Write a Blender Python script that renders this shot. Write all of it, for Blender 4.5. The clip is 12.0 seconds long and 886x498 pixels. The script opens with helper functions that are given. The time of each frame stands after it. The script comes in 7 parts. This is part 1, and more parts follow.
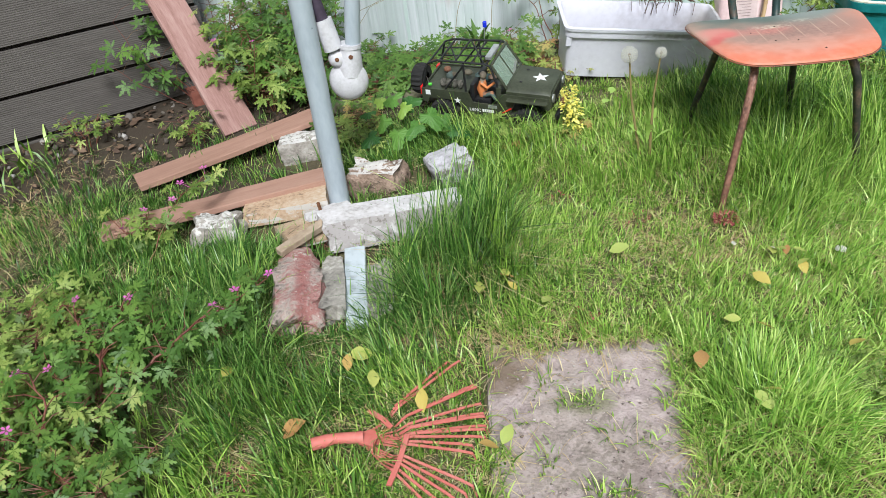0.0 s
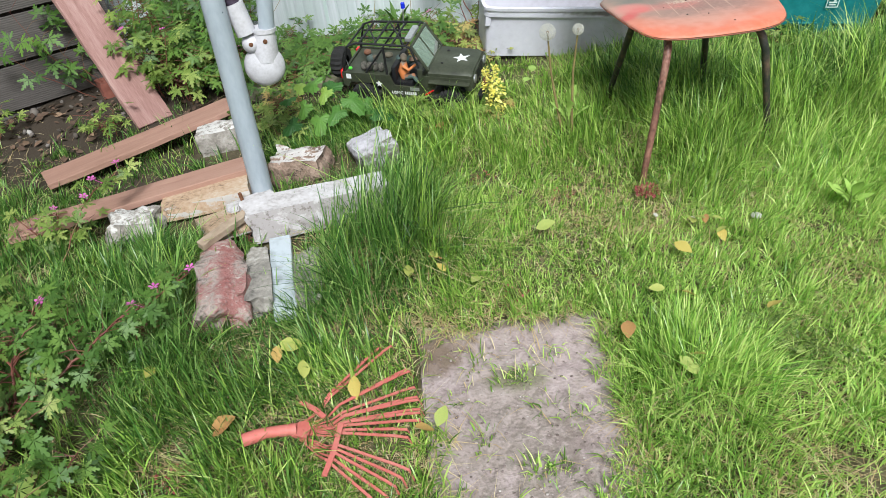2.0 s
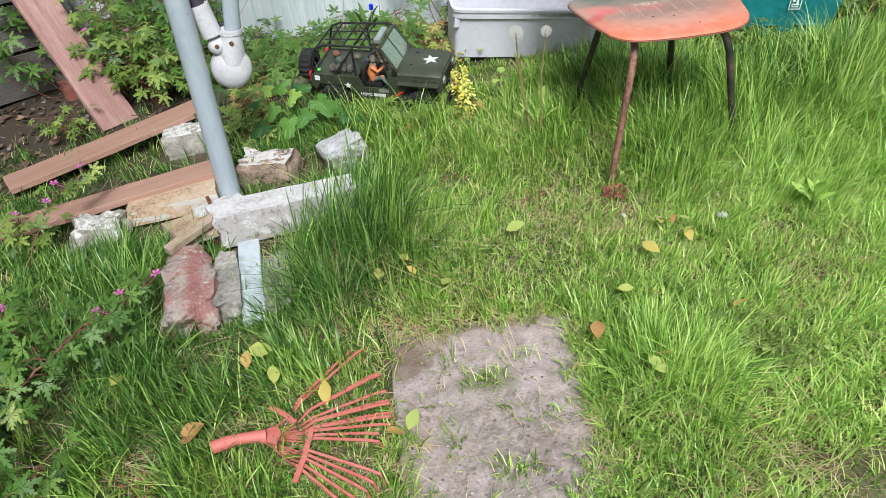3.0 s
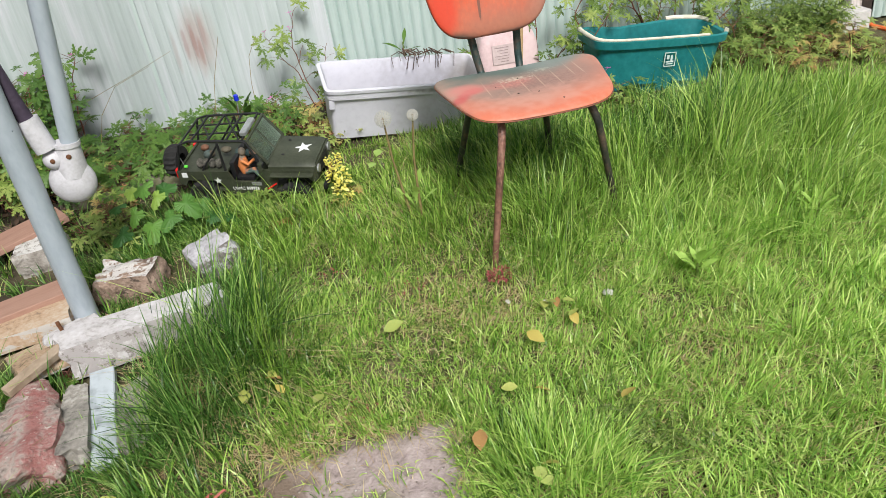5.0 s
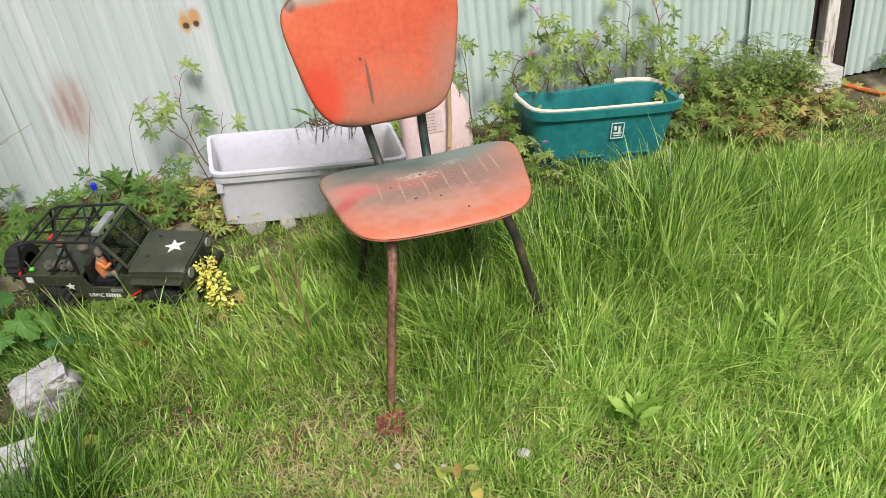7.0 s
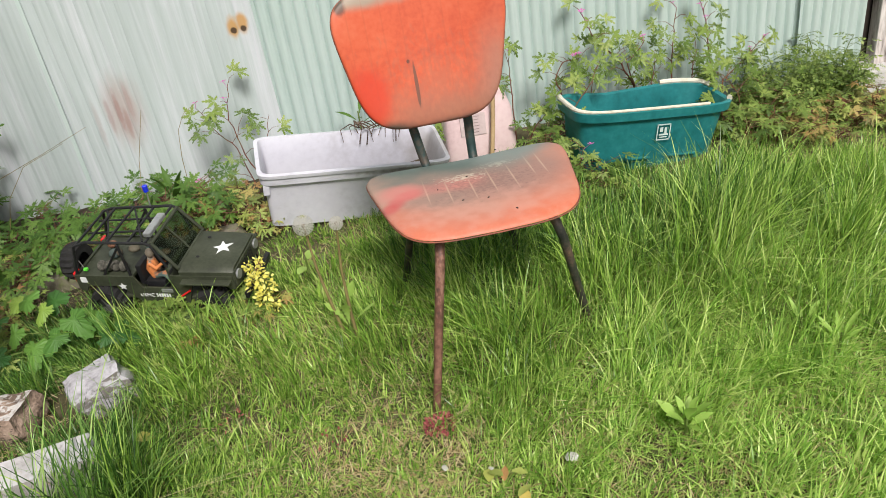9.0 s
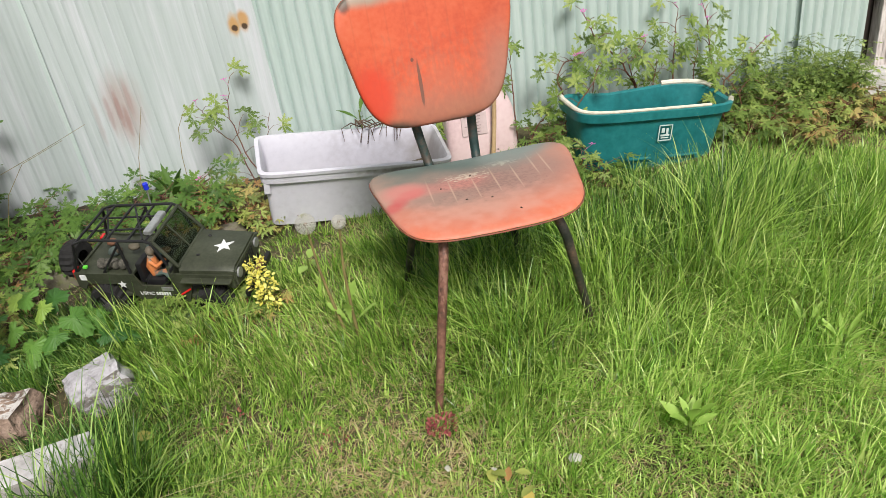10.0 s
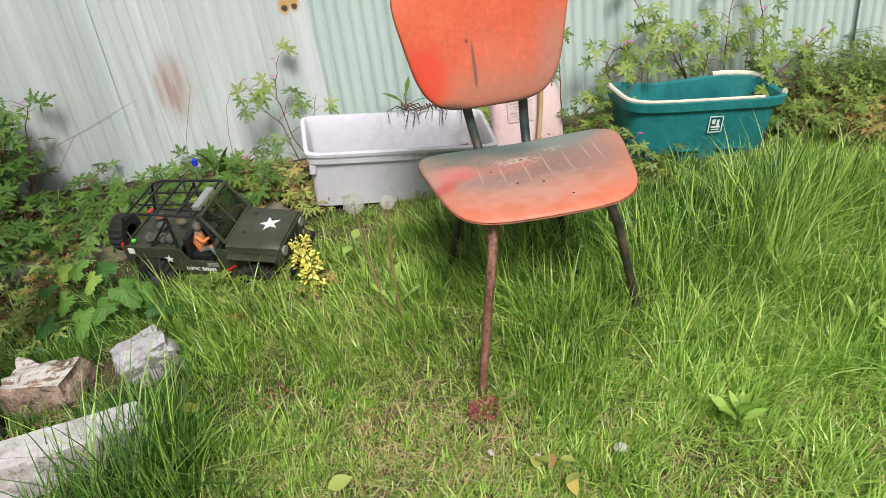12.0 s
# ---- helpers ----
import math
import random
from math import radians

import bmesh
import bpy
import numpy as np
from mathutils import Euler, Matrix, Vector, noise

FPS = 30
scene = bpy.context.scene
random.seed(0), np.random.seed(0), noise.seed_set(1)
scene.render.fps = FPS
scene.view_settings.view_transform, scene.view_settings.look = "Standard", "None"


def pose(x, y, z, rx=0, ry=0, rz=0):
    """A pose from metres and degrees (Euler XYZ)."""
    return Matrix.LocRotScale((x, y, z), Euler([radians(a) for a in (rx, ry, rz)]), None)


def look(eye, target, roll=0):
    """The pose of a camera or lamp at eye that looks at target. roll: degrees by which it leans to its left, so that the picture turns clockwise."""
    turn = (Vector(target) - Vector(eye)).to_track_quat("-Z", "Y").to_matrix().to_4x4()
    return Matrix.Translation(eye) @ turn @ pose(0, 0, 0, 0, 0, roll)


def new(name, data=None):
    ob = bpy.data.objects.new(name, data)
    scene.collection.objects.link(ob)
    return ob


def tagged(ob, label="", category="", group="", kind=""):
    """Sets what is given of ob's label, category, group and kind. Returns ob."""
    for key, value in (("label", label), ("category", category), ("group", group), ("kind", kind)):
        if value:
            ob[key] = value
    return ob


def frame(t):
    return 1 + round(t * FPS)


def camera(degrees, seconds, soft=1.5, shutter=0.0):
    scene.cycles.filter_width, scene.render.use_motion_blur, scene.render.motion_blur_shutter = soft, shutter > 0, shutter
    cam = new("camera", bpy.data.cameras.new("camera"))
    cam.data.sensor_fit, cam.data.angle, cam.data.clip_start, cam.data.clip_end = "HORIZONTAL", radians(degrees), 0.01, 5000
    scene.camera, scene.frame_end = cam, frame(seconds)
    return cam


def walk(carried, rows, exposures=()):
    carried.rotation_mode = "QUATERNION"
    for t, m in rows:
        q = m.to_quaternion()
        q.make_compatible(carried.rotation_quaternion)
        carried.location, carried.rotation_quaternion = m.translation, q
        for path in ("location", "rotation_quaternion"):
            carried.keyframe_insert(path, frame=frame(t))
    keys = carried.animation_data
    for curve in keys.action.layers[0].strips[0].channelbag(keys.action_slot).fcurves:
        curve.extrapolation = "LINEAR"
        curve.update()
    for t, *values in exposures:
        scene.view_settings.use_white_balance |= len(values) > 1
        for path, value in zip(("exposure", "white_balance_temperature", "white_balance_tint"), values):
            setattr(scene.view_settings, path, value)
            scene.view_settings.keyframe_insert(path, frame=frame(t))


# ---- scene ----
cam = camera(61.6, 12.0, soft=0.45, shutter=0.0)
PATH = [
    (0, (-0.574, -1.685, 1.024), (-0.731, 0.0, -0.041), -7.7),
    (0.5, (-0.556, -1.681, 1.023), (-0.664, 0.003, -0.051), -8.6),
    (1, (-0.555, -1.68, 1.015), (-0.615, -0.007, -0.079), -8.3),
    (1.5, (-0.553, -1.677, 1.014), (-0.579, -0.013, -0.095), -8.0),
    (2, (-0.558, -1.676, 1.008), (-0.546, -0.016, -0.107), -7.4),
    (2.5, (-0.552, -1.674, 1.012), (-0.491, -0.019, -0.11), -6.8),
    (4.3, (-0.549, -1.651, 1.004), (-0.401, 0.012, -0.097), -7.5),
    (4.5, (-0.531, -1.637, 1.005), (-0.349, 0.031, -0.083), -7.7),
    (5, (-0.373, -1.544, 1.032), (-0.105, 0.148, 0.001), -8.6),
    (5.5, (-0.21, -1.417, 1.016), (0.168, 0.274, 0.019), -8.1),
    (6, (-0.151, -1.249, 1.023), (0.296, 0.428, 0.028), -7.3),
    (6.5, (-0.105, -1.185, 1.036), (0.315, 0.507, 0.056), -7.2),
    (7, (-0.075, -1.177, 1.029), (0.254, 0.529, 0.039), -7.8),
    (7.5, (-0.074, -1.18, 1.035), (0.194, 0.533, 0.039), -8.3),
    (9.5, (-0.107, -1.167, 1.027), (0.132, 0.568, 0.061), -9.1),
    (10, (-0.112, -1.163, 1.026), (0.138, 0.568, 0.054), -8.6),
    (10.5, (-0.118, -1.158, 1.022), (0.136, 0.574, 0.055), -7.6),
    (11, (-0.132, -1.156, 1.02), (0.118, 0.575, 0.051), -6.6),
    (11.5, (-0.146, -1.153, 1.011), (0.065, 0.58, 0.035), -6.7),
    (12, (-0.152, -1.156, 1.012), (0.017, 0.578, 0.03), -8.0),
]
walk(cam, [(t, look(eye, target, roll)) for t, eye, target, roll in PATH],
     exposures=((0, 0.14, 6050, 6), (4.4, 0.12, 6050, 6), (5.4, -0.08, 6600, 10), (12, -0.07, 6600, 10)))

# ---- world and light: bright overcast day ----
world = bpy.data.worlds.new("overcast_sky")
scene.world = world
world.use_nodes = True
wn = world.node_tree
wn.nodes.clear()
w_out = wn.nodes.new("ShaderNodeOutputWorld")
w_bg = wn.nodes.new("ShaderNodeBackground")
w_sky = wn.nodes.new("ShaderNodeTexSky")
w_sky.sky_type = "NISHITA"
w_sky.sun_disc = False
w_sky.sun_elevation = radians(46)
w_sky.sun_rotation = radians(175)
w_sky.dust_density = 4.0
w_hsv = wn.nodes.new("ShaderNodeHueSaturation")
w_hsv.inputs["Saturation"].default_value = 0.30
wn.links.new(w_sky.outputs[0], w_hsv.inputs["Color"])
wn.links.new(w_hsv.outputs[0], w_bg.inputs[0])
w_bg.inputs[1].default_value = 0.074
wn.links.new(w_bg.outputs[0], w_out.inputs[0])
sun = new("sun", bpy.data.lights.new("sun", "SUN"))
sun.data.energy, sun.data.angle, sun.data.color = 4.3, radians(16), (1.0, 0.965, 0.92)
sun.matrix_world = look((0.30, -3.0, 3.15), (0, 0, 0))


# ---- small numeric tools ----
def ground_z(x, y):
    """Height of the soil: the yard rises gently towards the metal fence."""
    x, y = min(max(x, -4), 5), min(max(y, -1.5), 1.6)
    t = min(max((x - 0.9) / 0.9, 0.0), 1.0)
    return 0.085 * y - 0.03 * x - 0.015 - 0.065 * t * t * (3 - 2 * t)


def lattice(seed):
    return np.random.RandomState(seed).rand(64, 64)


def vnoise(x, y, cell, seed):
    """Smooth value noise for arrays, 0 to 1."""
    g = lattice(seed)
    u, v = np.asarray(x) / cell + 100.0, np.asarray(y) / cell + 100.0
    i, j = np.floor(u).astype(int), np.floor(v).astype(int)
    a, b = u - i, v - j
    a, b = a * a * (3 - 2 * a), b * b * (3 - 2 * b)
    p = lambda m, n: g[(i + m) % 64, (j + n) % 64]
    return (p(0, 0) * (1 - a) + p(1, 0) * a) * (1 - b) + (p(0, 1) * (1 - a) + p(1, 1) * a) * b


def bump_at(x, y, cx, cy, rx, ry):
    return np.exp(-(((x - cx) / rx) ** 2 + ((y - cy) / ry) ** 2))


def ramp01(x, a, b):
    t = np.clip((x - a) / (b - a), 0, 1)
    return t * t * (3 - 2 * t)


# ---- materials ----
def material(name, colours, scale=6.0, fine=60.0, rough=0.6, bump=0.15, metal=0.0, island=0.0, object_random=0.0,
             translucent=0.0, stretch=(1, 1, 1), spec=0.4, dist=0.004):
    """A surface with variation at two scales: stains (scale) and grain (fine), in metres of the object."""
    m = bpy.data.materials.new(name)
    m.use_nodes = True
    nt = m.node_tree
    nt.nodes.clear()
    out = nt.nodes.new("ShaderNodeOutputMaterial")
    bsdf = nt.nodes.new("ShaderNodeBsdfPrincipled")
    tc = nt.nodes.new("ShaderNodeTexCoord")
    mp = nt.nodes.new("ShaderNodeMapping")
    mp.inputs["Scale"].default_value = stretch
    nt.links.new(tc.outputs["Object"], mp.inputs[0])
    n1 = nt.nodes.new("ShaderNodeTexNoise")
    n1.inputs["Scale"].default_value, n1.inputs["Detail"].default_value = scale, 5
    n1.inputs["Roughness"].default_value = 0.65
    n2 = nt.nodes.new("ShaderNodeTexNoise")
    n2.inputs["Scale"].default_value, n2.inputs["Detail"].default_value = fine, 4
    for n in (n1, n2):
        nt.links.new(mp.outputs[0], n.inputs["Vector"])
    add = nt.nodes.new("ShaderNodeMath")
    add.operation = "MULTIPLY_ADD"
    nt.links.new(n2.outputs[0], add.inputs[0])
    add.inputs[1].default_value = 0.45
    nt.links.new(n1.outputs[0], add.inputs[2])
    fac = add.outputs[0]
    sub = nt.nodes.new("ShaderNodeMath")
    sub.operation = "SUBTRACT"
    nt.links.new(fac, sub.inputs[0])
    sub.inputs[1].default_value = 0.22
    fac = sub.outputs[0]
    geo = nt.nodes.new("ShaderNodeNewGeometry")
    oi = nt.nodes.new("ShaderNodeObjectInfo")
    for amount, source in ((island, geo.outputs["Random Per Island"]), (object_random, oi.outputs["Random"])):
        if amount:
            mix = nt.nodes.new("ShaderNodeMix")
            mix.data_type = "FLOAT"
            mix.inputs[0].default_value = amount
            nt.links.new(fac, mix.inputs[2])
            nt.links.new(source, mix.inputs[3])
            fac = mix.outputs[0]
    cr = nt.nodes.new("ShaderNodeValToRGB")
    el = cr.color_ramp.elements
    while len(el) < len(colours):
        el.new(0.5)
    n = len(colours)
    lo, hi = (0.05, 0.95) if (island or object_random) else (0.28, 0.74)
    for k, c in enumerate(colours):
        el[k].position = lo + (hi - lo) * k / max(1, n - 1)
        el[k].color = (*c, 1)
    nt.links.new(fac, cr.inputs[0])
    nt.links.new(cr.outputs[0], bsdf.inputs["Base Color"])
    bsdf.inputs["Roughness"].default_value = rough
    bsdf.inputs["Metallic"].default_value = metal
    bsdf.inputs["Specular IOR Level"].default_value = spec
    if bump:
        bp = nt.nodes.new("ShaderNodeBump")
        bp.inputs["Strength"].default_value, bp.inputs["Distance"].default_value = bump, dist
        nt.links.new(add.outputs[0], bp.inputs["Height"])
        nt.links.new(bp.outputs[0], bsdf.inputs["Normal"])
    if translucent:
        tr = nt.nodes.new("ShaderNodeBsdfTranslucent")
        nt.links.new(cr.outputs[0], tr.inputs[0])
        ms = nt.nodes.new("ShaderNodeMixShader")
        ms.inputs[0].default_value = translucent
        nt.links.new(bsdf.outputs[0], ms.inputs[1])
        nt.links.new(tr.outputs[0], ms.inputs[2])
        nt.links.new(ms.outputs[0], out.inputs[0])
    else:
        nt.links.new(bsdf.outputs[0], out.inputs[0])
    m["ramp"] = cr.name
    return m


def facing_patches(m, colour, up=0.6, level=0.75, scale=22.0):
    """Ragged patches by face direction: flaking paint or lime on upper faces (up > 0), another tone on sides and
    undersides (up < 0).
    """
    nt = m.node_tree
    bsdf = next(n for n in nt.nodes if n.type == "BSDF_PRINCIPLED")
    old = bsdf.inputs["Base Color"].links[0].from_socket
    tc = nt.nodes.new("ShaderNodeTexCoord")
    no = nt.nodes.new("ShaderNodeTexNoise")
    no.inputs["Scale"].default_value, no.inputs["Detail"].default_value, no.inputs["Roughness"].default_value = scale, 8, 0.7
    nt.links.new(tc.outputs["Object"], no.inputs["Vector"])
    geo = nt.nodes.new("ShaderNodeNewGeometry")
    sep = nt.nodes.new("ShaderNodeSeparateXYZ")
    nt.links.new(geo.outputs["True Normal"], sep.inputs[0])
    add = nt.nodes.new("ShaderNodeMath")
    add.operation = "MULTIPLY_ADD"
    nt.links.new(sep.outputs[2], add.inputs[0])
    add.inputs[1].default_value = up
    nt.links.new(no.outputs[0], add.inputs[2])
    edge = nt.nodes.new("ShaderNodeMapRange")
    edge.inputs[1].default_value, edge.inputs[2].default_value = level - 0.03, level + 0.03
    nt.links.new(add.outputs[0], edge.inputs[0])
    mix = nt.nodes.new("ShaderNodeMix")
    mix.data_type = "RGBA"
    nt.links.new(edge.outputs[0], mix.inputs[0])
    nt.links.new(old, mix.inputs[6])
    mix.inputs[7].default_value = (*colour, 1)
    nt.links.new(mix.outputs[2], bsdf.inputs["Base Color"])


def overlay(m, colour, centre, radius, hardness=0.35, scale=30.0, amount=1.0, stretch=(1, 1, 1), speck=0.9):
    """A stain or worn patch with a ragged edge, at a place of the object (ellipsoid of that radius)."""
    nt = m.node_tree
    bsdf = next(n for n in nt.nodes if n.type == "BSDF_PRINCIPLED")
    old = bsdf.inputs["Base Color"].links[0].from_socket
    tc = nt.nodes.new("ShaderNodeTexCoord")
    sub = nt.nodes.new("ShaderNodeVectorMath")
    sub.operation = "SUBTRACT"
    nt.links.new(tc.outputs["Object"], sub.inputs[0])
    sub.inputs[1].default_value = centre
    div = nt.nodes.new("ShaderNodeVectorMath")
    div.operation = "DIVIDE"
    nt.links.new(sub.outputs[0], div.inputs[0])
    div.inputs[1].default_value = radius
    ln = nt.nodes.new("ShaderNodeVectorMath")
    ln.operation = "LENGTH"
    nt.links.new(div.outputs[0], ln.inputs[0])
    ns = nt.nodes.new("ShaderNodeTexNoise")
    ns.inputs["Scale"].default_value, ns.inputs["Detail"].default_value = scale, 4
    mp = nt.nodes.new("ShaderNodeMapping")
    mp.inputs["Scale"].default_value = stretch
    nt.links.new(tc.outputs["Object"], mp.inputs[0])
    nt.links.new(mp.outputs[0], ns.inputs["Vector"])
    ma = nt.nodes.new("ShaderNodeMath")
    ma.operation = "MULTIPLY_ADD"
    nt.links.new(ns.outputs[0], ma.inputs[0])
    ma.inputs[1].default_value = speck
    nt.links.new(ln.outputs[1], ma.inputs[2])
    mr = nt.nodes.new("ShaderNodeMapRange")
    mr.interpolation_type = "SMOOTHSTEP"
    nt.links.new(ma.outputs[0], mr.inputs[0])
    mr.inputs[1].default_value, mr.inputs[2].default_value = 1.45 - hardness, 1.45 + hardness
    mr.inputs[3].default_value, mr.inputs[4].default_value = amount, 0.0
    mix = nt.nodes.new("ShaderNodeMix")
    mix.data_type = "RGBA"
    nt.links.new(mr.outputs[0], mix.inputs[0])
    nt.links.new(old, mix.inputs[6])
    mix.inputs[7].default_value = (*colour, 1)
    for link in list(old.links):
        if link.to_node != mix:
            nt.links.new(mix.outputs[2], link.to_socket)
    return m


SOIL = material("soil", [(0.05, 0.035, 0.022), (0.10, 0.075, 0.05), (0.16, 0.125, 0.09)], 9, 120, 0.95, 0.6, dist=0.01)
LAWN_SOIL = material("mossy_lawn_soil", [(0.035, 0.028, 0.017), (0.065, 0.057, 0.026), (0.10, 0.088, 0.045), (0.17, 0.145, 0.085)], 9, 90, 0.95, 0.6, dist=0.01)
overlay(LAWN_SOIL, (0.042, 0.031, 0.021), (-1.25, 1.10, 0.1), (1.15, 0.45, 1.0), 0.3, 12, 0.95)
overlay(LAWN_SOIL, (0.045, 0.033, 0.023), (-1.90, 0.55, 0.1), (0.75, 0.50, 1.0), 0.3, 12, 0.95)
overlay(LAWN_SOIL, (0.36, 0.29, 0.24), (2.26, 1.0, 0.0), (0.18, 0.18, 1.0), 0.4, 14, 0.9)
SLAB = material("dry_soil_on_slab", [(0.27, 0.215, 0.21), (0.385, 0.315, 0.31), (0.46, 0.385, 0.38)], 38, 150, 0.95, 0.7, dist=0.008)
overlay(SLAB, (0.17, 0.125, 0.09), (-0.59, -0.47, -0.05), (0.10, 0.09, 1.0), 0.25, 36, 0.6, speck=1.6)
overlay(SLAB, (0.16, 0.115, 0.08), (-0.60, -0.50, -0.05), (0.05, 0.05, 1.0), 0.3, 34, 0.7)
overlay(SLAB, (0.16, 0.125, 0.09), (-0.44, -0.42, -0.05), (0.22, 0.020, 1.0), 0.25, 44, 0.6, speck=1.6)
overlay(SLAB, (0.10, 0.085, 0.07), (-0.44, -0.78, -0.05), (0.26, 0.50, 1.0), 0.18, 75, 0.34, speck=2.6)
overlay(SLAB, (0.12, 0.12, 0.05), (-0.44, -0.72, -0.05), (0.30, 0.45, 1.0), 0.25, 22, 0.22, speck=2.0)
overlay(SLAB, (0.13, 0.14, 0.055), (-0.43, -0.58, -0.05), (0.06, 0.03, 1.0), 0.4, 50, 0.6)
overlay(SLAB, (0.15, 0.115, 0.10), (-0.35, -0.76, -0.05), (0.10, 0.16, 1.0), 0.2, 60, 0.5, speck=2.2)
GREYSLAB = material("dark_grey_concrete", [(0.13, 0.12, 0.11), (0.20, 0.185, 0.175), (0.28, 0.26, 0.25)], 26, 140, 0.92, 0.5, dist=0.005)
GRASS = material("grass", [(0.018, 0.056, 0.008), (0.16, 0.315, 0.040), (0.37, 0.57, 0.10), (0.70, 0.80, 0.27)], 2.5, 14, 0.36, 0, island=0.72, translucent=0.30, spec=0.45)
# Tall lush grass, its green darkened further to stand for shade on the left.
LUSH_SHADED = material("lush_shaded_grass", [(0.012, 0.040, 0.007), (0.065, 0.170, 0.028), (0.175, 0.335, 0.068), (0.46, 0.62, 0.20)], 2.5, 14, 0.36, 0, island=0.74, translucent=0.28, spec=0.45)
# Pale fresh grass; the sunnier right of the lawn is put into its colour too.
FRESH_LIT = material("fresh_sunlit_grass", [(0.06, 0.165, 0.025), (0.36, 0.61, 0.115), (0.61, 0.80, 0.21), (0.84, 0.91, 0.40)], 2.5, 14, 0.34, 0, island=0.74, translucent=0.36, spec=0.45)
STRAW = material("straw", [(0.32, 0.20, 0.10), (0.58, 0.45, 0.24), (0.78, 0.70, 0.46)], 4, 30, 0.7, 0, island=0.6, translucent=0.25)
HERB = material("herb_leaf", [(0.03, 0.06, 0.014), (0.12, 0.20, 0.035), (0.25, 0.345, 0.075), (0.48, 0.53, 0.17)], 5, 40, 0.5, 0.1, island=0.55, translucent=0.35)
# Darker leaf green; on the left-hand bushes it also stands in for shade.
HERB_DARK = material("dark_shaded_herb_leaf", [(0.03, 0.08, 0.015), (0.09, 0.185, 0.03), (0.18, 0.30, 0.055)], 5, 40, 0.5, 0.1, island=0.55, translucent=0.3)
HERB_RUST = material("reddened_leaf", [(0.16, 0.08, 0.045), (0.17, 0.25, 0.06), (0.31, 0.40, 0.09), (0.40, 0.36, 0.11), (0.42, 0.20, 0.09)], 6, 40, 0.6, 0.1, island=0.8, translucent=0.25)
LITTER = material("dead_brown_leaf", [(0.05, 0.03, 0.02), (0.12, 0.075, 0.05), (0.24, 0.16, 0.10)], 9, 60, 0.8, 0.2, island=0.8)
STEM = material("red_stem", [(0.09, 0.03, 0.025), (0.17, 0.06, 0.04), (0.14, 0.12, 0.04)], 14, 60, 0.6, 0.1)
STEM_GREEN = material("green_stem", [(0.10, 0.16, 0.03), (0.20, 0.26, 0.07)], 14, 60, 0.6, 0.1, translucent=0.15)
STALK = material("brown_stalk", [(0.16, 0.12, 0.05), (0.30, 0.24, 0.10)], 14, 60, 0.6, 0.1)
FLOWER = material("pink_petal", [(0.60, 0.10, 0.42), (0.78, 0.25, 0.62)], 40, 200, 0.6, 0, translucent=0.3)
BIGLEAF = material("lobed_leaf", [(0.035, 0.12, 0.025), (0.075, 0.20, 0.04), (0.15, 0.31, 0.055), (0.38, 0.52, 0.10)], 9, 70, 0.5, 0.5, object_random=0.8, translucent=0.35)
BRIGHT = material("fresh_leaf", [(0.30, 0.50, 0.09), (0.44, 0.64, 0.15), (0.58, 0.74, 0.25)], 9, 60, 0.45, 0.2, island=0.4, translucent=0.4)
YELLOW_LEAF = material("yellowed_leaf", [(0.30, 0.42, 0.11), (0.48, 0.50, 0.13), (0.58, 0.46, 0.12), (0.56, 0.33, 0.12), (0.36, 0.16, 0.08)], 18, 90, 0.6, 0.2, object_random=0.7, translucent=0.25)
YELLOW_FLOWER = material("yellow_petal", [(0.74, 0.62, 0.07), (0.86, 0.80, 0.20), (0.90, 0.88, 0.36)], 30, 120, 0.6, 0, island=0.5, translucent=0.3)
CLOCK = material("seed_fluff", [(0.70, 0.68, 0.64), (0.82, 0.80, 0.77)], 30, 120, 0.9, 0, translucent=0.5)
REDLEAF = material("red_sorrel", [(0.14, 0.03, 0.03), (0.34, 0.07, 0.08), (0.42, 0.16, 0.13), (0.34, 0.28, 0.10)], 20, 90, 0.7, 0.1, island=0.7, translucent=0.2)
MINT = material("mint_painted_metal", [(0.38, 0.475, 0.45), (0.45, 0.545, 0.52), (0.51, 0.585, 0.57)], 1.6, 22, 0.42, 0.06, stretch=(6, 1, 0.5), spec=0.5)
MINT_PALE = material("chalky_mint_painted_metal", [(0.40, 0.46, 0.455), (0.46, 0.515, 0.52), (0.58, 0.60, 0.64)], 1.4, 22, 0.45, 0.05, stretch=(7, 1, 0.3), spec=0.5)
overlay(MINT_PALE, (0.36, 0.23, 0.20), (-0.690, 1.26, 0.41), (0.050, 0.08, 0.10), 0.6, 14, 0.5, (4, 1, 0.8))
for rx, rz, rh, ra in ((-0.735, 0.40, 0.055, 0.4), (-0.705, 0.415, 0.06, 0.55), (-0.690, 0.37, 0.045, 0.5), (-0.668, 0.44, 0.06, 0.3), (-0.775, 0.38, 0.07, 0.25)):
    overlay(MINT_PALE, (0.27, 0.13, 0.11), (rx, 1.26, rz), (0.0075, 0.08, rh), 0.5, 34, ra, (2, 1, 1.2))
for rx in (-0.299, -0.268):
    overlay(MINT_PALE, (0.50, 0.27, 0.08), (rx, 1.26, 0.598 if rx < -0.28 else 0.605), (0.016, 0.08, 0.032), 0.4, 30, 0.9)
    overlay(MINT_PALE, (0.05, 0.03, 0.02), (rx, 1.26, 0.590), (0.009, 0.08, 0.010), 0.25, 60, 0.95)
DECK = material("weathered_grey_boards", [(0.046, 0.040, 0.036), (0.088, 0.078, 0.072), (0.135, 0.122, 0.114)], 5, 60, 0.8, 0.35, stretch=(1, 1, 8), object_random=0.25)
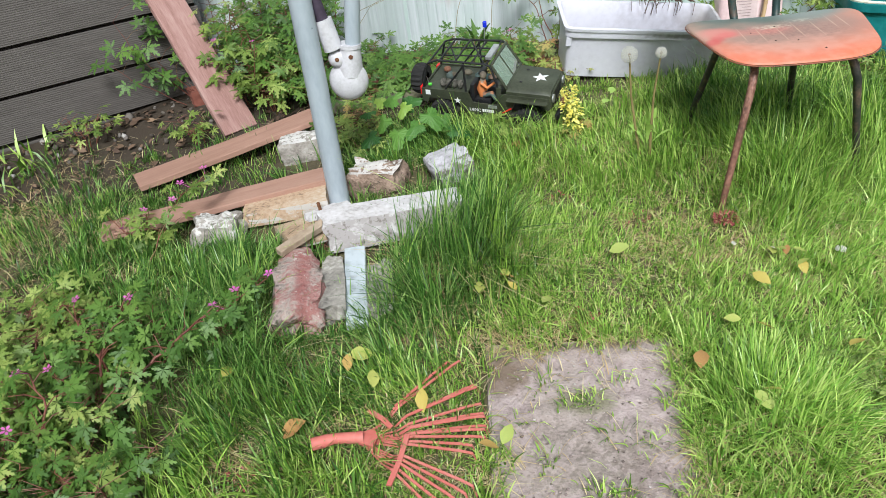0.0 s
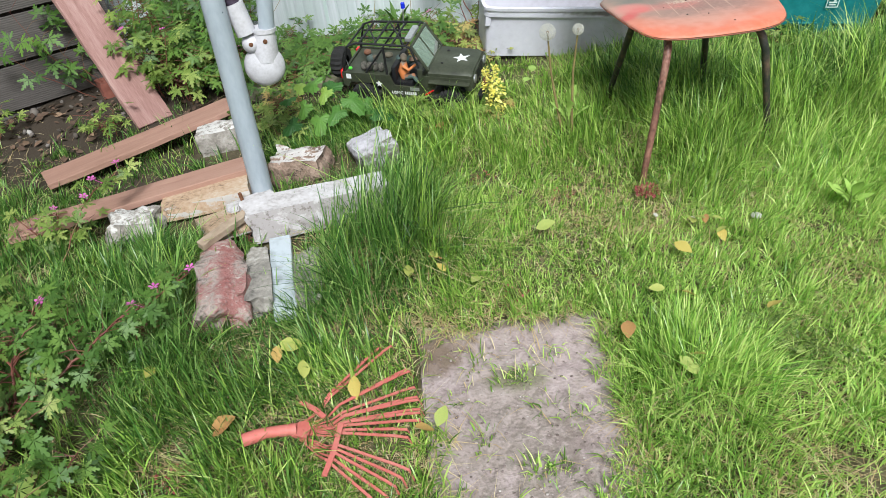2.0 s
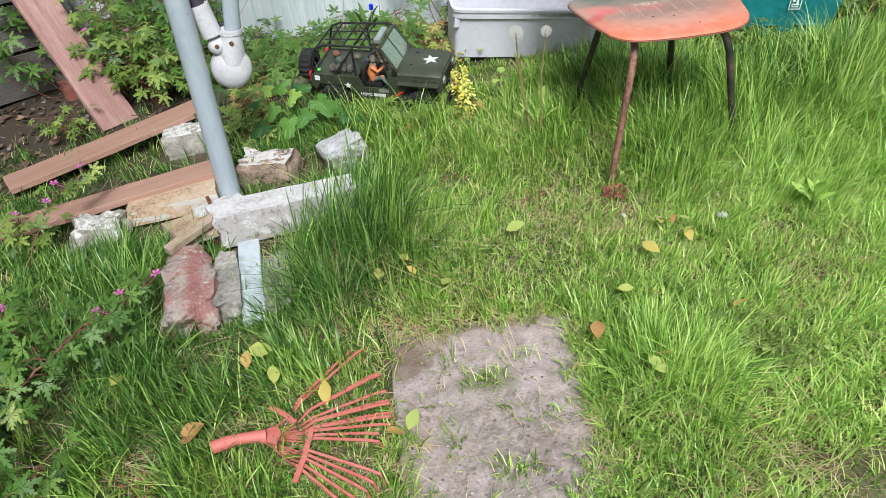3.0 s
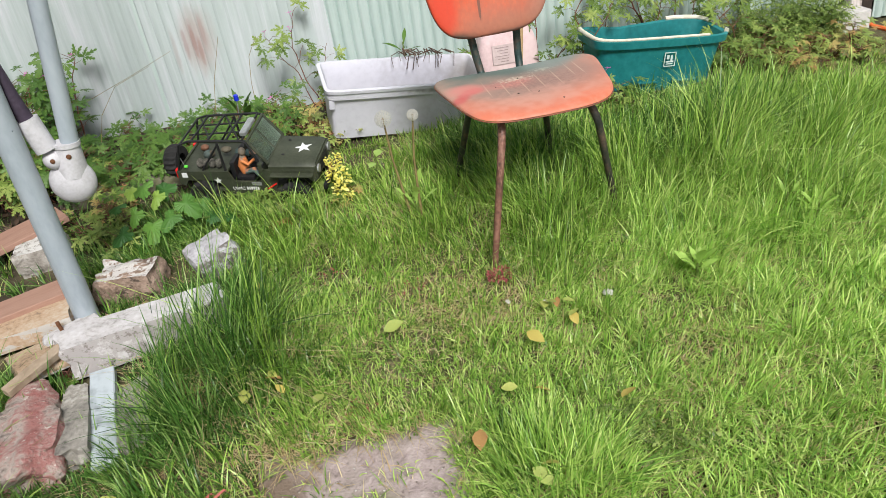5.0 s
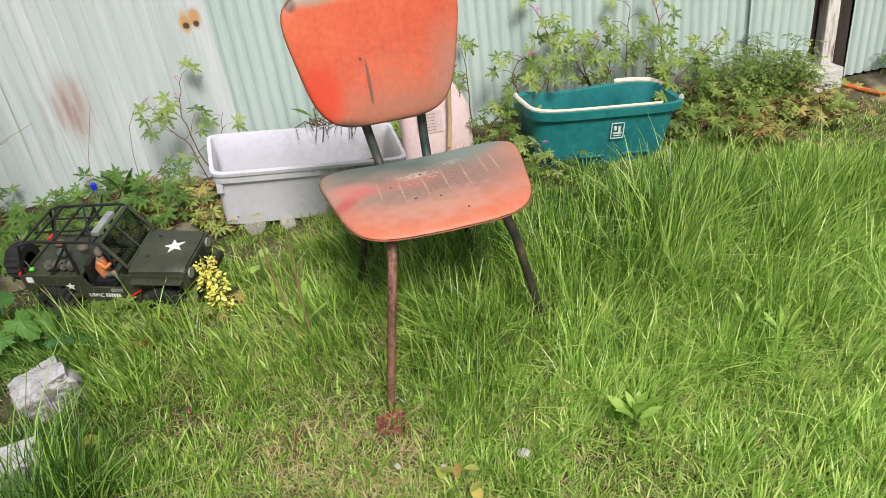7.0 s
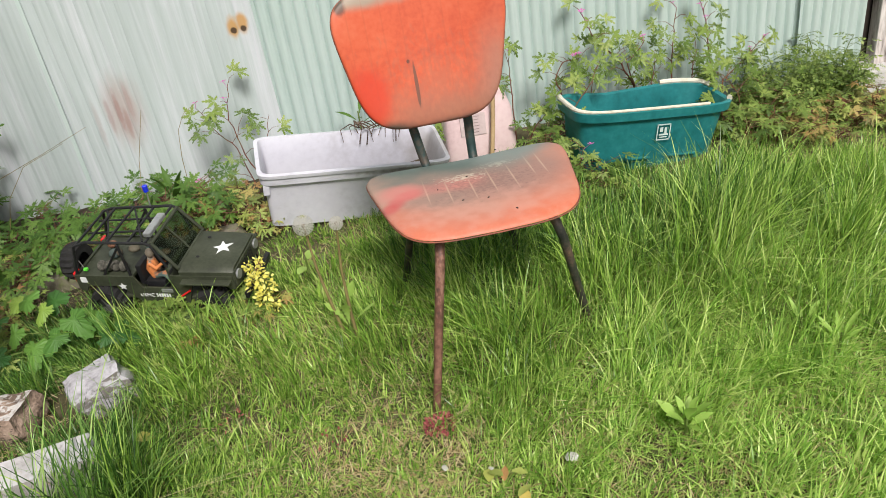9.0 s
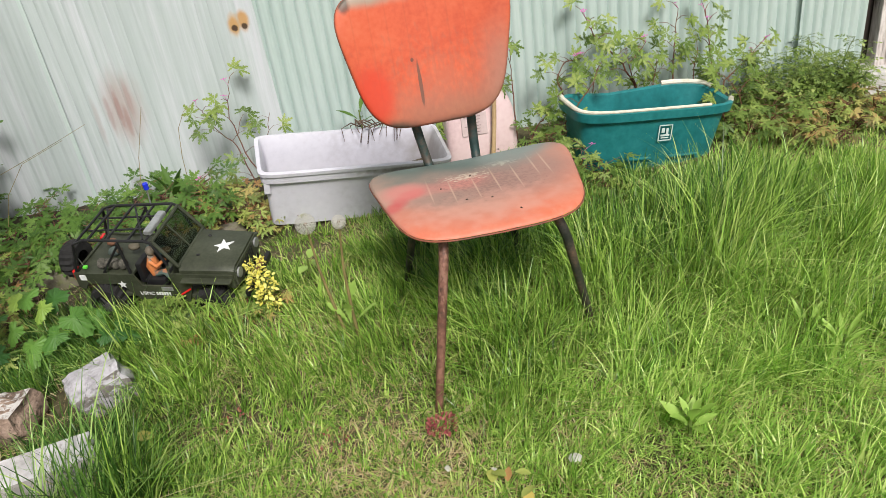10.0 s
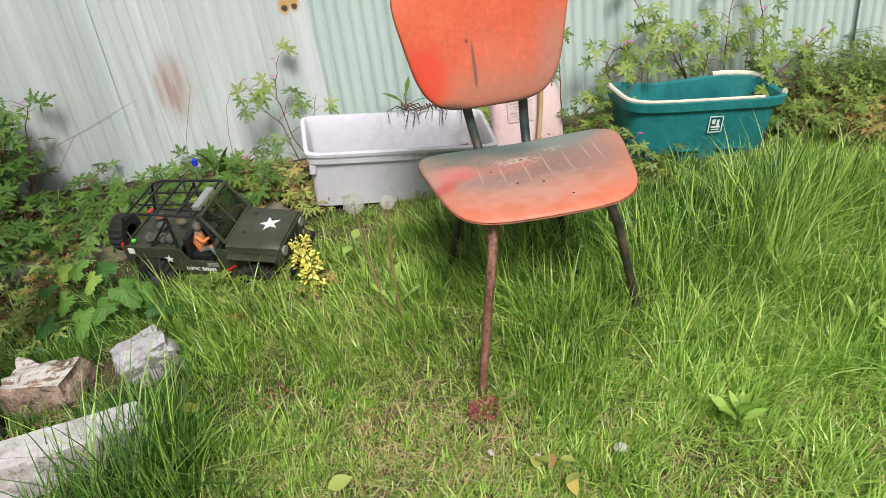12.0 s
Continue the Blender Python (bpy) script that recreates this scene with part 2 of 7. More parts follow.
PINKWOOD = material("pinkish_plank", [(0.22, 0.115, 0.10), (0.31, 0.175, 0.155), (0.39, 0.25, 0.225)], 5, 45, 0.75, 0.25, stretch=(1, 9, 9))
TANWOOD = material("tan_plank", [(0.22, 0.12, 0.085), (0.35, 0.205, 0.155), (0.44, 0.29, 0.235)], 5, 45, 0.75, 0.3, stretch=(1, 9, 9), object_random=0.2)
GREYPAINT = material("grey_painted_steel", [(0.26, 0.30, 0.34), (0.33, 0.375, 0.42), (0.38, 0.42, 0.46)], 4, 70, 0.42, 0.05, stretch=(1, 1, 0.4), spec=0.5)
WHITEPLASTIC = material("weathered_white_plastic", [(0.42, 0.41, 0.43), (0.52, 0.51, 0.54), (0.58, 0.57, 0.61)], 16, 160, 0.55, 0.2)
BINWHITE = material("grey_white_plastic_box", [(0.50, 0.49, 0.55), (0.60, 0.595, 0.67), (0.65, 0.645, 0.72)], 4, 60, 0.5, 0.08)
overlay(BINWHITE, (0.12, 0.10, 0.08), (0.20, -0.115, -0.018), (0.16, 0.03, 0.010), 0.5, 60, 0.75)
overlay(BINWHITE, (0.20, 0.17, 0.12), (0.27, 0.0, -0.06), (0.10, 0.16, 0.07), 0.5, 26, 0.6)
BINGREEN = material("teal_green_plastic", [(0.007, 0.11, 0.115), (0.013, 0.165, 0.175), (0.03, 0.225, 0.23)], 5, 60, 0.45, 0.1)
CREAM = material("cream_plastic_edge", [(0.50, 0.46, 0.36), (0.68, 0.64, 0.54), (0.74, 0.71, 0.62)], 14, 90, 0.6, 0.15)
PINKBOX = material("pale_pink_plastic", [(0.52, 0.37, 0.38), (0.64, 0.48, 0.49), (0.68, 0.54, 0.54)], 6, 60, 0.5, 0.1)
FADEDINK = material("faded_ink", [(0.24, 0.18, 0.18), (0.34, 0.27, 0.27)], 30, 90, 0.8, 0)
DARKSTEM = material("withered_dark_stem", [(0.045, 0.03, 0.022), (0.10, 0.065, 0.05), (0.20, 0.14, 0.10)], 20, 90, 0.9, 0.2)
PAPER = material("paper_label", [(0.46, 0.36, 0.36), (0.58, 0.47, 0.47)], 20, 90, 0.8, 0.05)
WHITEINK = material("white_print", [(0.40, 0.52, 0.50), (0.62, 0.70, 0.68)], 30, 90, 0.6, 0)
BAMBOO = material("bamboo_cane", [(0.36, 0.24, 0.12), (0.50, 0.36, 0.20)], 12, 60, 0.6, 0.15)
RAKE = material("faded_red_plastic", [(0.40, 0.085, 0.07), (0.52, 0.15, 0.125), (0.57, 0.25, 0.21)], 14, 90, 0.55, 0.15, object_random=0.15)
LEGDARK = material("dark_worn_tube", [(0.025, 0.028, 0.028), (0.055, 0.05, 0.045), (0.17, 0.105, 0.08)], 22, 120, 0.45, 0.25, metal=0.25)
LEGMETAL = material("rust_brown_tube", [(0.07, 0.045, 0.038), (0.17, 0.08, 0.06), (0.32, 0.16, 0.12)], 18, 120, 0.5, 0.25, metal=0.25)
SPINE = material("dark_green_bar", [(0.018, 0.035, 0.035), (0.03, 0.06, 0.058), (0.10, 0.075, 0.06)], 20, 120, 0.5, 0.2, metal=0.2)
VINYL = material("orange_vinyl_back", [(0.50, 0.075, 0.035), (0.60, 0.11, 0.05), (0.63, 0.15, 0.075)], 5, 90, 0.5, 0.1)
VINYL_SEAT = material("faded_orange_vinyl_seat", [(0.56, 0.12, 0.06), (0.62, 0.16, 0.085), (0.64, 0.23, 0.15)], 6, 90, 0.55, 0.15)
PIPING = material("dark_piping", [(0.12, 0.055, 0.04), (0.34, 0.10, 0.055)], 20, 90, 0.6, 0.1)
WHITESTONE = material("whitewashed_stone", [(0.32, 0.30, 0.29), (0.52, 0.495, 0.50), (0.60, 0.58, 0.595), (0.68, 0.665, 0.69)], 9, 90, 0.85, 0.45, dist=0.008)
# Greyer, then darker patches, denser on sides and undersides than on top.
facing_patches(WHITESTONE, (0.40, 0.37, 0.37), up=-0.22, level=0.44, scale=26)
facing_patches(WHITESTONE, (0.24, 0.215, 0.20), up=-0.12, level=0.575, scale=48)
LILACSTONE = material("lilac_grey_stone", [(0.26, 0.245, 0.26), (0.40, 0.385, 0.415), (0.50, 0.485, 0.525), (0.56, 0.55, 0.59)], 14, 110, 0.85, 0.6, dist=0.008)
# Dark patches, denser towards the sides and underside.
facing_patches(LILACSTONE, (0.20, 0.18, 0.17), up=-0.25, level=0.50, scale=45)
CRUMBLED = material("crumbled_pale_stone", [(0.16, 0.14, 0.12), (0.34, 0.31, 0.28), (0.48, 0.45, 0.42)], 20, 130, 0.95, 0.9, dist=0.010)
facing_patches(CRUMBLED, (0.58, 0.56, 0.54), up=0.25, level=0.72, scale=40)
PINKSTONE = material("red_veined_stone", [(0.10, 0.07, 0.065), (0.36, 0.30, 0.27), (0.30, 0.13, 0.12), (0.40, 0.33, 0.30)], 7, 90, 0.9, 0.9, dist=0.012)
overlay(PINKSTONE, (0.27, 0.085, 0.08), (0.010, 0, 0.03), (0.020, 0.13, 0.06), 0.5, 35, 0.75, speck=1.2)
facing_patches(PINKSTONE, (0.50, 0.45, 0.41), up=0.20, level=0.80, scale=45)
TANSTONE = material("tan_stone", [(0.20, 0.14, 0.10), (0.42, 0.29, 0.19), (0.48, 0.36, 0.26), (0.52, 0.43, 0.34)], 14, 110, 0.9, 0.5, dist=0.006)
facing_patches(TANSTONE, (0.50, 0.47, 0.44), up=-0.45, level=0.50, scale=22)
GREYSTONE = material("grey_stone", [(0.06, 0.055, 0.05), (0.22, 0.205, 0.185), (0.30, 0.28, 0.25), (0.44, 0.42, 0.39)], 15, 90, 0.92, 0.7, dist=0.01)
BROWNROCK = material("brown_broken_stone", [(0.10, 0.07, 0.055), (0.27, 0.19, 0.145), (0.42, 0.31, 0.25)], 22, 130, 0.95, 1.0, dist=0.010)
# Dark speckle, more on the sides and underside.
facing_patches(BROWNROCK, (0.10, 0.075, 0.06), up=-0.3, level=0.60, scale=70)
facing_patches(BROWNROCK, (0.56, 0.53, 0.51), up=0.75, level=1.17, scale=38)
MOSSSTONE = material("mossy_stone", [(0.10, 0.09, 0.06), (0.19, 0.165, 0.13), (0.15, 0.17, 0.07)], 12, 70, 0.95, 0.8, dist=0.01)
PALEBOARD = material("pale_blue_painted_board", [(0.26, 0.29, 0.31), (0.44, 0.49, 0.53), (0.50, 0.55, 0.59)], 9, 60, 0.5, 0.15)
CONCRETE = material("concrete", [(0.40, 0.385, 0.38), (0.54, 0.52, 0.51), (0.60, 0.58, 0.57)], 10, 80, 0.92, 0.5)
PEELING = material("peeling_white_timber", [(0.05, 0.04, 0.03), (0.46, 0.41, 0.39), (0.66, 0.61, 0.59), (0.70, 0.66, 0.64)], 12, 40, 0.8, 0.5, stretch=(3, 3, 0.5))
DARKTIMBER = material("dark_timber", [(0.018, 0.014, 0.012), (0.05, 0.035, 0.028)], 12, 60, 0.85, 0.4, stretch=(2, 2, 0.3))
CRUMB = material("soil_crumb", [(0.09, 0.07, 0.06), (0.24, 0.19, 0.18), (0.34, 0.28, 0.27), (0.55, 0.51, 0.49)], 12, 60, 0.9, 0.3, island=0.8)
PEBBLE = material("pale_pebble", [(0.05, 0.04, 0.032), (0.10, 0.085, 0.07), (0.16, 0.14, 0.125), (0.42, 0.40, 0.38)], 12, 60, 0.9, 0.3, island=0.8)
RUST = material("rusty_iron", [(0.09, 0.04, 0.02), (0.22, 0.10, 0.05)], 30, 120, 0.85, 0.5, metal=0.3)
STICK = material("dry_wood", [(0.26, 0.19, 0.13), (0.42, 0.34, 0.26)], 14, 70, 0.85, 0.3)
BRICKRED = material("old_red_brick", [(0.17, 0.055, 0.04), (0.27, 0.10, 0.07)], 14, 70, 0.9, 0.5)
ORANGE = material("orange_plastic", [(0.62, 0.12, 0.03), (0.72, 0.18, 0.05)], 12, 60, 0.5, 0.05)
OLIVE = material("olive_paint", [(0.026, 0.030, 0.019), (0.042, 0.048, 0.030), (0.062, 0.068, 0.046)], 14, 120, 0.5, 0.05)
BLACKPLASTIC = material("black_plastic", [(0.008, 0.008, 0.009), (0.018, 0.018, 0.02)], 20, 150, 0.55, 0.1)
TYRE = material("black_rubber", [(0.010, 0.010, 0.011), (0.022, 0.021, 0.02)], 20, 150, 0.85, 0.3)
SILVER = material("dull_silver", [(0.30, 0.31, 0.32), (0.48, 0.49, 0.50)], 20, 120, 0.35, 0.05, metal=0.6)
WHITEPAINT = material("white_paint", [(0.66, 0.67, 0.68), (0.78, 0.79, 0.80)], 20, 120, 0.5, 0.02)
REDLENS = material("red_lens", [(0.55, 0.012, 0.012), (0.70, 0.03, 0.03)], 20, 120, 0.25, 0)
BLUELENS = material("blue_lens", [(0.01, 0.02, 0.55), (0.02, 0.05, 0.75)], 20, 120, 0.25, 0)
LIMEGREEN = material("lime_green", [(0.10, 0.60, 0.05), (0.16, 0.70, 0.08)], 20, 120, 0.4, 0)
DARKPACK = material("dark_canvas", [(0.03, 0.03, 0.025), (0.09, 0.085, 0.07), (0.22, 0.20, 0.18)], 60, 160, 0.9, 0.3)
TOYORANGE = material("toy_orange", [(0.55, 0.17, 0.05), (0.66, 0.24, 0.09)], 20, 120, 0.6, 0.05)
overlay(LEGMETAL, (0.40, 0.22, 0.17), (-0.11, -0.15, 0.28), (0.12, 0.12, 0.16), 0.25, 160, 0.6, (1, 1, 0.5), speck=2.6)
overlay(TOYORANGE, (0.22, 0.20, 0.16), (-0.018, -0.045, 0.212), (0.05, 0.05, 0.022), 0.2, 60, 0.95)
overlay(TOYORANGE, (0.05, 0.11, 0.11), (0.015, -0.055, 0.135), (0.035, 0.05, 0.022), 0.2, 60, 0.95)
overlay(TOYORANGE, (0.45, 0.42, 0.34), (0.05, -0.06, 0.13), (0.016, 0.05, 0.02), 0.2, 60, 0.95)
PANE = bpy.data.materials.new("clear_plastic")
PANE.use_nodes = True
PANE.node_tree.nodes.clear()
pane_out, pane_glass = PANE.node_tree.nodes.new("ShaderNodeOutputMaterial"), PANE.node_tree.nodes.new("ShaderNodeBsdfGlass")
pane_glass.inputs["Roughness"].default_value, pane_glass.inputs["IOR"].default_value = 0.05, 1.2
pane_glass.inputs["Color"].default_value = (0.50, 0.54, 0.46, 1)
PANE.node_tree.links.new(pane_glass.outputs[0], pane_out.inputs[0])


# ---- mesh tools ----
class Shape:
    """Collects vertices and faces of one mesh."""

    def __init__(self):
        self.v, self.f = [], []

    def add(self, verts, faces):
        n = len(self.v)
        self.v += [tuple(p) for p in verts]
        self.f += [tuple(n + i for i in f) for f in faces]
        return self

    def box(self, cx, cy, cz, sx, sy, sz, m=None, bevel=0.0):
        bm = bmesh.new()
        bmesh.ops.create_cube(bm, size=1.0)
        bmesh.ops.scale(bm, vec=(sx, sy, sz), verts=bm.verts)
        if bevel:
            bmesh.ops.bevel(bm, geom=bm.edges[:], offset=bevel, segments=2, affect="EDGES", profile=0.6)
        bmesh.ops.translate(bm, vec=(cx, cy, cz), verts=bm.verts)
        if m is not None:
            bmesh.ops.transform(bm, matrix=m, verts=bm.verts)
        return self.take(bm)

    def take(self, bm):
        bm.verts.index_update()
        self.add([v.co.copy() for v in bm.verts], [[v.index for v in f.verts] for f in bm.faces])
        bm.free()
        return self

    def tube(self, pts, r, n=10, caps=True):
        """A round bar along points; r is one radius or one for each point."""
        pts = [Vector(p) for p in pts]
        rs = r if isinstance(r, (list, tuple)) else [r] * len(pts)
        rings, up = [], None
        for k, p in enumerate(pts):
            d = (pts[min(k + 1, len(pts) - 1)] - pts[max(k - 1, 0)]).normalized()
            if up is None:
                up = Vector((0, 0, 1)) if abs(d.z) < 0.9 else Vector((1, 0, 0))
            a = d.cross(up).normalized()
            b = a.cross(d).normalized()
            up = b
            rings.append([p + (a * math.cos(t) + b * math.sin(t)) * rs[k] for t in (2 * math.pi * i / n for i in range(n))])
        verts = [q for ring in rings for q in ring]
        faces = [(k * n + i, k * n + (i + 1) % n, (k + 1) * n + (i + 1) % n, (k + 1) * n + i) for k in range(len(pts) - 1) for i in range(n)]
        if caps:
            faces += [tuple(range(n - 1, -1, -1)), tuple((len(pts) - 1) * n + i for i in range(n))]
        return self.add(verts, faces)

    def ball(self, c, rx, ry, rz, u=16, v=10):
        bm = bmesh.new()
        bmesh.ops.create_uvsphere(bm, u_segments=u, v_segments=v, radius=1.0)
        bmesh.ops.transform(bm, matrix=Matrix.Translation(c) @ Matrix.Diagonal((rx, ry, rz, 1)), verts=bm.verts)
        return self.take(bm)

    def prism(self, outline, z0, z1, m=None):
        """An outline in x, y raised from z0 to z1."""
        n = len(outline)
        verts = [Vector((x, y, z0)) for x, y in outline] + [Vector((x, y, z1)) for x, y in outline]
        if m is not None:
            verts = [m @ p for p in verts]
        return self.add(verts, [tuple(range(n - 1, -1, -1)), tuple(range(n, 2 * n))] + [(i, (i + 1) % n, n + (i + 1) % n, n + i) for i in range(n)])

    def mesh(self, name, mat, smooth=False):
        me = bpy.data.meshes.new(name)
        me.from_pydata(self.v, [], self.f)
        me.materials.append(mat)
        if smooth:
            me.polygons.foreach_set("use_smooth", [True] * len(me.polygons))
        me.validate()
        me.update()
        return me


def part(name, shape, mat, parent=None, label="", smooth=False, m=None):
    """One mesh object, under a thing or a part."""
    ob = new(name, shape.mesh(name, mat, smooth))
    if parent is not None:
        ob.parent = parent
    if m is not None:
        ob.matrix_basis = m
    if smooth:
        ob.data.set_sharp_from_angle(angle=radians(42))
    return tagged(ob, label)


def thing(name, label, category, m=None, group="", kind=""):
    ob = new(name)
    ob.empty_display_size = 0.05
    if m is not None:
        ob.matrix_basis = m
    return tagged(ob, label, category, group, kind)


def solid(name, shape, mat, label, category, m=None, group="", kind="", smooth=False):
    return tagged(part(name, shape, mat, None, "", smooth, m), label, category, group, kind)


def raw_mesh(name, verts, loops, sizes, mat):
    """A big mesh from arrays."""
    me = bpy.data.meshes.new(name)
    me.vertices.add(len(verts))
    me.vertices.foreach_set("co", np.asarray(verts, dtype=np.float32).ravel())
    me.loops.add(len(loops))
    me.loops.foreach_set("vertex_index", np.asarray(loops, dtype=np.int32))
    me.polygons.add(len(sizes))
    starts = np.concatenate(([0], np.cumsum(sizes)[:-1])).astype(np.int32)
    me.polygons.foreach_set("loop_start", starts)
    me.materials.append(mat)
    me.update(calc_edges=True)
    me.validate()
    return me


def scatter(name, templates, places, mat, parent=None, label="", kind="stuff"):
    """Many copies of small templates (verts, faces), each at a 4x4 matrix, joined into one mesh."""
    vs, ls, ss, base = [], [], [], 0
    for which, m in places:
        tv, tf = templates[which]
        a = np.array(m)
        vs.append(tv @ a[:3, :3].T + a[:3, 3])
        for f in tf:
            ls.extend([i + base for i in f])
            ss.append(len(f))
        base += len(tv)
    ob = new(name, raw_mesh(name, np.concatenate(vs), ls, ss, mat))
    if parent is not None:
        ob.parent = parent
    return tagged(ob, label, kind=kind)


# ---- the setting ----
FENCE_Y = 1.262


def build_ground():
    xs = np.unique(np.concatenate((np.linspace(-60, -3, 16), np.linspace(-3, 3.6, 166), np.linspace(3.6, 60, 16))))
    ys = np.unique(np.concatenate((np.linspace(-60, -2, 16), np.linspace(-2, 1.5, 90), np.linspace(1.5, 60, 16))))
    s = Shape()
    n = len(xs)
    for y in ys:
        for x in xs:
            z = ground_z(x, y) + 0.016 * (float(vnoise(x, y, 0.22, 3)) - 0.5) + 0.008 * (float(vnoise(x, y, 0.06, 4)) - 0.5)
            if -0.66 < x < -0.185 and -1.2 < y < -0.375:
                z = ground_z(x, y) - 0.03
            s.v.append((x, y, z))
    s.f = [(j * n + i, j * n + i + 1, (j + 1) * n + i + 1, (j + 1) * n + i) for j in range(len(ys) - 1) for i in range(n - 1)]
    solid("ground", s, LAWN_SOIL, "dark soil of a rough back-yard lawn", "ground", kind="structure", smooth=True)


def build_slab(x0, x1, y0, y1, drop, label, mat):
    """A paving slab, its top hidden by dry soil."""
    s = Shape()
    nx, ny = 60, 84
    for j in range(ny + 1):
        for i in range(nx + 1):
            x, y = x0 + (x1 - x0) * i / nx, y0 + (y1 - y0) * j / ny
            edge = min(i, nx - i, j, ny - j)
            z = ground_z(x, y) - drop + 0.004 * noise.noise(Vector((x * 24, y * 24, 3))) + 0.0025 * noise.noise(Vector((x * 75, y * 75, 8)))
            if edge == 0:
                z -= 0.03
            elif edge < 3:
                z -= 0.003
            s.v.append((x, y, z))
    s.f = [(j * (nx + 1) + i, j * (nx + 1) + i + 1, (j + 1) * (nx + 1) + i + 1, (j + 1) * (nx + 1) + i) for j in range(ny) for i in range(nx)]
    solid("paving_slab", s, mat, label, "paving slab", smooth=True)


def ribbed_sheet(x0, x1, z0, z1, y, pitch, amp, seed, tilt=0.0, flat=0.0):
    """Corrugated sheet with a front and a back skin."""
    s = Shape()
    cols = int((x1 - x0) / pitch * 8)
    rows = 10
    for skin in (0, 1):
        for j in range(rows + 1):
            for i in range(cols + 1):
                x = x0 + (x1 - x0) * i / cols
                z = z0 + (z1 - z0) * j / rows
                ph = 2 * math.pi * (x - x0) / pitch
                u = (ph / (2 * math.pi)) % 1.0
                wave = 0.7 - 2.0 * math.exp(-((u - 0.5) / 0.12) ** 2) + 0.25 * math.cos(ph)
                broad = float(vnoise(x, z, 0.35, seed)) - 0.5
                keep = 1.0 - flat * float(vnoise(x, 0, 0.12, seed + 1))
                s.v.append((x + tilt * (z - z0), y - amp * wave * keep - 0.010 * broad + skin * 0.003, z + 0.02 * (float(vnoise(x, 0, 0.4, seed + 2)) - 0.5) * (j == 0)))
    n = cols + 1
    half = n * (rows + 1)
    for j in range(rows):
        for i in range(cols):
            a = j * n + i
            s.f.append((a, a + 1, a + n + 1, a + n))
            s.f.append((half + a, half + a + n, half + a + n + 1, half + a + 1))
    for i in range(cols):
        s.f.append((i, half + i, half + i + 1, i + 1))
    for j in range(rows):
        for i in (0, cols):
            a = j * n + i
            s.f.append((a, a + n, half + a + n, half + a) if i == 0 else (a, half + a, half + a + n, a + n))
    return s


def build_fence():
    # Added backing, dark so that openings between the sheets look unlit.
    s = Shape().box(0.6, FENCE_Y + 0.10, 0.9, 5.9, 0.06, 2.4)
    wall = solid("wall_back", s, DARKTIMBER, "plain dark backing wall added behind the corrugated sheets", "wall", kind="structure")
    part("metal_sheet", ribbed_sheet(-2.30, -0.862, 0.03, 2.0, FENCE_Y - 0.004, 0.036, 0.0022, 21, flat=0.5), MINT_PALE, wall, "chalky pale mint corrugated sheet", True)
    part("metal_sheet", ribbed_sheet(-0.872, -0.219, 0.04, 2.0, FENCE_Y - 0.014, 0.036, 0.0020, 31, tilt=-0.018, flat=0.8), MINT_PALE, wall, "chalky pale mint sheet with rusty bolt marks", True)
    part("metal_sheet", ribbed_sheet(-0.430, 1.66, 0.03, 2.0, FENCE_Y + 0.002, 0.038, 0.0048, 41), MINT, wall, "", True)
    part("metal_sheet", ribbed_sheet(1.645, 1.915, 0.02, 2.0, FENCE_Y - 0.008, 0.038, 0.0050, 45), MINT, wall, "", True)
    part("seam_strip", Shape().box(-0.866, FENCE_Y - 0.016, 1.02, 0.012, 0.004, 1.96, bevel=0.001), MINT, wall, "greener folded seam")
    part("metal_sheet", ribbed_sheet(2.075, 3.4, -0.028, 2.0, FENCE_Y - 0.03, 0.038, 0.0055, 47), MINT, wall, "", True)
    post = thing("fence_post", "white timber post with peeling paint between metal sheets", "post")
    part("board", Shape().box(1.985, FENCE_Y - 0.012, 0.96, 0.052, 0.05, 1.92, bevel=0.004), PEELING, post, "peeling white painted board")
    part("side_board", Shape().box(2.043, FENCE_Y - 0.002, 0.96, 0.056, 0.05, 1.96, bevel=0.004), DARKTIMBER, post, "bare blackened board")
    # Dark strip set into the gap beside the post in place of its shade.
    part("inner_board", Shape().box(1.938, FENCE_Y + 0.035, 0.96, 0.050, 0.03, 1.9, bevel=0.003), DARKTIMBER, post, "dark strip standing for the shade in the gap")
    s = Shape().box(1.925, FENCE_Y - 0.035, -0.005, 0.175, 0.13, 0.105, bevel=0.008)
    solid("concrete_block", s, CONCRETE, "pale concrete footing block under the fence post", "block")


WOOD_A, WOOD_D = Vector((-2.261, 0.625, 0)), Vector((0.8475, 0.5309, 0))
WOOD_N = Vector((0.5309, -0.8475, 0))


def wood_matrix(along, z, out=0.0):
    """A frame on the timber wall: x along it, y into it, z up."""
    m = Matrix.Identity(4)
    p = WOOD_A + WOOD_D * along + WOOD_N * out
    for k, axis in enumerate((WOOD_D, -WOOD_N, Vector((0, 0, 1)))):
        m[0][k], m[1][k], m[2][k] = axis
    m[0][3], m[1][3], m[2][3] = p.x, p.y, z
    return m


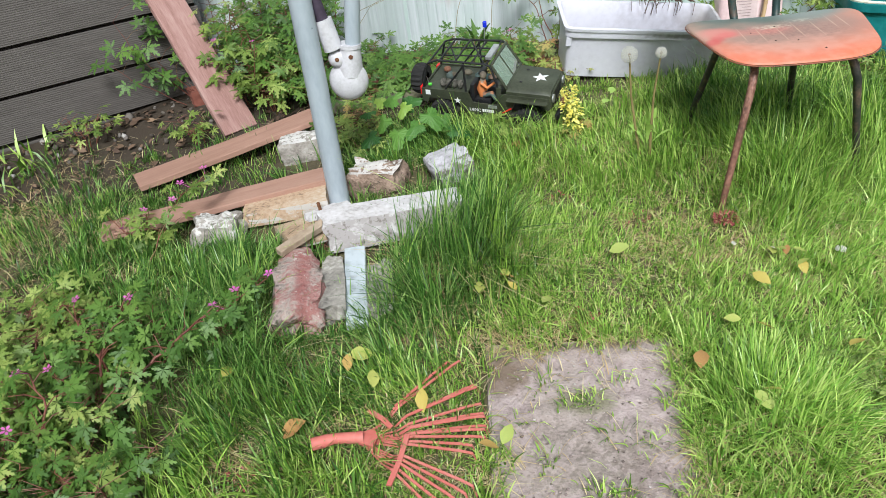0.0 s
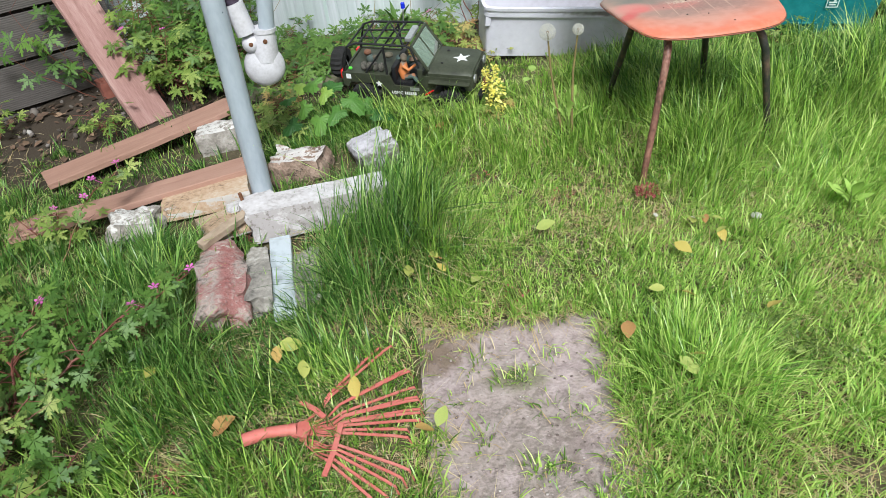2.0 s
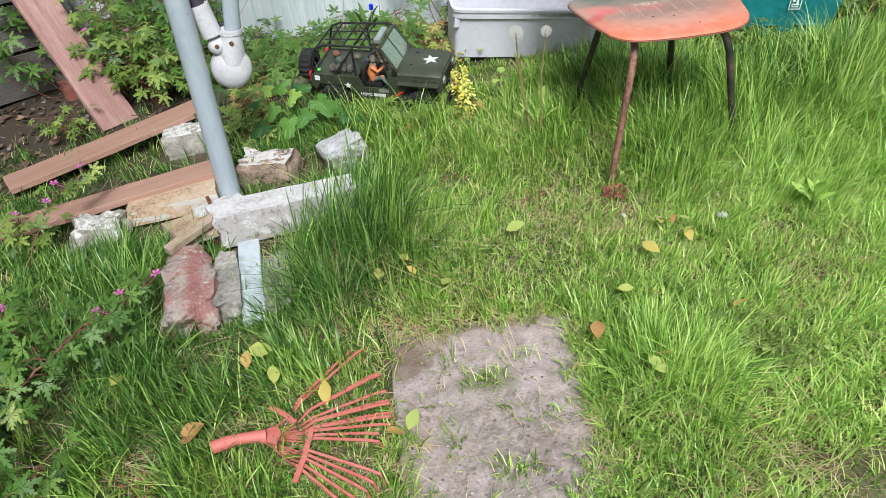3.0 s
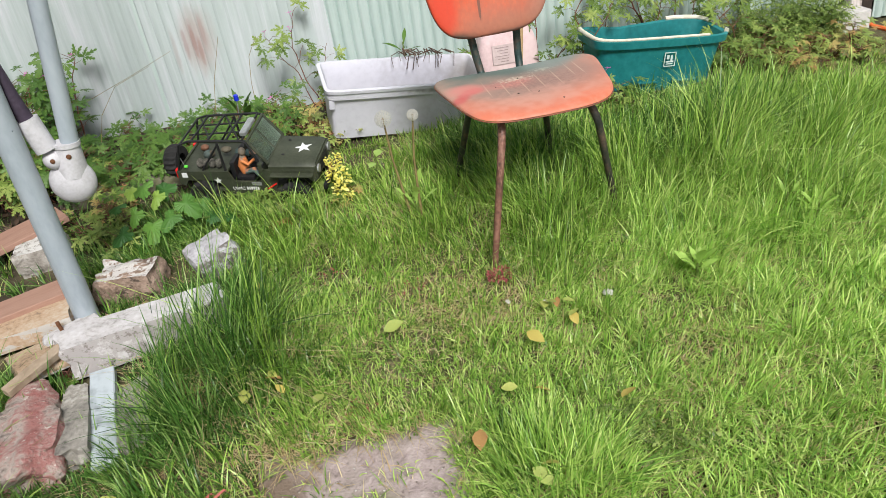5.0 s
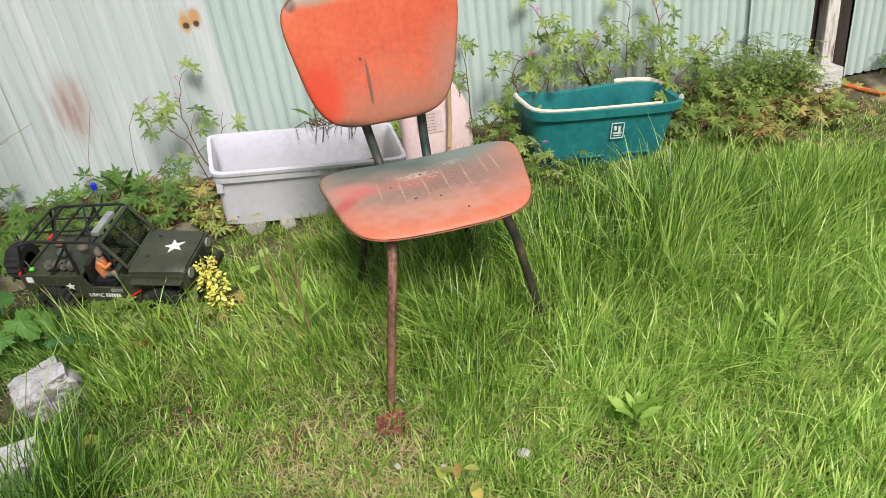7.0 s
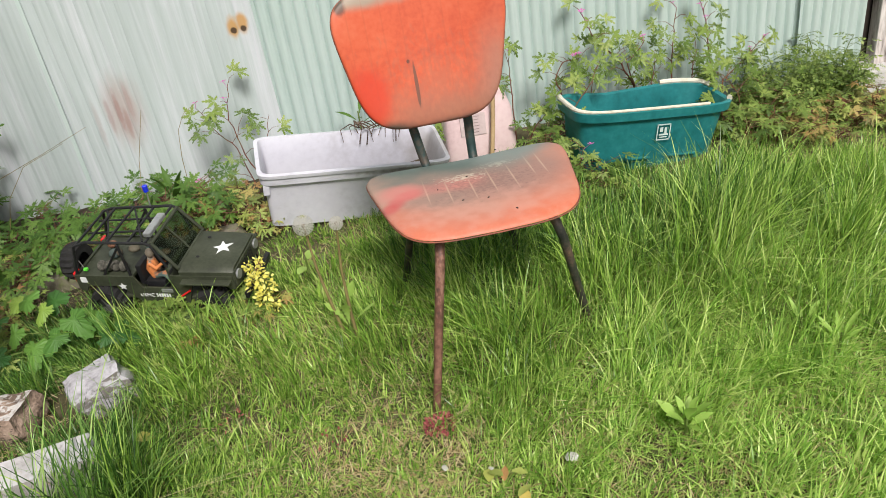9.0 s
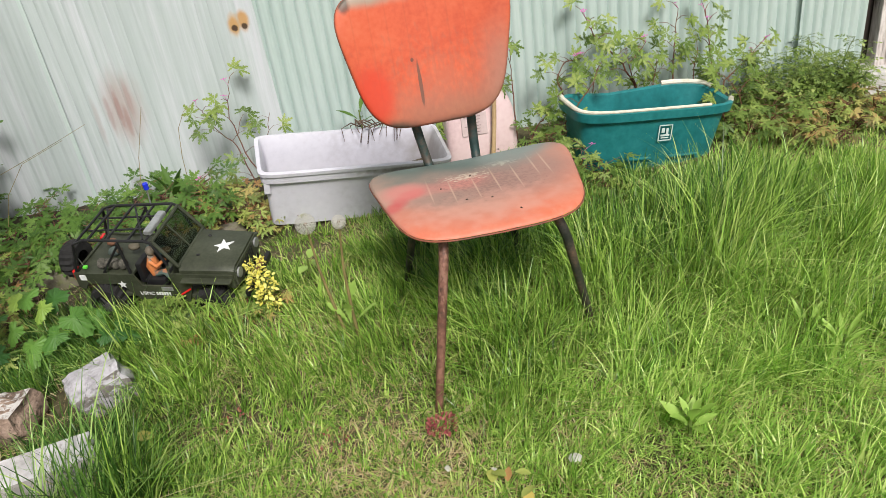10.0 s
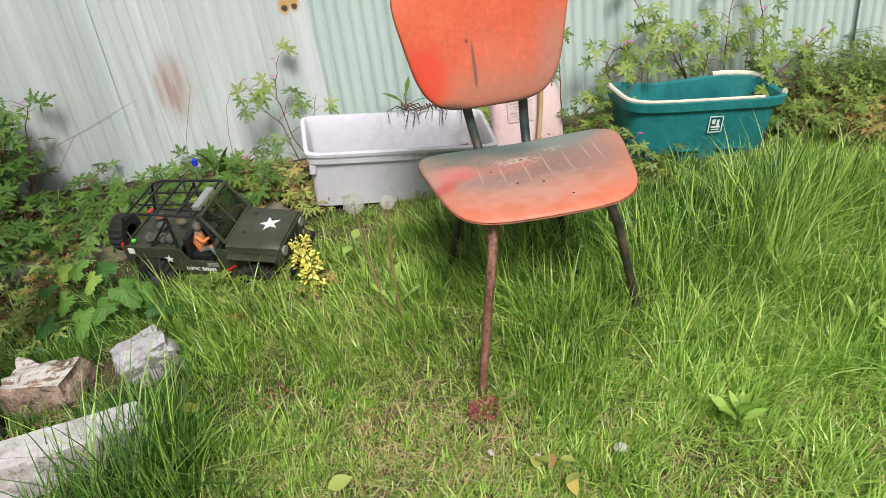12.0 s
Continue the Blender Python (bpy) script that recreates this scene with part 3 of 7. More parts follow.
def build_wood_wall():
    wall = solid("wall_left", Shape().box(-0.72, 0.05, 0.95, 3.0, 0.05, 2.0), DARKTIMBER, "shed wall of weathered grey grooved boards", "wall",
                 wood_matrix(0, 0), kind="structure")
    s = Shape()
    steps = 40
    h, length = 0.152, 2.95
    prof = [(0.012, 0.0)]
    for k in range(steps + 1):
        z = 0.004 + (h - 0.012) * k / steps
        prof.append((0.0009 if k % 2 else 0.0, z))
    prof += [(0.012, h - 0.006)]
    n = len(prof)
    for x in (-length / 2, length / 2):
        s.v += [(x, y - 0.012, z) for y, z in prof]
    s.f = [(i, i + 1, n + i + 1, n + i) for i in range(n - 1)] + [tuple(range(n)), tuple(range(2 * n - 1, n - 1, -1)), (n - 1, 0, n, 2 * n - 1)]
    data = s.mesh("board", DECK)
    for k in range(12):
        ob = new("board", data)
        ob.parent = wall
        ob.matrix_basis = pose(-0.70 + 0.01 * (k % 2), 0.012, 0.128 + 0.156 * k, 0, 0, 0)
    base = Shape().box(-0.70, 0.03, 0.05, 2.95, 0.05, 0.13, bevel=0.004)
    solid("baseboard", base, DECK, "dark grey gravel board at the foot of the shed wall", "board", wood_matrix(0, 0), kind="structure")


def plank(name, a, b, width, thick, mat, label, roll=0.0, category="plank", seed=1):
    """A board from the middle of one end to the middle of the other; its upper face lies through them."""
    a, b = Vector(a), Vector(b)
    d = (b - a).normalized()
    side = Vector((0, 0, 1)).cross(d).normalized()
    up = d.cross(side).normalized()
    rot = Matrix.Rotation(radians(roll), 3, d)
    side, up = rot @ side, rot @ up
    m = Matrix.Identity(4)
    for k, axis in enumerate((d, side, up)):
        m[0][k], m[1][k], m[2][k] = axis
    c = (a + b) / 2 - up * thick / 2
    m[0][3], m[1][3], m[2][3] = c
    rng = random.Random(seed)
    s = Shape()
    bm = bmesh.new()
    bmesh.ops.create_cube(bm, size=1.0)
    bmesh.ops.scale(bm, vec=((b - a).length, width, thick), verts=bm.verts)
    bmesh.ops.subdivide_edges(bm, edges=[e for e in bm.edges if abs(e.verts[0].co.x - e.verts[1].co.x) > 0.01], cuts=14)
    bmesh.ops.bevel(bm, geom=[e for e in bm.edges if not e.is_boundary and e.calc_face_angle(0) > 1.0], offset=0.0018, segments=1, affect="EDGES")
    for v in bm.verts:
        v.co.y += 0.0012 * math.sin(v.co.x * 31 + seed) + rng.uniform(-0.0004, 0.0004)
        v.co.z += 0.0012 * math.sin(v.co.x * 9 + seed)
    s.take(bm)
    return solid(name, s, mat, label, category, m)


def rock(name, c, size, rz, mat, label, seed, rx=0, ry=0, rough=0.16, cuts=5, group="", square=0.75):
    """A broken stone: a block with chipped corners and uneven faces."""
    rng = random.Random(seed)
    bm = bmesh.new()
    bmesh.ops.create_cube(bm, size=1.0)
    bmesh.ops.subdivide_edges(bm, edges=bm.edges[:], cuts=cuts, use_grid_fill=True)
    off = Vector((rng.uniform(0, 50), rng.uniform(0, 50), rng.uniform(0, 50)))
    for v in bm.verts:
        p = v.co.copy()
        q = p.normalized() * 0.62
        p = p * square + q * (1 - square)
        n1 = noise.noise(p * 2.1 + off)
        n2 = noise.noise(p * 6.0 + off)
        p *= 1 + rough * n1 + 0.4 * rough * n2
        v.co = Vector((p.x * size[0], p.y * size[1], p.z * size[2]))
    s = Shape().take(bm)
    return solid(name, s, mat, label, "stone", pose(*c, rx, ry, rz), group=group, smooth=True)


build_ground()
build_slab(-0.635, -0.205, -1.15, -0.395, 0.016, "square paving slab covered with dry grey soil", SLAB)
build_slab(0.05, 0.42, -1.30, -0.82, 0.004, "grey concrete slab half hidden under grass", GREYSLAB)
build_fence()
build_wood_wall()

# ---- planks, stones and pole ----
plank("leaning_board", (-1.425, 0.668, 0.088), (-1.735, 1.0, 0.66), 0.125, 0.018, PINKWOOD, "pale pinkish board leaning on the grey shed wall", 2, seed=3)
plank("ground_plank", (-1.655, 0.30, 0.105), (-1.135, 0.612, 0.145), 0.108, 0.018, TANWOOD, "tan plank resting on a stone among weeds", 0, seed=5)
plank("ground_plank", (-1.66, 0.04, 0.09), (-1.045, 0.252, 0.098), 0.088, 0.018, TANWOOD, "tan plank lying flat beside the pole", 0, seed=6)
plank("pale_strip", (-0.913, -0.365, 0.012), (-0.945, -0.10, 0.052), 0.052, 0.022, PALEBOARD, "pale blue-white painted strip lying on stones", 0, seed=8)
plank("broken_lath", (-1.122, -0.151, 0.091), (-1.022, -0.047, 0.107), 0.024, 0.02, STICK, "weathered broken lath leaning on the tan stone", 10, seed=9)

rock("stone", (-1.065, -0.245, 0.020), (0.120, 0.245, 0.100), 8, PINKSTONE, "red-veined pale stone block lying in grass", 11, rx=-4, ry=7, rough=0.30, square=0.66, cuts=9)
rock("stone", (-0.985, -0.225, 0.010), (0.060, 0.225, 0.07), 8, GREYSTONE, "narrow grey stone beside the red-veined one", 12, square=0.8, rough=0.22, cuts=7)
rock("stone", (-0.872, -0.225, -0.010), (0.065, 0.20, 0.06), 6, GREYSTONE, "grey stone half sunk in the grass", 13, square=0.85)
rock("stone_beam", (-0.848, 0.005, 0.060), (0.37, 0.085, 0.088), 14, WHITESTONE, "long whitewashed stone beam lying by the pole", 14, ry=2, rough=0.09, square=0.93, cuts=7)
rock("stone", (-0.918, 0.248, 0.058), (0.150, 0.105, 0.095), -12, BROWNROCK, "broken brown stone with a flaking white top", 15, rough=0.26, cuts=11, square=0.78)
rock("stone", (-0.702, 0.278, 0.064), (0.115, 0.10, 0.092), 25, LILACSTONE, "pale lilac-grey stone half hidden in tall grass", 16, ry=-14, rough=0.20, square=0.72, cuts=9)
rock("stone", (-1.165, 0.135, 0.062), (0.235, 0.105, 0.042), 10, TANSTONE, "flat tan stone slab under the plank", 17, rough=0.08, square=0.93)
rock("stone", (-1.085, -0.010, 0.055), (0.13, 0.135, 0.035), 30, TANSTONE, "flat tan tile tilted against the stone beam", 18, rx=-10, ry=4, rough=0.06, square=0.95)
rock("stone", (-1.335, 0.035, 0.050), (0.13, 0.09, 0.085), -10, CRUMBLED, "small crumbled whitish stone under the plank", 19, rough=0.4, square=0.6, cuts=9)
rock("stone", (-1.175, 0.470, 0.085), (0.135, 0.10, 0.085), 12, CRUMBLED, "pale stone block carrying the end of a plank", 20, square=0.8, rough=0.22, cuts=8)
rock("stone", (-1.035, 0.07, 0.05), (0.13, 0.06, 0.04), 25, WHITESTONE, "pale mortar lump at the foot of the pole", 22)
for k, (x, y, w, r) in enumerate(((-0.90, 0.815, 0.20, 4), (-0.70, 0.835, 0.19, 8), (-0.50, 0.86, 0.20, 5), (-1.10, 0.80, 0.18, -2))):
    rock("edging_stone", (x, y, ground_z(x, y) + 0.008), (w, 0.085, 0.06), r, MOSSSTONE, "flat mossy stone edging the weed bed", 30 + k, group="edging stones of the bed", square=0.85)
rock("brick", (-1.60, 0.955, 0.13), (0.16, 0.07, 0.065), 32, BRICKRED, "old red brick at the foot of the shed wall", 41, square=0.93)


def build_pole():
    t = thing("folding_pole", "grey steel pole with folded arms and white plastic caps", "pole", pose(-1.013, 0.135, 0.03))
    o = Vector((-1.013, 0.135, 0.03))
    L = lambda *p: Vector(p) - o
    part("pole", Shape().tube([L(-1.013, 0.135, 0.03), L(-1.010, 0.150, 0.6), L(-1.005, 0.175, 1.9)], 0.0285, 24), GREYPAINT, t, "", True)
    part("rivet", Shape().ball(L(-0.992, 0.131, 0.545), 0.004, 0.003, 0.004, 8, 6), BLACKPLASTIC, t)
    part("arm", Shape().tube([L(-0.912, 0.195, 0.455), L(-0.892, 0.20, 0.585), L(-0.80, 0.22, 1.2), L(-0.985, 0.19, 1.80)], 0.020, 20), GREYPAINT, t, "", True)
    part("second_arm", Shape().tube([L(-0.972, 0.19, 0.53), L(-0.985, 0.19, 0.60), L(-1.03, 0.20, 0.9), L(-1.02, 0.185, 1.75)], 0.0175, 18),
         material("dark_purple_fabric", [(0.03, 0.02, 0.035), (0.06, 0.045, 0.07)], 20, 120, 0.8, 0.2), t, "dark purple-black arm", True)
    cap = Shape()
    cap.ball(L(-0.936, 0.198, 0.383), 0.052, 0.034, 0.053, 24, 16)
    cap.tube([L(-0.928, 0.198, 0.40), L(-0.917, 0.196, 0.475)], [0.034, 0.027], 20)
    cap.ball(L(-0.953, 0.186, 0.447), 0.024, 0.020, 0.024, 16, 10)
    cp = part("end_cap", cap, WHITEPLASTIC, t, "weathered white plastic ball-ended cap", True)
    part("cap_rim", Shape().tube([L(-0.9175, 0.196, 0.470), L(-0.9165, 0.196, 0.480)], 0.030, 20), WHITEPLASTIC, cp, "", True)
    for x, y, z in ((-0.951, 0.168, 0.449), (-0.915, 0.168, 0.452)):
        part("screw", Shape().ball(L(x, y, z), 0.006, 0.004, 0.006, 10, 6), RUST, cp, "dark rusty screw")
    part("sleeve", Shape().tube([L(-0.958, 0.186, 0.472), L(-0.974, 0.189, 0.548)], [0.0245, 0.0255], 20), WHITEPLASTIC, t, "white plastic sleeve", True)
    part("bolt", Shape().tube([L(-1.055, 0.075, 0.05), L(-1.058, 0.072, 0.095)], 0.005, 8), RUST, t, "rusty bolt")


build_pole()


# ---- the chair ----
def rounded_plan(u, half_w, half_d, power=3.4, taper=0.0):
    """A point of a rounded, slightly tapering outline; u is an angle."""
    c, s_ = math.cos(u), math.sin(u)
    x = half_w * math.copysign(abs(c) ** (2 / power), c)
    y = half_d * math.copysign(abs(s_) ** (2 / power), s_)
    return x * (1 + taper * y / half_d), y


def pad(half_w, half_d, thick, curve, power, taper, rings=14, n=72):
    """A padded panel in x, y with a height from curve(x, y)."""
    s = Shape()
    for side in (1, -1):
        for k in range(rings + 1):
            f = k / rings
            r = math.sin(f * math.pi / 2) if side == 1 else f
            for i in range(n):
                x, y = rounded_plan(2 * math.pi * i / n, half_w, half_d, power, taper)
                x, y = x * r, y * r
                edge = math.sqrt(max(0.0, 1 - r ** 10))
                z = curve(x, y) + (thick * edge * 0.5 if side == 1 else -thick * 0.5 * edge)
                s.v.append((x, y, z))
    m = (rings + 1) * n
    for b, flip in ((0, False), (m, True)):
        for k in range(rings):
            for i in range(n):
                q = (b + k * n + i, b + k * n + (i + 1) % n, b + (k + 1) * n + (i + 1) % n, b + (k + 1) * n + i)
                if k == 0:
                    q = (b + i, q[2], q[3])
                s.f.append(tuple(reversed(q)) if not flip else q)
    return s


CHAIR = pose(0.172, 0.200, 0.0, 0, 0, -2)
overlay(VINYL_SEAT, (0.42, 0.27, 0.215), (-0.045, 0.075, 0.38), (0.27, 0.185, 0.2), 0.55, 7, 0.95)
overlay(VINYL_SEAT, (0.30, 0.185, 0.16), (0.055, 0.020, 0.38), (0.16, 0.085, 0.2), 0.6, 10, 0.85)
overlay(VINYL_SEAT, (0.28, 0.20, 0.17), (-0.075, -0.035, 0.38), (0.07, 0.035, 0.2), 0.6, 16, 0.7)
overlay(VINYL_SEAT, (0.56, 0.21, 0.18), (-0.035, 0.035, 0.38), (0.065, 0.030, 0.2), 0.6, 30, 0.7, (1, 2, 1))
overlay(VINYL_SEAT, (0.70, 0.60, 0.47), (-0.01, 0.060, 0.38), (0.10, 0.035, 0.2), 0.25, 95, 0.75, (1, 2.2, 1), speck=2.4)
overlay(VINYL_SEAT, (0.70, 0.60, 0.47), (0.075, 0.095, 0.38), (0.09, 0.030, 0.2), 0.25, 95, 0.75, (1, 2.2, 1), speck=2.4)
overlay(VINYL_SEAT, (0.20, 0.115, 0.10), (0.03, 0.01, 0.38), (0.24, 0.12, 0.2), 0.3, 130, 0.45, (1, 1.4, 1), speck=2.5)
overlay(VINYL_SEAT, (0.62, 0.34, 0.27), (0.0, -0.10, 0.38), (0.30, 0.09, 0.2), 0.5, 45, 0.5, (1, 1, 1), speck=2.0)
for sx, sy in ((-0.095, 0.02), (-0.05, 0.005), (0.0, 0.0), (0.045, 0.025), (0.09, 0.02), (0.135, 0.06), (0.16, 0.05)):
    overlay(VINYL_SEAT, (0.56, 0.40, 0.30), (sx, sy, 0.38), (0.0018, 0.055, 0.2), 0.5, 40, 0.55)
overlay(VINYL_SEAT, (0.085, 0.125, 0.115), (-0.045, 0.200, 0.38), (0.22, 0.125, 0.2), 0.5, 10, 0.95)
overlay(VINYL_SEAT, (0.20, 0.25, 0.24), (0.115, 0.180, 0.38), (0.10, 0.09, 0.2), 0.6, 14, 0.8)
for sx, sy in ((-0.176, -0.035), (-0.160, -0.012), (-0.142, 0.010), (-0.125, 0.022)):
    overlay(VINYL_SEAT, (0.50, 0.06, 0.07), (sx, sy, 0.38), (0.017, 0.019, 0.2), 0.6, 20, 0.65)
overlay(VINYL_SEAT, (0.58, 0.20, 0.18), (-0.145, 0.03, 0.38), (0.045, 0.035, 0.2), 0.6, 14, 0.7)
overlay(VINYL_SEAT, (0.03, 0.025, 0.02), (0.10, 0.188, 0.38), (0.018, 0.010, 0.2), 0.3, 60, 0.9)
overlay(VINYL, (0.30, 0.16, 0.11), (0.06, -0.15, 0.0), (0.19, 0.075, 0.2), 0.65, 8, 0.75)
overlay(VINYL, (0.30, 0.20, 0.16), (0.150, -0.07, 0.0), (0.045, 0.10, 0.2), 0.65, 9, 0.65)
overlay(VINYL, (0.07, 0.07, 0.055), (-0.100, -0.150, 0.0), (0.050, 0.022, 0.2), 0.45, 20, 0.95)
overlay(VINYL, (0.10, 0.085, 0.07), (0.10, -0.155, 0.0), (0.10, 0.020, 0.2), 0.5, 20, 0.85)
overlay(VINYL, (0.33, 0.28, 0.22), (-0.10, 0.140, 0.0), (0.12, 0.028, 0.2), 0.4, 18, 0.95)
overlay(VINYL, (0.06, 0.05, 0.04), (-0.155, 0.125, 0.0), (0.012, 0.022, 0.2), 0.4, 50, 0.8)
overlay(VINYL, (0.30, 0.12, 0.085), (0.02, -0.06, 0.0), (0.30, 0.16, 0.2), 0.4, 120, 0.35, (1, 0.5, 1), speck=2.3)
overlay(VINYL, (0.15, 0.075, 0.055), (-0.026, -0.060, 0.0), (0.0036, 0.045, 0.2), 0.20, 40, 0.9)
overlay(VINYL, (0.10, 0.05, 0.04), (-0.036, -0.008, 0.0), (0.0035, 0.004, 0.2), 0.25, 60, 0.9)
overlay(VINYL, (0.60, 0.05, 0.025), (-0.13, -0.07, 0.0), (0.04, 0.06, 0.2), 0.5, 12, 0.75)
for sx in (-0.125, -0.09, -0.055, -0.015, 0.03, 0.07, 0.105):
    overlay(VINYL, (0.36, 0.075, 0.04), (sx - 0.02, 0.05, 0.0), (0.0016, 0.12, 0.2), 0.6, 60, 0.16)


def build_chair():
    t = thing("chair", "worn orange vinyl chair on rusty tube legs standing in long grass", "chair", CHAIR)

    def seat_curve(x, y):
        return 0.375 + 0.25 * x * x - 0.10 * max(0.0, -y - 0.12)

    seat = pad(0.205, 0.174, 0.022, seat_curve, 5.2, 0.15)
    seat.v = [(x + 0.009, y - 0.001, z) for x, y, z in seat.v]
    st = part("seat", seat, VINYL_SEAT, t, "faded orange vinyl seat with grey-green dirt", True)
    rim = [Vector((*rounded_plan(2 * math.pi * i / 72, 0.2052, 0.1742, 5.2, 0.15), 0)) for i in range(73)]
    part("piping", Shape().tube([Vector((p.x + 0.009, p.y - 0.001, seat_curve(p.x, p.y) - 0.003)) for p in rim], 0.0018, 6, False), PIPING, st, "", True)
    backm = pose(-0.040, 0.160, 0.634, 80, 0, 0) @ pose(0, 0, 0)
    back = pad(0.166, 0.146, 0.022, lambda x, y: 1.1 * x * x + 0.10 * y * y, 4.0, 0.17)
    bk = part("backrest", back, VINYL, t, "orange vinyl backrest with dark stains", True, backm)
    rim = [Vector((*rounded_plan(2 * math.pi * i / 72, 0.1662, 0.1462, 4.0, 0.17), 0)) for i in range(73)]
    part("piping", Shape().tube([Vector((p.x, p.y, 1.1 * p.x ** 2 + 0.10 * p.y ** 2 - 0.003)) for p in rim], 0.0016, 6, False), PIPING, bk, "", True)
    for x0, x1 in ((-0.070, -0.106), (0.038, 0.040)):
        bar = Shape()
        pts = [(x0, 0.05, 0.352), (x0, 0.145, 0.355), (x0, 0.172, 0.378), (x0 * 0.8 + x1 * 0.2, 0.180, 0.42), (x0 * 0.45 + x1 * 0.55, 0.182, 0.50), (x1, 0.188, 0.62)]
        bar.tube(pts, 0.0105, 12)
        part("back_support", bar, SPINE, t, "dark green-black steel support", True)
    legs = (((-0.175, -0.200, -0.055), (-0.101, -0.140, 0.330), (-0.095, -0.110, 0.358)),
            ((0.235, -0.040, -0.055), (0.142, -0.128, 0.325), (0.125, -0.105, 0.356)),
            ((-0.178, 0.275, -0.035), (-0.115, 0.125, 0.330), (-0.100, 0.100, 0.356)),
            ((0.148, 0.285, -0.035), (0.088, 0.130, 0.330), (0.080, 0.100, 0.356)))
    for number, (foot, knee, top) in enumerate(legs):
        a, b, c = Vector(foot), Vector(knee), Vector(top)
        pts = [a, a.lerp(b, 0.5), b - (b - a).normalized() * 0.03, b + (c - b) * 0.35, c, Vector((c.x * 0.6, c.y * 0.5, c.z + 0.002))]
        part("leg", Shape().tube(pts, [0.0080, 0.0090, 0.0097, 0.0100, 0.0100, 0.009], 14), LEGDARK if number else LEGMETAL, t, "dark worn steel tube leg" if number else "rust-brown steel tube leg", True)
    part("seat_frame", Shape().tube([(-0.09, -0.105, 0.357), (0.11, -0.105, 0.357), (0.09, 0.10, 0.357), (-0.085, 0.10, 0.357), (-0.09, -0.105, 0.357)], 0.008, 8), LEGMETAL, t, "", True)
    for k, (x, y) in enumerate(((-0.03, -0.05), (0.02, -0.06), (-0.07, 0.02), (0.06, -0.13), (0.09, 0.17), (0.0, 0.06))):
        s = Shape().ball((0, 0, 0), 0.003, 0.0018, 0.0012, 8, 5)
        solid("dirt_crumb", s, DARKTIMBER, "dark dirt crumb on the chair seat", "debris", CHAIR @ pose(x, y, seat_curve(x, y) + 0.0115, 0, 0, 40 * k), group="crumbs on the seat")


build_chair()


# ---- boxes at the fence ----
def loft(rings):
    s = Shape()
    n = len(rings[0])
    for r in rings:
        s.v += [tuple(p) for p in r]
    s.f = [(k * n + i, k * n + (i + 1) % n, (k + 1) * n + (i + 1) % n, (k + 1) * n + i) for k in range(len(rings) - 1) for i in range(n)]
    return s


def plan_ring(hw, hd, z, n=64, power=13.0, lift=None):
    pts = []
    for i in range(n):
        x, y = rounded_plan(2 * math.pi * (i + 0.5) / n, hw, hd, power)
        pts.append((x, y, z + (lift(x, y) if lift else 0)))
    return pts


def build_white_box():
    m = pose(-0.033, 0.910, 0.260, 10, 8.3, 2.5)
    t = thing("storage_box", "grey-white plastic storage box tilted against the fence, weeds inside", "box", m)
    w, d = 0.272, 0.112
    rings = [plan_ring(w - 0.028, d - 0.026, -0.185), plan_ring(w - 0.022, d - 0.02, -0.185), plan_ring(w - 0.012, d - 0.012, -0.05),
             plan_ring(w - 0.010, d - 0.010, -0.034), plan_ring(w - 0.001, d - 0.001, -0.033), plan_ring(w, d, -0.012), plan_ring(w + 0.004, d + 0.004, -0.010),
             plan_ring(w + 0.005, d + 0.005, 0.0), plan_ring(w - 0.006, d - 0.006, 0.002), plan_ring(w - 0.012, d - 0.012, -0.012),
             plan_ring(w - 0.020, d - 0.020, -0.06), plan_ring(w - 0.032, d - 0.030, -0.175)]
    s = loft(rings)
    n = 64
    s.f.append(tuple(range(n - 1, -1, -1)))
    s.f.append(tuple((len(rings) - 1) * n + i for i in range(n)))
    part("box_body", s, BINWHITE, t, "", True)
    part("lug", Shape().box(-w + 0.017, -d + 0.020, -0.052, 0.018, 0.022, 0.034, bevel=0.003), BINWHITE, t)
    fill = Shape()
    k = 14
    for j in range(k + 1):
        for i in range(k * 2 + 1):
            x, y = -w + 0.035 + (2 * w - 0.07) * i / (2 * k), -d + 0.034 + (2 * d - 0.068) * j / k
            fill.v.append((x, y, -0.168 + 0.016 * float(vnoise(x, y, 0.05, 61)) + 0.32 * max(0, x - 0.04)))
    fill.f = [(j * (2 * k + 1) + i, j * (2 * k + 1) + i + 1, (j + 1) * (2 * k + 1) + i + 1, (j + 1) * (2 * k + 1) + i) for j in range(k) for i in range(2 * k)]
    solid("potting_soil", fill, SOIL, "dark crumbly soil in the storage box", "soil", m, kind="stuff", smooth=True)
    rng = random.Random(5)
    dead = Shape()
    for k in range(18):
        x = rng.uniform(0.04, 0.22)
        p0 = Vector((x, 0.118, 0.004))
        p1 = Vector((x - rng.uniform(0.0, 0.04), 0.112, 0.016 + rng.uniform(0, 0.018)))
        p2 = p1 + Vector((rng.uniform(-0.06, 0.03), -0.025, -0.004))
        p3 = p2 + Vector((rng.uniform(-0.012, 0.012), -0.008, -rng.uniform(0.02, 0.06)))
        dead.tube([p0, p1, p2, p3], [0.0022, 0.002, 0.0015, 0.0008], 5)
    solid("dead_stems", dead, DARKSTEM, "dark withered plant stems hanging over the storage box", "plant", m, kind="stuff")


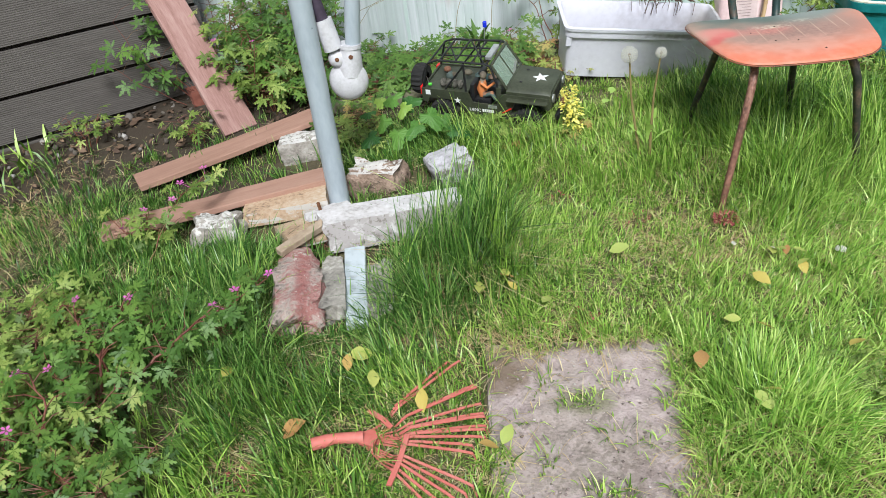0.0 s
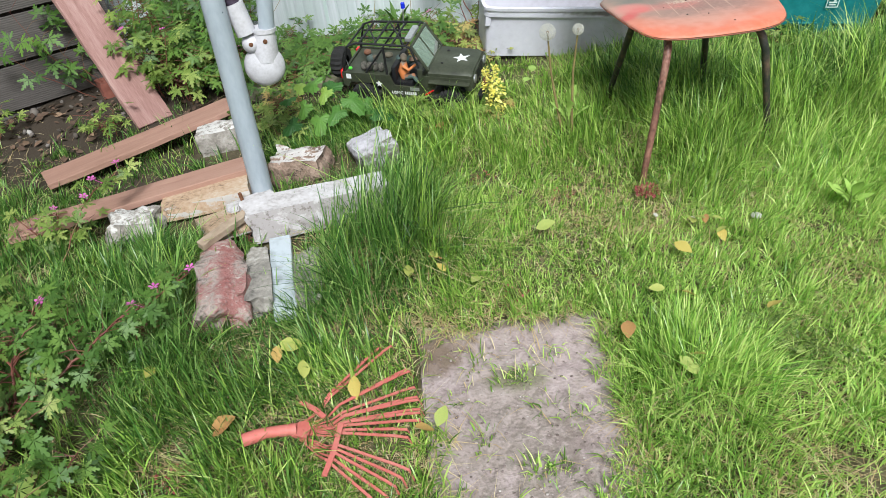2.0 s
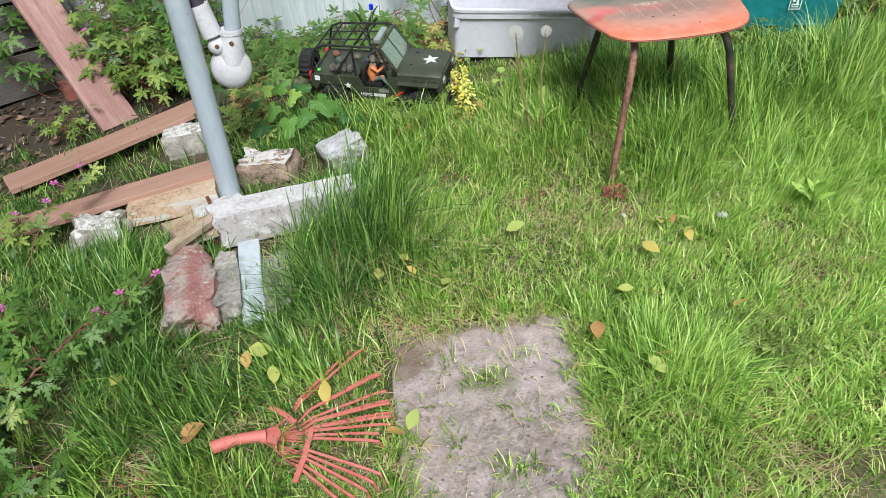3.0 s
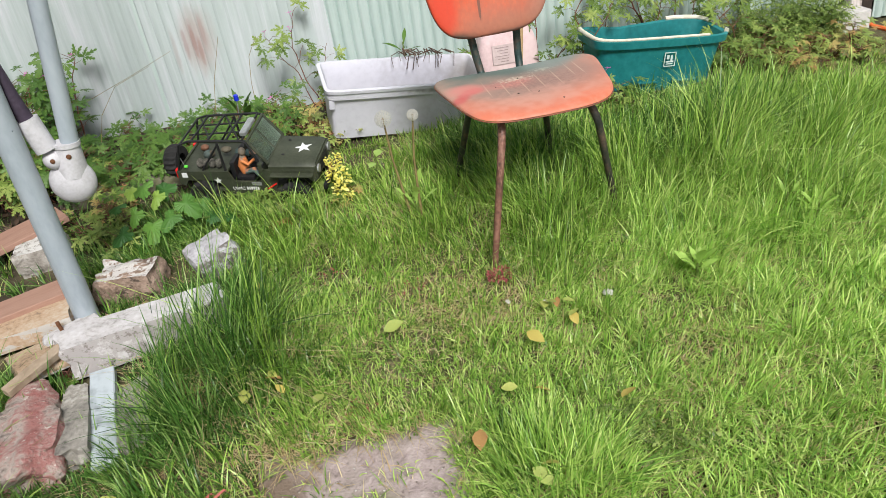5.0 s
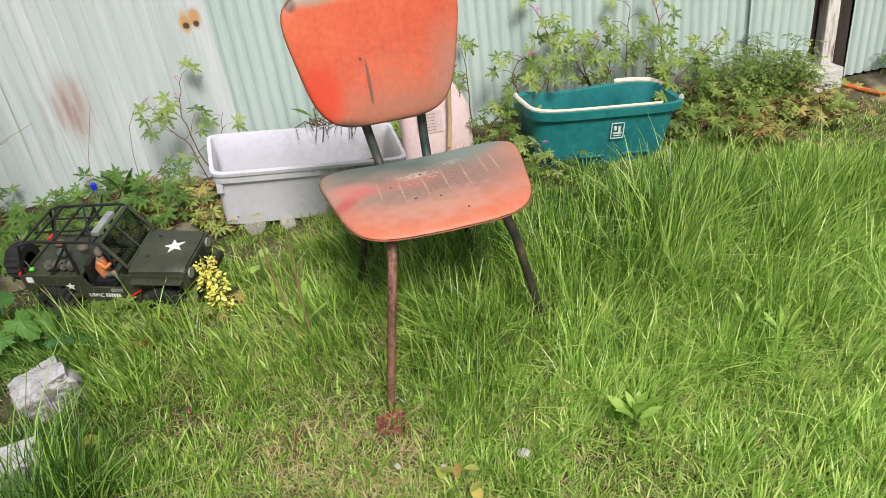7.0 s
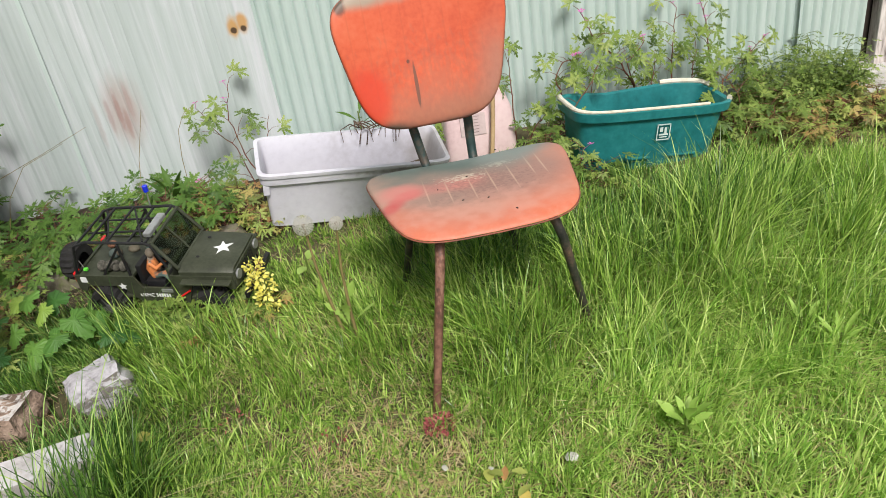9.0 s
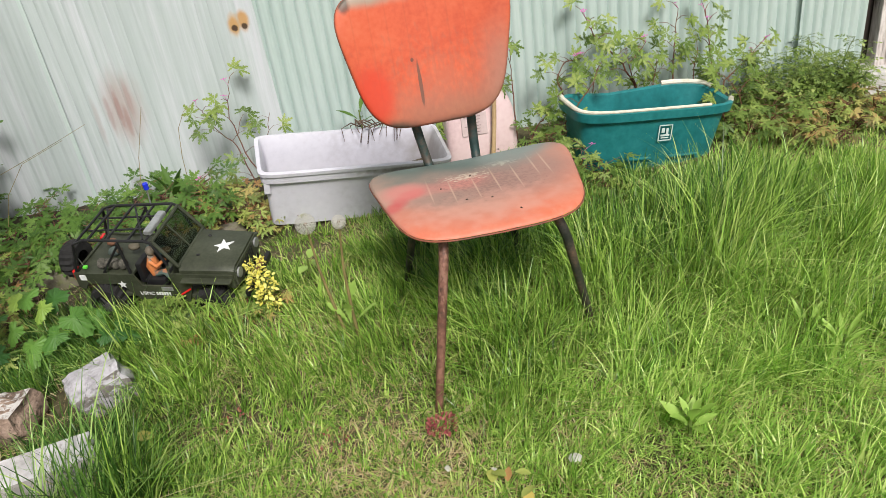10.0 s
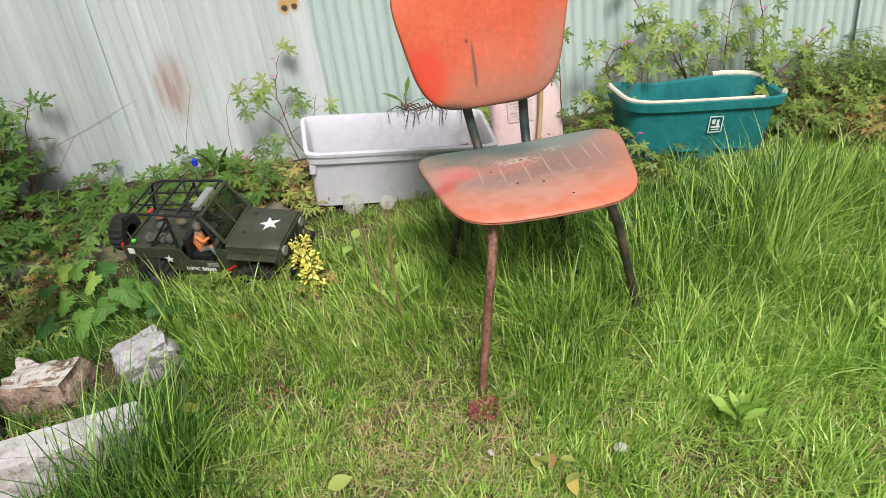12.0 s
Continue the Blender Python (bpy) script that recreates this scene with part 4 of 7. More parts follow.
def build_green_box():
    m = pose(0.888, 0.912, 0.228, 2, 7.5, 2)
    t = thing("recycling_box", "teal green plastic recycling box with cream edge, overgrown", "box", m)
    w, d = 0.262, 0.112

    def lift(x, y):
        a = 0.0
        if y > 0:
            a += (y / d) * (0.008 * ramp01(x, 0.02, 0.16) - 0.012 * bump_at(x, 0, -0.08, 0, 0.10, 1))
        return a

    P = 5.0
    rings = [plan_ring(w - 0.045, d - 0.030, -0.20, power=P), plan_ring(w - 0.040, d - 0.026, -0.20, power=P), plan_ring(w - 0.018, d - 0.014, -0.04, power=P),
             plan_ring(w - 0.016, d - 0.012, -0.032, power=P, lift=lift), plan_ring(w, d, -0.030, power=P, lift=lift), plan_ring(w + 0.003, d + 0.003, -0.004, power=P, lift=lift),
             plan_ring(w - 0.004, d - 0.004, 0.0, power=P, lift=lift), plan_ring(w - 0.014, d - 0.012, -0.006, power=P, lift=lift),
             plan_ring(w - 0.024, d - 0.020, -0.05, power=P), plan_ring(w - 0.048, d - 0.034, -0.19, power=P)]
    s = loft(rings)
    n = 64
    s.f.append(tuple(range(n - 1, -1, -1)))
    s.f.append(tuple((len(rings) - 1) * n + i for i in range(n)))
    part("box_body", s, BINGREEN, t, "", True)

    def edge(u0, u1, name, r0=0.0085, r1=0.0085):
        pts = []
        for k in range(25):
            u = 2 * math.pi * (u0 + (u1 - u0) * k / 24)
            x, y = rounded_plan(u, w - 0.003, d - 0.003, P)
            pts.append((x, y, lift(x, y) + 0.002))
        part(name, Shape().tube(pts, [r0 + (r1 - r0) * min(1.0, 1.6 * k / 24) for k in range(25)], 8), CREAM, t, "cream plastic edge strip", True)
    edge(0.45, 0.80, "edge_strip", 0.0085, 0.0048)
    edge(0.02, 0.232, "edge_strip")
    edge(0.93, 0.95, "edge_strip")
    lab = Shape()
    zc, xc, yf = -0.078, 0.022, -d + 0.012
    for x0, z0, sx, sz in ((0, 0.024, 0.044, 0.003), (0, -0.024, 0.044, 0.003), (-0.021, 0, 0.003, 0.05), (0.021, 0, 0.003, 0.05), (-0.008, 0.008, 0.010, 0.014),
                           (0.006, 0.004, 0.008, 0.020), (0.0, -0.008, 0.030, 0.005), (0.0, -0.016, 0.026, 0.003)):
        lab.box(xc + x0, yf - 0.004, zc + z0, sx, 0.0015, sz)
    part("printed_mark", lab, WHITEINK, t, "white printed square mark", m=pose(0, 0, 0, 0, 0, 0))
    for x in (-0.06, 0.10):
        part("rib", Shape().box(x, yf + 0.004, -0.16, 0.10, 0.012, 0.006, bevel=0.002), BINGREEN, t)


def build_pink_container():
    m = pose(0.392, 1.10, 0.165, -9, 3, 4)
    t = thing("plastic_container", "pale pink plastic container with a paper label leaning on the fence", "container", m)
    rings = [plan_ring(0.115, 0.045, -0.125, power=5), plan_ring(0.123, 0.052, -0.11, power=5), plan_ring(0.115, 0.050, 0.06, power=5), plan_ring(0.095, 0.045, 0.12, power=4),
             plan_ring(0.062, 0.036, 0.15, power=3.5), plan_ring(0.045, 0.028, 0.158, power=3)]
    s = loft(rings)
    s.f.append(tuple(range(63, -1, -1)))
    s.f.append(tuple(5 * 64 + i for i in range(64)))
    part("container_body", s, PINKBOX, t, "", True)
    lb = part("paper_label", Shape().box(-0.03, -0.0535, 0.03, 0.085, 0.002, 0.07, bevel=0.0005), PAPER, t, "faded paper label")
    for k in range(6):
        part("print_bar", Shape().box(-0.036 + 0.004 * (k % 3), -0.0552, 0.055 - 0.010 * k, 0.055 - 0.012 * (k % 3), 0.001, 0.0022), FADEDINK, lb)
    cane = Shape().tube([(0.400, 1.0, 0.05), (0.428, 1.03, 0.20), (0.455, 1.06, 0.40)], 0.0070, 10)
    for z in (0.12, 0.27):
        cane.tube([(0.413 + 0.16 * (z - 0.12), 1.0 + 0.2 * (z - 0.05), z - 0.002), (0.414 + 0.16 * (z - 0.12), 1.0 + 0.2 * (z - 0.05), z + 0.003)], 0.0084, 10)
    solid("garden_cane", cane, BAMBOO, "tan bamboo cane leaning beside the pink container", "cane", smooth=True)


build_white_box()
build_green_box()
build_pink_container()


# ---- the leaf rake ----
def build_rake():
    hub = Vector((-0.876, -0.684, ground_z(-0.876, -0.684) + 0.026))
    t = thing("rake_head", "faded coral red plastic leaf rake head sunk in the grass", "rake", Matrix.Translation(hub) @ pose(0, 0, 0, 5, 2, 0))
    s = Shape().tube([(-0.086, -0.022, 0.016), (-0.06, -0.014, 0.015), (-0.045, -0.008, 0.013), (0.008, 0.0, 0.004)], [0.0125, 0.0125, 0.0105, 0.012], 14, False)
    s.tube([(0.008, 0.0, 0.004), (-0.045, -0.008, 0.013), (-0.06, -0.014, 0.015), (-0.086, -0.022, 0.016)], [0.010, 0.0085, 0.0105, 0.0105], 14, False)
    part("socket", s, RAKE, t, "hollow handle socket", True)
    plate = Shape()
    plate.prism([(0.0, -0.012), (0.030, -0.022), (0.036, 0.0), (0.030, 0.022), (0.0, 0.012)], -0.003, 0.003)
    part("hub_plate", plate, RAKE, t)
    for (ax, ay), (bx, by) in (((0.094, 0.0), (0.066, -0.112)), ((0.013, 0.063), (0.062, 0.018))):
        a, b = Vector((ax, ay, 0.005)), Vector((bx, by, 0.005))
        d = (b - a).normalized()
        side = Vector((-d.y, d.x, 0)) * 0.0050
        up = Vector((0, 0, 0.0035))
        mid = a.lerp(b, 0.55) + side * 0.6
        pts = [q + o for q in (a, mid, b) for o in (side + up, -side + up, -side, side)]
        part("brace", Shape().add(pts, [(k * 4 + i, k * 4 + (i + 1) % 4, k * 4 + 4 + (i + 1) % 4, k * 4 + 4 + i) for k in (0, 1) for i in range(4)] + [(3, 2, 1, 0), (8, 9, 10, 11)]), RAKE, t)
    rng = random.Random(9)
    for k, (deg, length) in enumerate(((48, 0.262), (44.6, 0.28), (28.8, 0.262), (26.2, 0.262), (17.6, 0.255), (11, 0.252), (8.6, 0.252), (4.4, 0.252), (1.6, 0.250), (-2.8, 0.250), (-6.8, 0.226),
                                       (-12.0, 0.230), (-28.6, 0.254), (-33, 0.250), (-38, 0.250), (-43, 0.248), (-48, 0.245))):
        a = radians(deg)
        tine = Shape()
        d = Vector((math.cos(a), math.sin(a), 0))
        across = Vector((-d.y, d.x, 0))
        lift = rng.uniform(-0.004, 0.004)
        prof = [(0.02, -0.006, 0.0013), (0.075, -0.008, 0.0012), (0.10, 0.006 + lift, 0.0026), (length - 0.03, 0.007 + lift, 0.0026), (length - 0.008, 0.004 + lift, 0.0024), (length, -0.022 + lift, 0.0018)]
        vs = []
        for r, z, w in prof:
            c = d * r + Vector((0, 0, z))
            vs += [c + across * w, c - across * w, c - across * w - Vector((0, 0, 0.0022)), c + across * w - Vector((0, 0, 0.0022))]
        fs = []
        for j in range(len(prof) - 1):
            for i in range(4):
                fs.append((j * 4 + i, j * 4 + (i + 1) % 4, j * 4 + 4 + (i + 1) % 4, j * 4 + 4 + i))
        fs += [(3, 2, 1, 0), tuple(len(vs) - 4 + i for i in range(4))]
        tine.add(vs, fs)
        part("tine", tine, RAKE, t)


build_rake()


# ---- the toy jeep ----
RIMGREY = material("dull_grey_rim", [(0.05, 0.05, 0.05), (0.14, 0.14, 0.14)], 20, 120, 0.5, 0.05, metal=0.3)

def star(r, m, depth=0.0012):
    pts = [(math.cos(math.pi / 2 + k * math.pi / 5) * (r if k % 2 == 0 else r * 0.4), math.sin(math.pi / 2 + k * math.pi / 5) * (r if k % 2 == 0 else r * 0.4)) for k in range(10)]
    return Shape().prism(pts, 0, depth, m)


def side_panel(outline, y0, y1):
    """An outline in x, z given a thickness from y0 to y1."""
    n = len(outline)
    s = Shape()
    s.v = [(x, y0, z) for x, z in outline] + [(x, y1, z) for x, z in outline]
    s.f = [tuple(range(n)), tuple(range(2 * n - 1, n - 1, -1))] + [(i, n + i, n + (i + 1) % n, (i + 1) % n) for i in range(n)]
    return s


def build_wheel(t, x, y):
    r, w = 0.058, 0.050
    tyre = Shape()
    n = 40
    prof = [(0.036, -w / 2), (0.052, -w / 2), (r - 0.004, -w / 2 + 0.006), (r, 0.0), (r - 0.004, w / 2 - 0.006), (0.052, w / 2), (0.036, w / 2)]
    for i in range(n):
        a = 2 * math.pi * i / n
        for k, (rr, yy) in enumerate(prof):
            if k in (2, 3, 4) and i % 2:
                rr -= 0.006
            tyre.v.append((rr * math.cos(a), yy, rr * math.sin(a)))
    p = len(prof)
    tyre.f = [(i * p + k, i * p + k + 1, ((i + 1) % n) * p + k + 1, ((i + 1) % n) * p + k) for i in range(n) for k in range(p - 1)]
    wheel = part("wheel", Shape().tube([(0, -0.018, 0), (0, 0.018, 0)], 0.037, 24), BLACKPLASTIC, t, "", True, pose(x, y, r) @ Matrix.Diagonal((1 / 0.95, 1, 1 / 0.80, 1)) @ Matrix.Diagonal((0.98, 1, 0.98, 1)))
    part("tyre", tyre, TYRE, wheel, "knobbly black rubber tyre")
    out = -1 if y < 0 else 1
    hub = Shape().tube([(0, out * 0.018, 0), (0, out * 0.026, 0)], 0.012, 12)
    for k in range(6):
        a = k * math.pi / 3
        hub.box(0, 0, 0, 0.022, 0.003, 0.0035, pose(0.021 * math.cos(a), out * 0.020, 0.021 * math.sin(a), 0, -math.degrees(a), 0))
    part("rim", hub, RIMGREY, wheel, "dull grey spoked rim")


def build_jeep():
    m = pose(-0.561, 0.640, 0.048, 8.0, 4.3, -20.5) @ Matrix.Diagonal((0.885, 0.88, 0.86, 1.0))
    t = thing("toy_jeep", "olive green radio-controlled toy jeep with roof cage in the weeds", "toy car", m)
    hw = 0.098
    # side profile: rear tub, wheel arch, low door sill, front arch, hood
    prof = [(-0.240, 0.115), (-0.240, 0.165), (-0.060, 0.165), (-0.045, 0.125), (0.045, 0.125), (0.055, 0.172), (0.235, 0.172), (0.238, 0.128), (0.222, 0.128), (0.205, 0.150),
            (0.115, 0.150), (0.085, 0.070), (-0.060, 0.070), (-0.105, 0.128), (-0.210, 0.128), (-0.222, 0.105)]
    for y0, y1 in ((-hw, -hw + 0.006), (hw - 0.006, hw)):
        part("side_panel", side_panel(prof, y0, y1), OLIVE, t)
    part("floor_pan", Shape().box(0.0, 0, 0.085, 0.40, 0.185, 0.012, bevel=0.002), OLIVE, t)
    part("tailgate", Shape().box(-0.237, 0, 0.135, 0.008, 0.19, 0.06, bevel=0.002), OLIVE, t)
    hood = Shape()
    sec = [(-0.097, 0.150), (-0.095, 0.184), (-0.080, 0.197), (0.080, 0.197), (0.095, 0.184), (0.097, 0.150)]
    for x, k in ((0.082, 1.0), (0.150, 0.985), (0.225, 0.955), (0.238, 0.93)):
        hood.v += [(x, y * k, 0.150 + (z - 0.150) * (k if x < 0.23 else 0.85)) for y, z in sec]
    hood.f = [(a * 6 + i, a * 6 + 6 + i, a * 6 + 7 + i, a * 6 + 1 + i) for a in range(3) for i in range(5)] + [(0, 1, 2, 3, 4, 5), (23, 22, 21, 20, 19, 18)]
    hd = part("hood", hood, OLIVE, t, "olive hood with a white star", True)
    part("star", star(0.031, pose(0.178, 0.006, 0.1930, 0, -1.5, 20), 0.004), WHITEPAINT, hd, "white star")
    for x, y in ((0.12, -0.04), (0.12, 0.05)):
        part("hood_latch", Shape().ball((x, y, 0.197), 0.006, 0.004, 0.004, 8, 6), BLACKPLASTIC, hd)
    grille = part("grille", Shape().box(0.238, 0, 0.155, 0.008, 0.175, 0.055, bevel=0.002), OLIVE, t)
    for y in (-0.068, 0.068):
        part("headlight", Shape().tube([(0.240, y, 0.162), (0.247, y, 0.162)], 0.015, 16), SILVER, grille, "round silver headlight", True)
    for k in range(7):
        part("slot", Shape().box(0.2425, -0.036 + 0.012 * k, 0.156, 0.002, 0.005, 0.036), BLACKPLASTIC, grille)
    part("front_bumper", Shape().box(0.262, 0, 0.100, 0.014, 0.185, 0.020, bevel=0.003), BLACKPLASTIC, t)
    part("winch", Shape().tube([(0.262, -0.03, 0.118), (0.262, 0.03, 0.118)], 0.009, 12), RUST, t)
    for y in (-0.108, 0.108):
        part("front_fender", Shape().box(0.160, y * 0.97, 0.158, 0.145, 0.028, 0.006, bevel=0.002), OLIVE, t)
    part("dashboard", Shape().box(0.052, 0, 0.168, 0.018, 0.182, 0.050, bevel=0.003), OLIVE, t)
    # windscreen frame, leaning back
    ws = Shape()
    a, b = Vector((0.082, 0, 0.195)), Vector((0.028, 0, 0.278))
    for y in (-0.09, 0.09):
        ws.tube([a + Vector((0, y, 0)), b + Vector((0, y * 0.95, 0))], 0.005, 8)
    ws.tube([b + Vector((0, -0.088, 0)), b + Vector((0, 0.088, 0))], 0.005, 8)
    ws.tube([a + Vector((0, -0.092, 0)), a + Vector((0, 0.092, 0))], 0.005, 8)
    wf = part("windscreen_frame", ws, OLIVE, t)
    q = (b - a).normalized() * 0.005
    pane = Shape()
    pane.add([a + q + Vector((dx, y, 0)) for dx in (-0.0008, 0.0008) for y in (-0.086, 0.086)] + [b - q + Vector((dx, y * 0.95, 0)) for dx in (-0.0008, 0.0008) for y in (-0.086, 0.086)],
             [(0, 1, 5, 4), (2, 6, 7, 3), (0, 2, 3, 1), (4, 5, 7, 6), (0, 4, 6, 2), (1, 3, 7, 5)])
    part("pane", pane, PANE, wf, "clear plastic windscreen pane").visible_shadow = False
    part("centre_bar", Shape().tube([a, b], 0.003, 6), OLIVE, wf)
    for y in (-0.045, 0.045):
        seat = part("seat", Shape().box(-0.015, y, 0.115, 0.06, 0.06, 0.03, bevel=0.006), BLACKPLASTIC, t, "", True)
        part("seat_back", Shape().box(-0.052, y, 0.15, 0.018, 0.058, 0.07, bevel=0.006), BLACKPLASTIC, seat, "", True)
    part("rear_bed", Shape().box(-0.150, 0, 0.155, 0.165, 0.184, 0.010, bevel=0.002), OLIVE, t)
    # tubular cage
    def bar(pts, r=0.0042):
        part("cage_bar", Shape().tube(pts, r, 8), BLACKPLASTIC, t, "", True)
    for y in (-0.090, 0.090):
        bar([(0.050, y, 0.20), (0.026, y, 0.275), (0.010, y, 0.282), (-0.175, y * 0.92, 0.276), (-0.210, y * 0.95, 0.262), (-0.235, y, 0.165)])
        bar([(-0.070, y, 0.165), (-0.075, y * 0.97, 0.272)])
        bar([(-0.075, y * 0.97, 0.265), (-0.150, y, 0.165)], 0.0035)
    for x, z in ((0.012, 0.282), (-0.045, 0.277), (-0.105, 0.279), (-0.165, 0.275), (-0.208, 0.262)):
        bar([(x, -0.088, z), (x, 0.088, z)], 0.0036)
    bar([(0.0, -0.03, 0.281), (-0.19, -0.03, 0.268)], 0.003)
    bar([(0.0, 0.03, 0.281), (-0.19, 0.03, 0.268)], 0.003)
    bar([(0.0, -0.08, 0.280), (-0.10, 0.08, 0.277)], 0.0028)
    bar([(-0.10, -0.08, 0.277), (-0.19, 0.08, 0.268)], 0.0028)
    lb = part("light_bar", Shape().box(0.012, -0.020, 0.294, 0.020, 0.100, 0.014, bevel=0.003), SILVER, t, "dull silver roof light bar")
    for y in (-0.055, -0.020, 0.015):
        part("lens", Shape().box(0.0225, y, 0.294, 0.002, 0.026, 0.010), SILVER, lb)
    bc = part("beacon_stick", Shape().tube([(-0.055, 0.088, 0.27), (-0.05, 0.090, 0.335)], 0.002, 6), SILVER, t)
    part("beacon", Shape().tube([(-0.05, 0.090, 0.333), (-0.05, 0.090, 0.352)], 0.0075, 12), BLUELENS, bc, "blue beacon lamp", True)
    part("aerial", Shape().tube([(-0.22, -0.07, 0.165), (-0.226, -0.072, 0.20)], 0.0012, 5), SILVER, t)
    part("aerial_knob", Shape().box(-0.214, -0.075, 0.170, 0.012, 0.010, 0.008, bevel=0.002), LIMEGREEN, t, "lime green tag")
    for y in (-0.08, 0.08):
        part("tail_light", Shape().box(-0.243, y, 0.150, 0.010, 0.024, 0.034, bevel=0.003), REDLENS, t, "red tail light", True)
    part("badge", Shape().box(-0.215, -hw - 0.001, 0.150, 0.018, 0.002, 0.018), WHITEPAINT, t, "small white badge")
    part("side_star", star(0.0135, pose(-0.102, -hw - 0.0002, 0.128, 90, 0, 0), 0.0012), WHITEPAINT, t, "small white star")
    # lettering on the side
    cu = bpy.data.curves.new("side_text", "FONT")
    cu.body, cu.size, cu.extrude = "USMC", 0.0165, 0.0005
    tmp = bpy.data.objects.new("tmp_text", cu)
    scene.collection.objects.link(tmp)
    me = bpy.data.meshes.new_from_object(tmp.evaluated_get(bpy.context.evaluated_depsgraph_get()))
    bpy.data.objects.remove(tmp)
    me.materials.clear()
    me.materials.append(WHITEPAINT)
    ob = new("side_lettering", me)
    ob.parent = t
    ob.matrix_basis = pose(-0.058, -hw - 0.0008, 0.092, 90, 0, 0)
    tagged(ob, "white painted letters")
    for k in range(6):
        part("number_bar", Shape().box(-0.006 + 0.0075 * k, -hw - 0.0008, 0.0980, 0.0052, 0.001, 0.0115), WHITEPAINT, t)
    part("vent_plate", Shape().box(0.030, -hw - 0.0015, 0.117, 0.034, 0.003, 0.012, bevel=0.001), SILVER, t, "silver step plate")
    part("spade", Shape().tube([(0.068, -hw - 0.003, 0.098), (0.100, -hw - 0.003, 0.120)], 0.003, 6), REDLENS, t, "red-handled tool")
    part("mirror", Shape().box(0.075, -0.115, 0.205, 0.004, 0.020, 0.012, bevel=0.002), BLACKPLASTIC, t)
    for x in (-0.158, 0.160):
        part("axle", Shape().tube([(x, -0.09, 0.064), (x, 0.09, 0.064)], 0.008, 8), BLACKPLASTIC, t)
        for y in (-0.098, 0.098):
            build_wheel(t, x, y)
    spare = Shape()
    n = 36
    prof = [(0.026, -0.022), (0.050, -0.022), (0.056, -0.014), (0.058, 0.0), (0.056, 0.014), (0.050, 0.022), (0.026, 0.022)]
    for i in range(n):
        ang = 2 * math.pi * i / n
        spare.v += [((rr - (0.005 if k in (2, 3, 4) and i % 2 else 0)) * math.cos(ang), yy, (rr - (0.005 if k in (2, 3, 4) and i % 2 else 0)) * math.sin(ang)) for k, (rr, yy) in enumerate(prof)]
    spare.f = [(i * 7 + k, i * 7 + k + 1, ((i + 1) % n) * 7 + k + 1, ((i + 1) % n) * 7 + k) for i in range(n) for k in range(6)]
    part("spare_tyre", spare, TYRE, t, "knobbly black spare tyre", m=pose(-0.268, -0.030, 0.165, 0, 0, 90))
    part("chassis_rail", Shape().box(0, 0, 0.066, 0.42, 0.07, 0.02, bevel=0.003), BLACKPLASTIC, t)
    # loads and the driver doll as a plain shape
    pack = Shape()
    for k in range(4):
        pack.ball((-0.165 + 0.022 * k, -0.066, 0.178), 0.012, 0.016, 0.017, 10, 8)
    solid("canvas_packs", pack, DARKPACK, "row of small dark canvas packs in the jeep", "luggage", m, smooth=True)
    doll = Shape()
    doll.tube([(-0.02, -0.045, 0.13), (-0.024, -0.045, 0.160), (-0.02, -0.045, 0.195)], [0.016, 0.020, 0.010], 12)
    doll.ball((-0.018, -0.045, 0.212), 0.013, 0.012, 0.015, 12, 8)
    doll.tube([(-0.015, -0.055, 0.137), (0.018, -0.062, 0.150), (0.030, -0.066, 0.134), (0.058, -0.066, 0.130)], [0.010, 0.010, 0.008, 0.009], 8)
    doll.tube([(-0.02, -0.062, 0.188), (0.006, -0.072, 0.178), (0.030, -0.060, 0.196)], [0.007, 0.006, 0.005], 8)
    solid("toy_figure", doll, TOYORANGE, "plain orange toy figure sitting in the jeep", "toy", m, smooth=True)
    cargo = Shape()
    rng = random.Random(4)
    for k in range(9):
        cargo.ball((rng.uniform(-0.20, 0.03), rng.uniform(-0.01, 0.07), 0.165 + rng.uniform(0, 0.03)), rng.uniform(0.010, 0.02), rng.uniform(0.010, 0.02), rng.uniform(0.008, 0.016), 8, 6)
    solid("jeep_cargo", cargo, material("mixed_gear", [(0.03, 0.06, 0.04), (0.12, 0.10, 0.07), (0.05, 0.10, 0.10), (0.30, 0.12, 0.06)], 30, 80, 0.7, 0.1, island=0.8),
          "small dark bundles of gear in the jeep", "luggage", m, kind="stuff", smooth=True)


build_jeep()


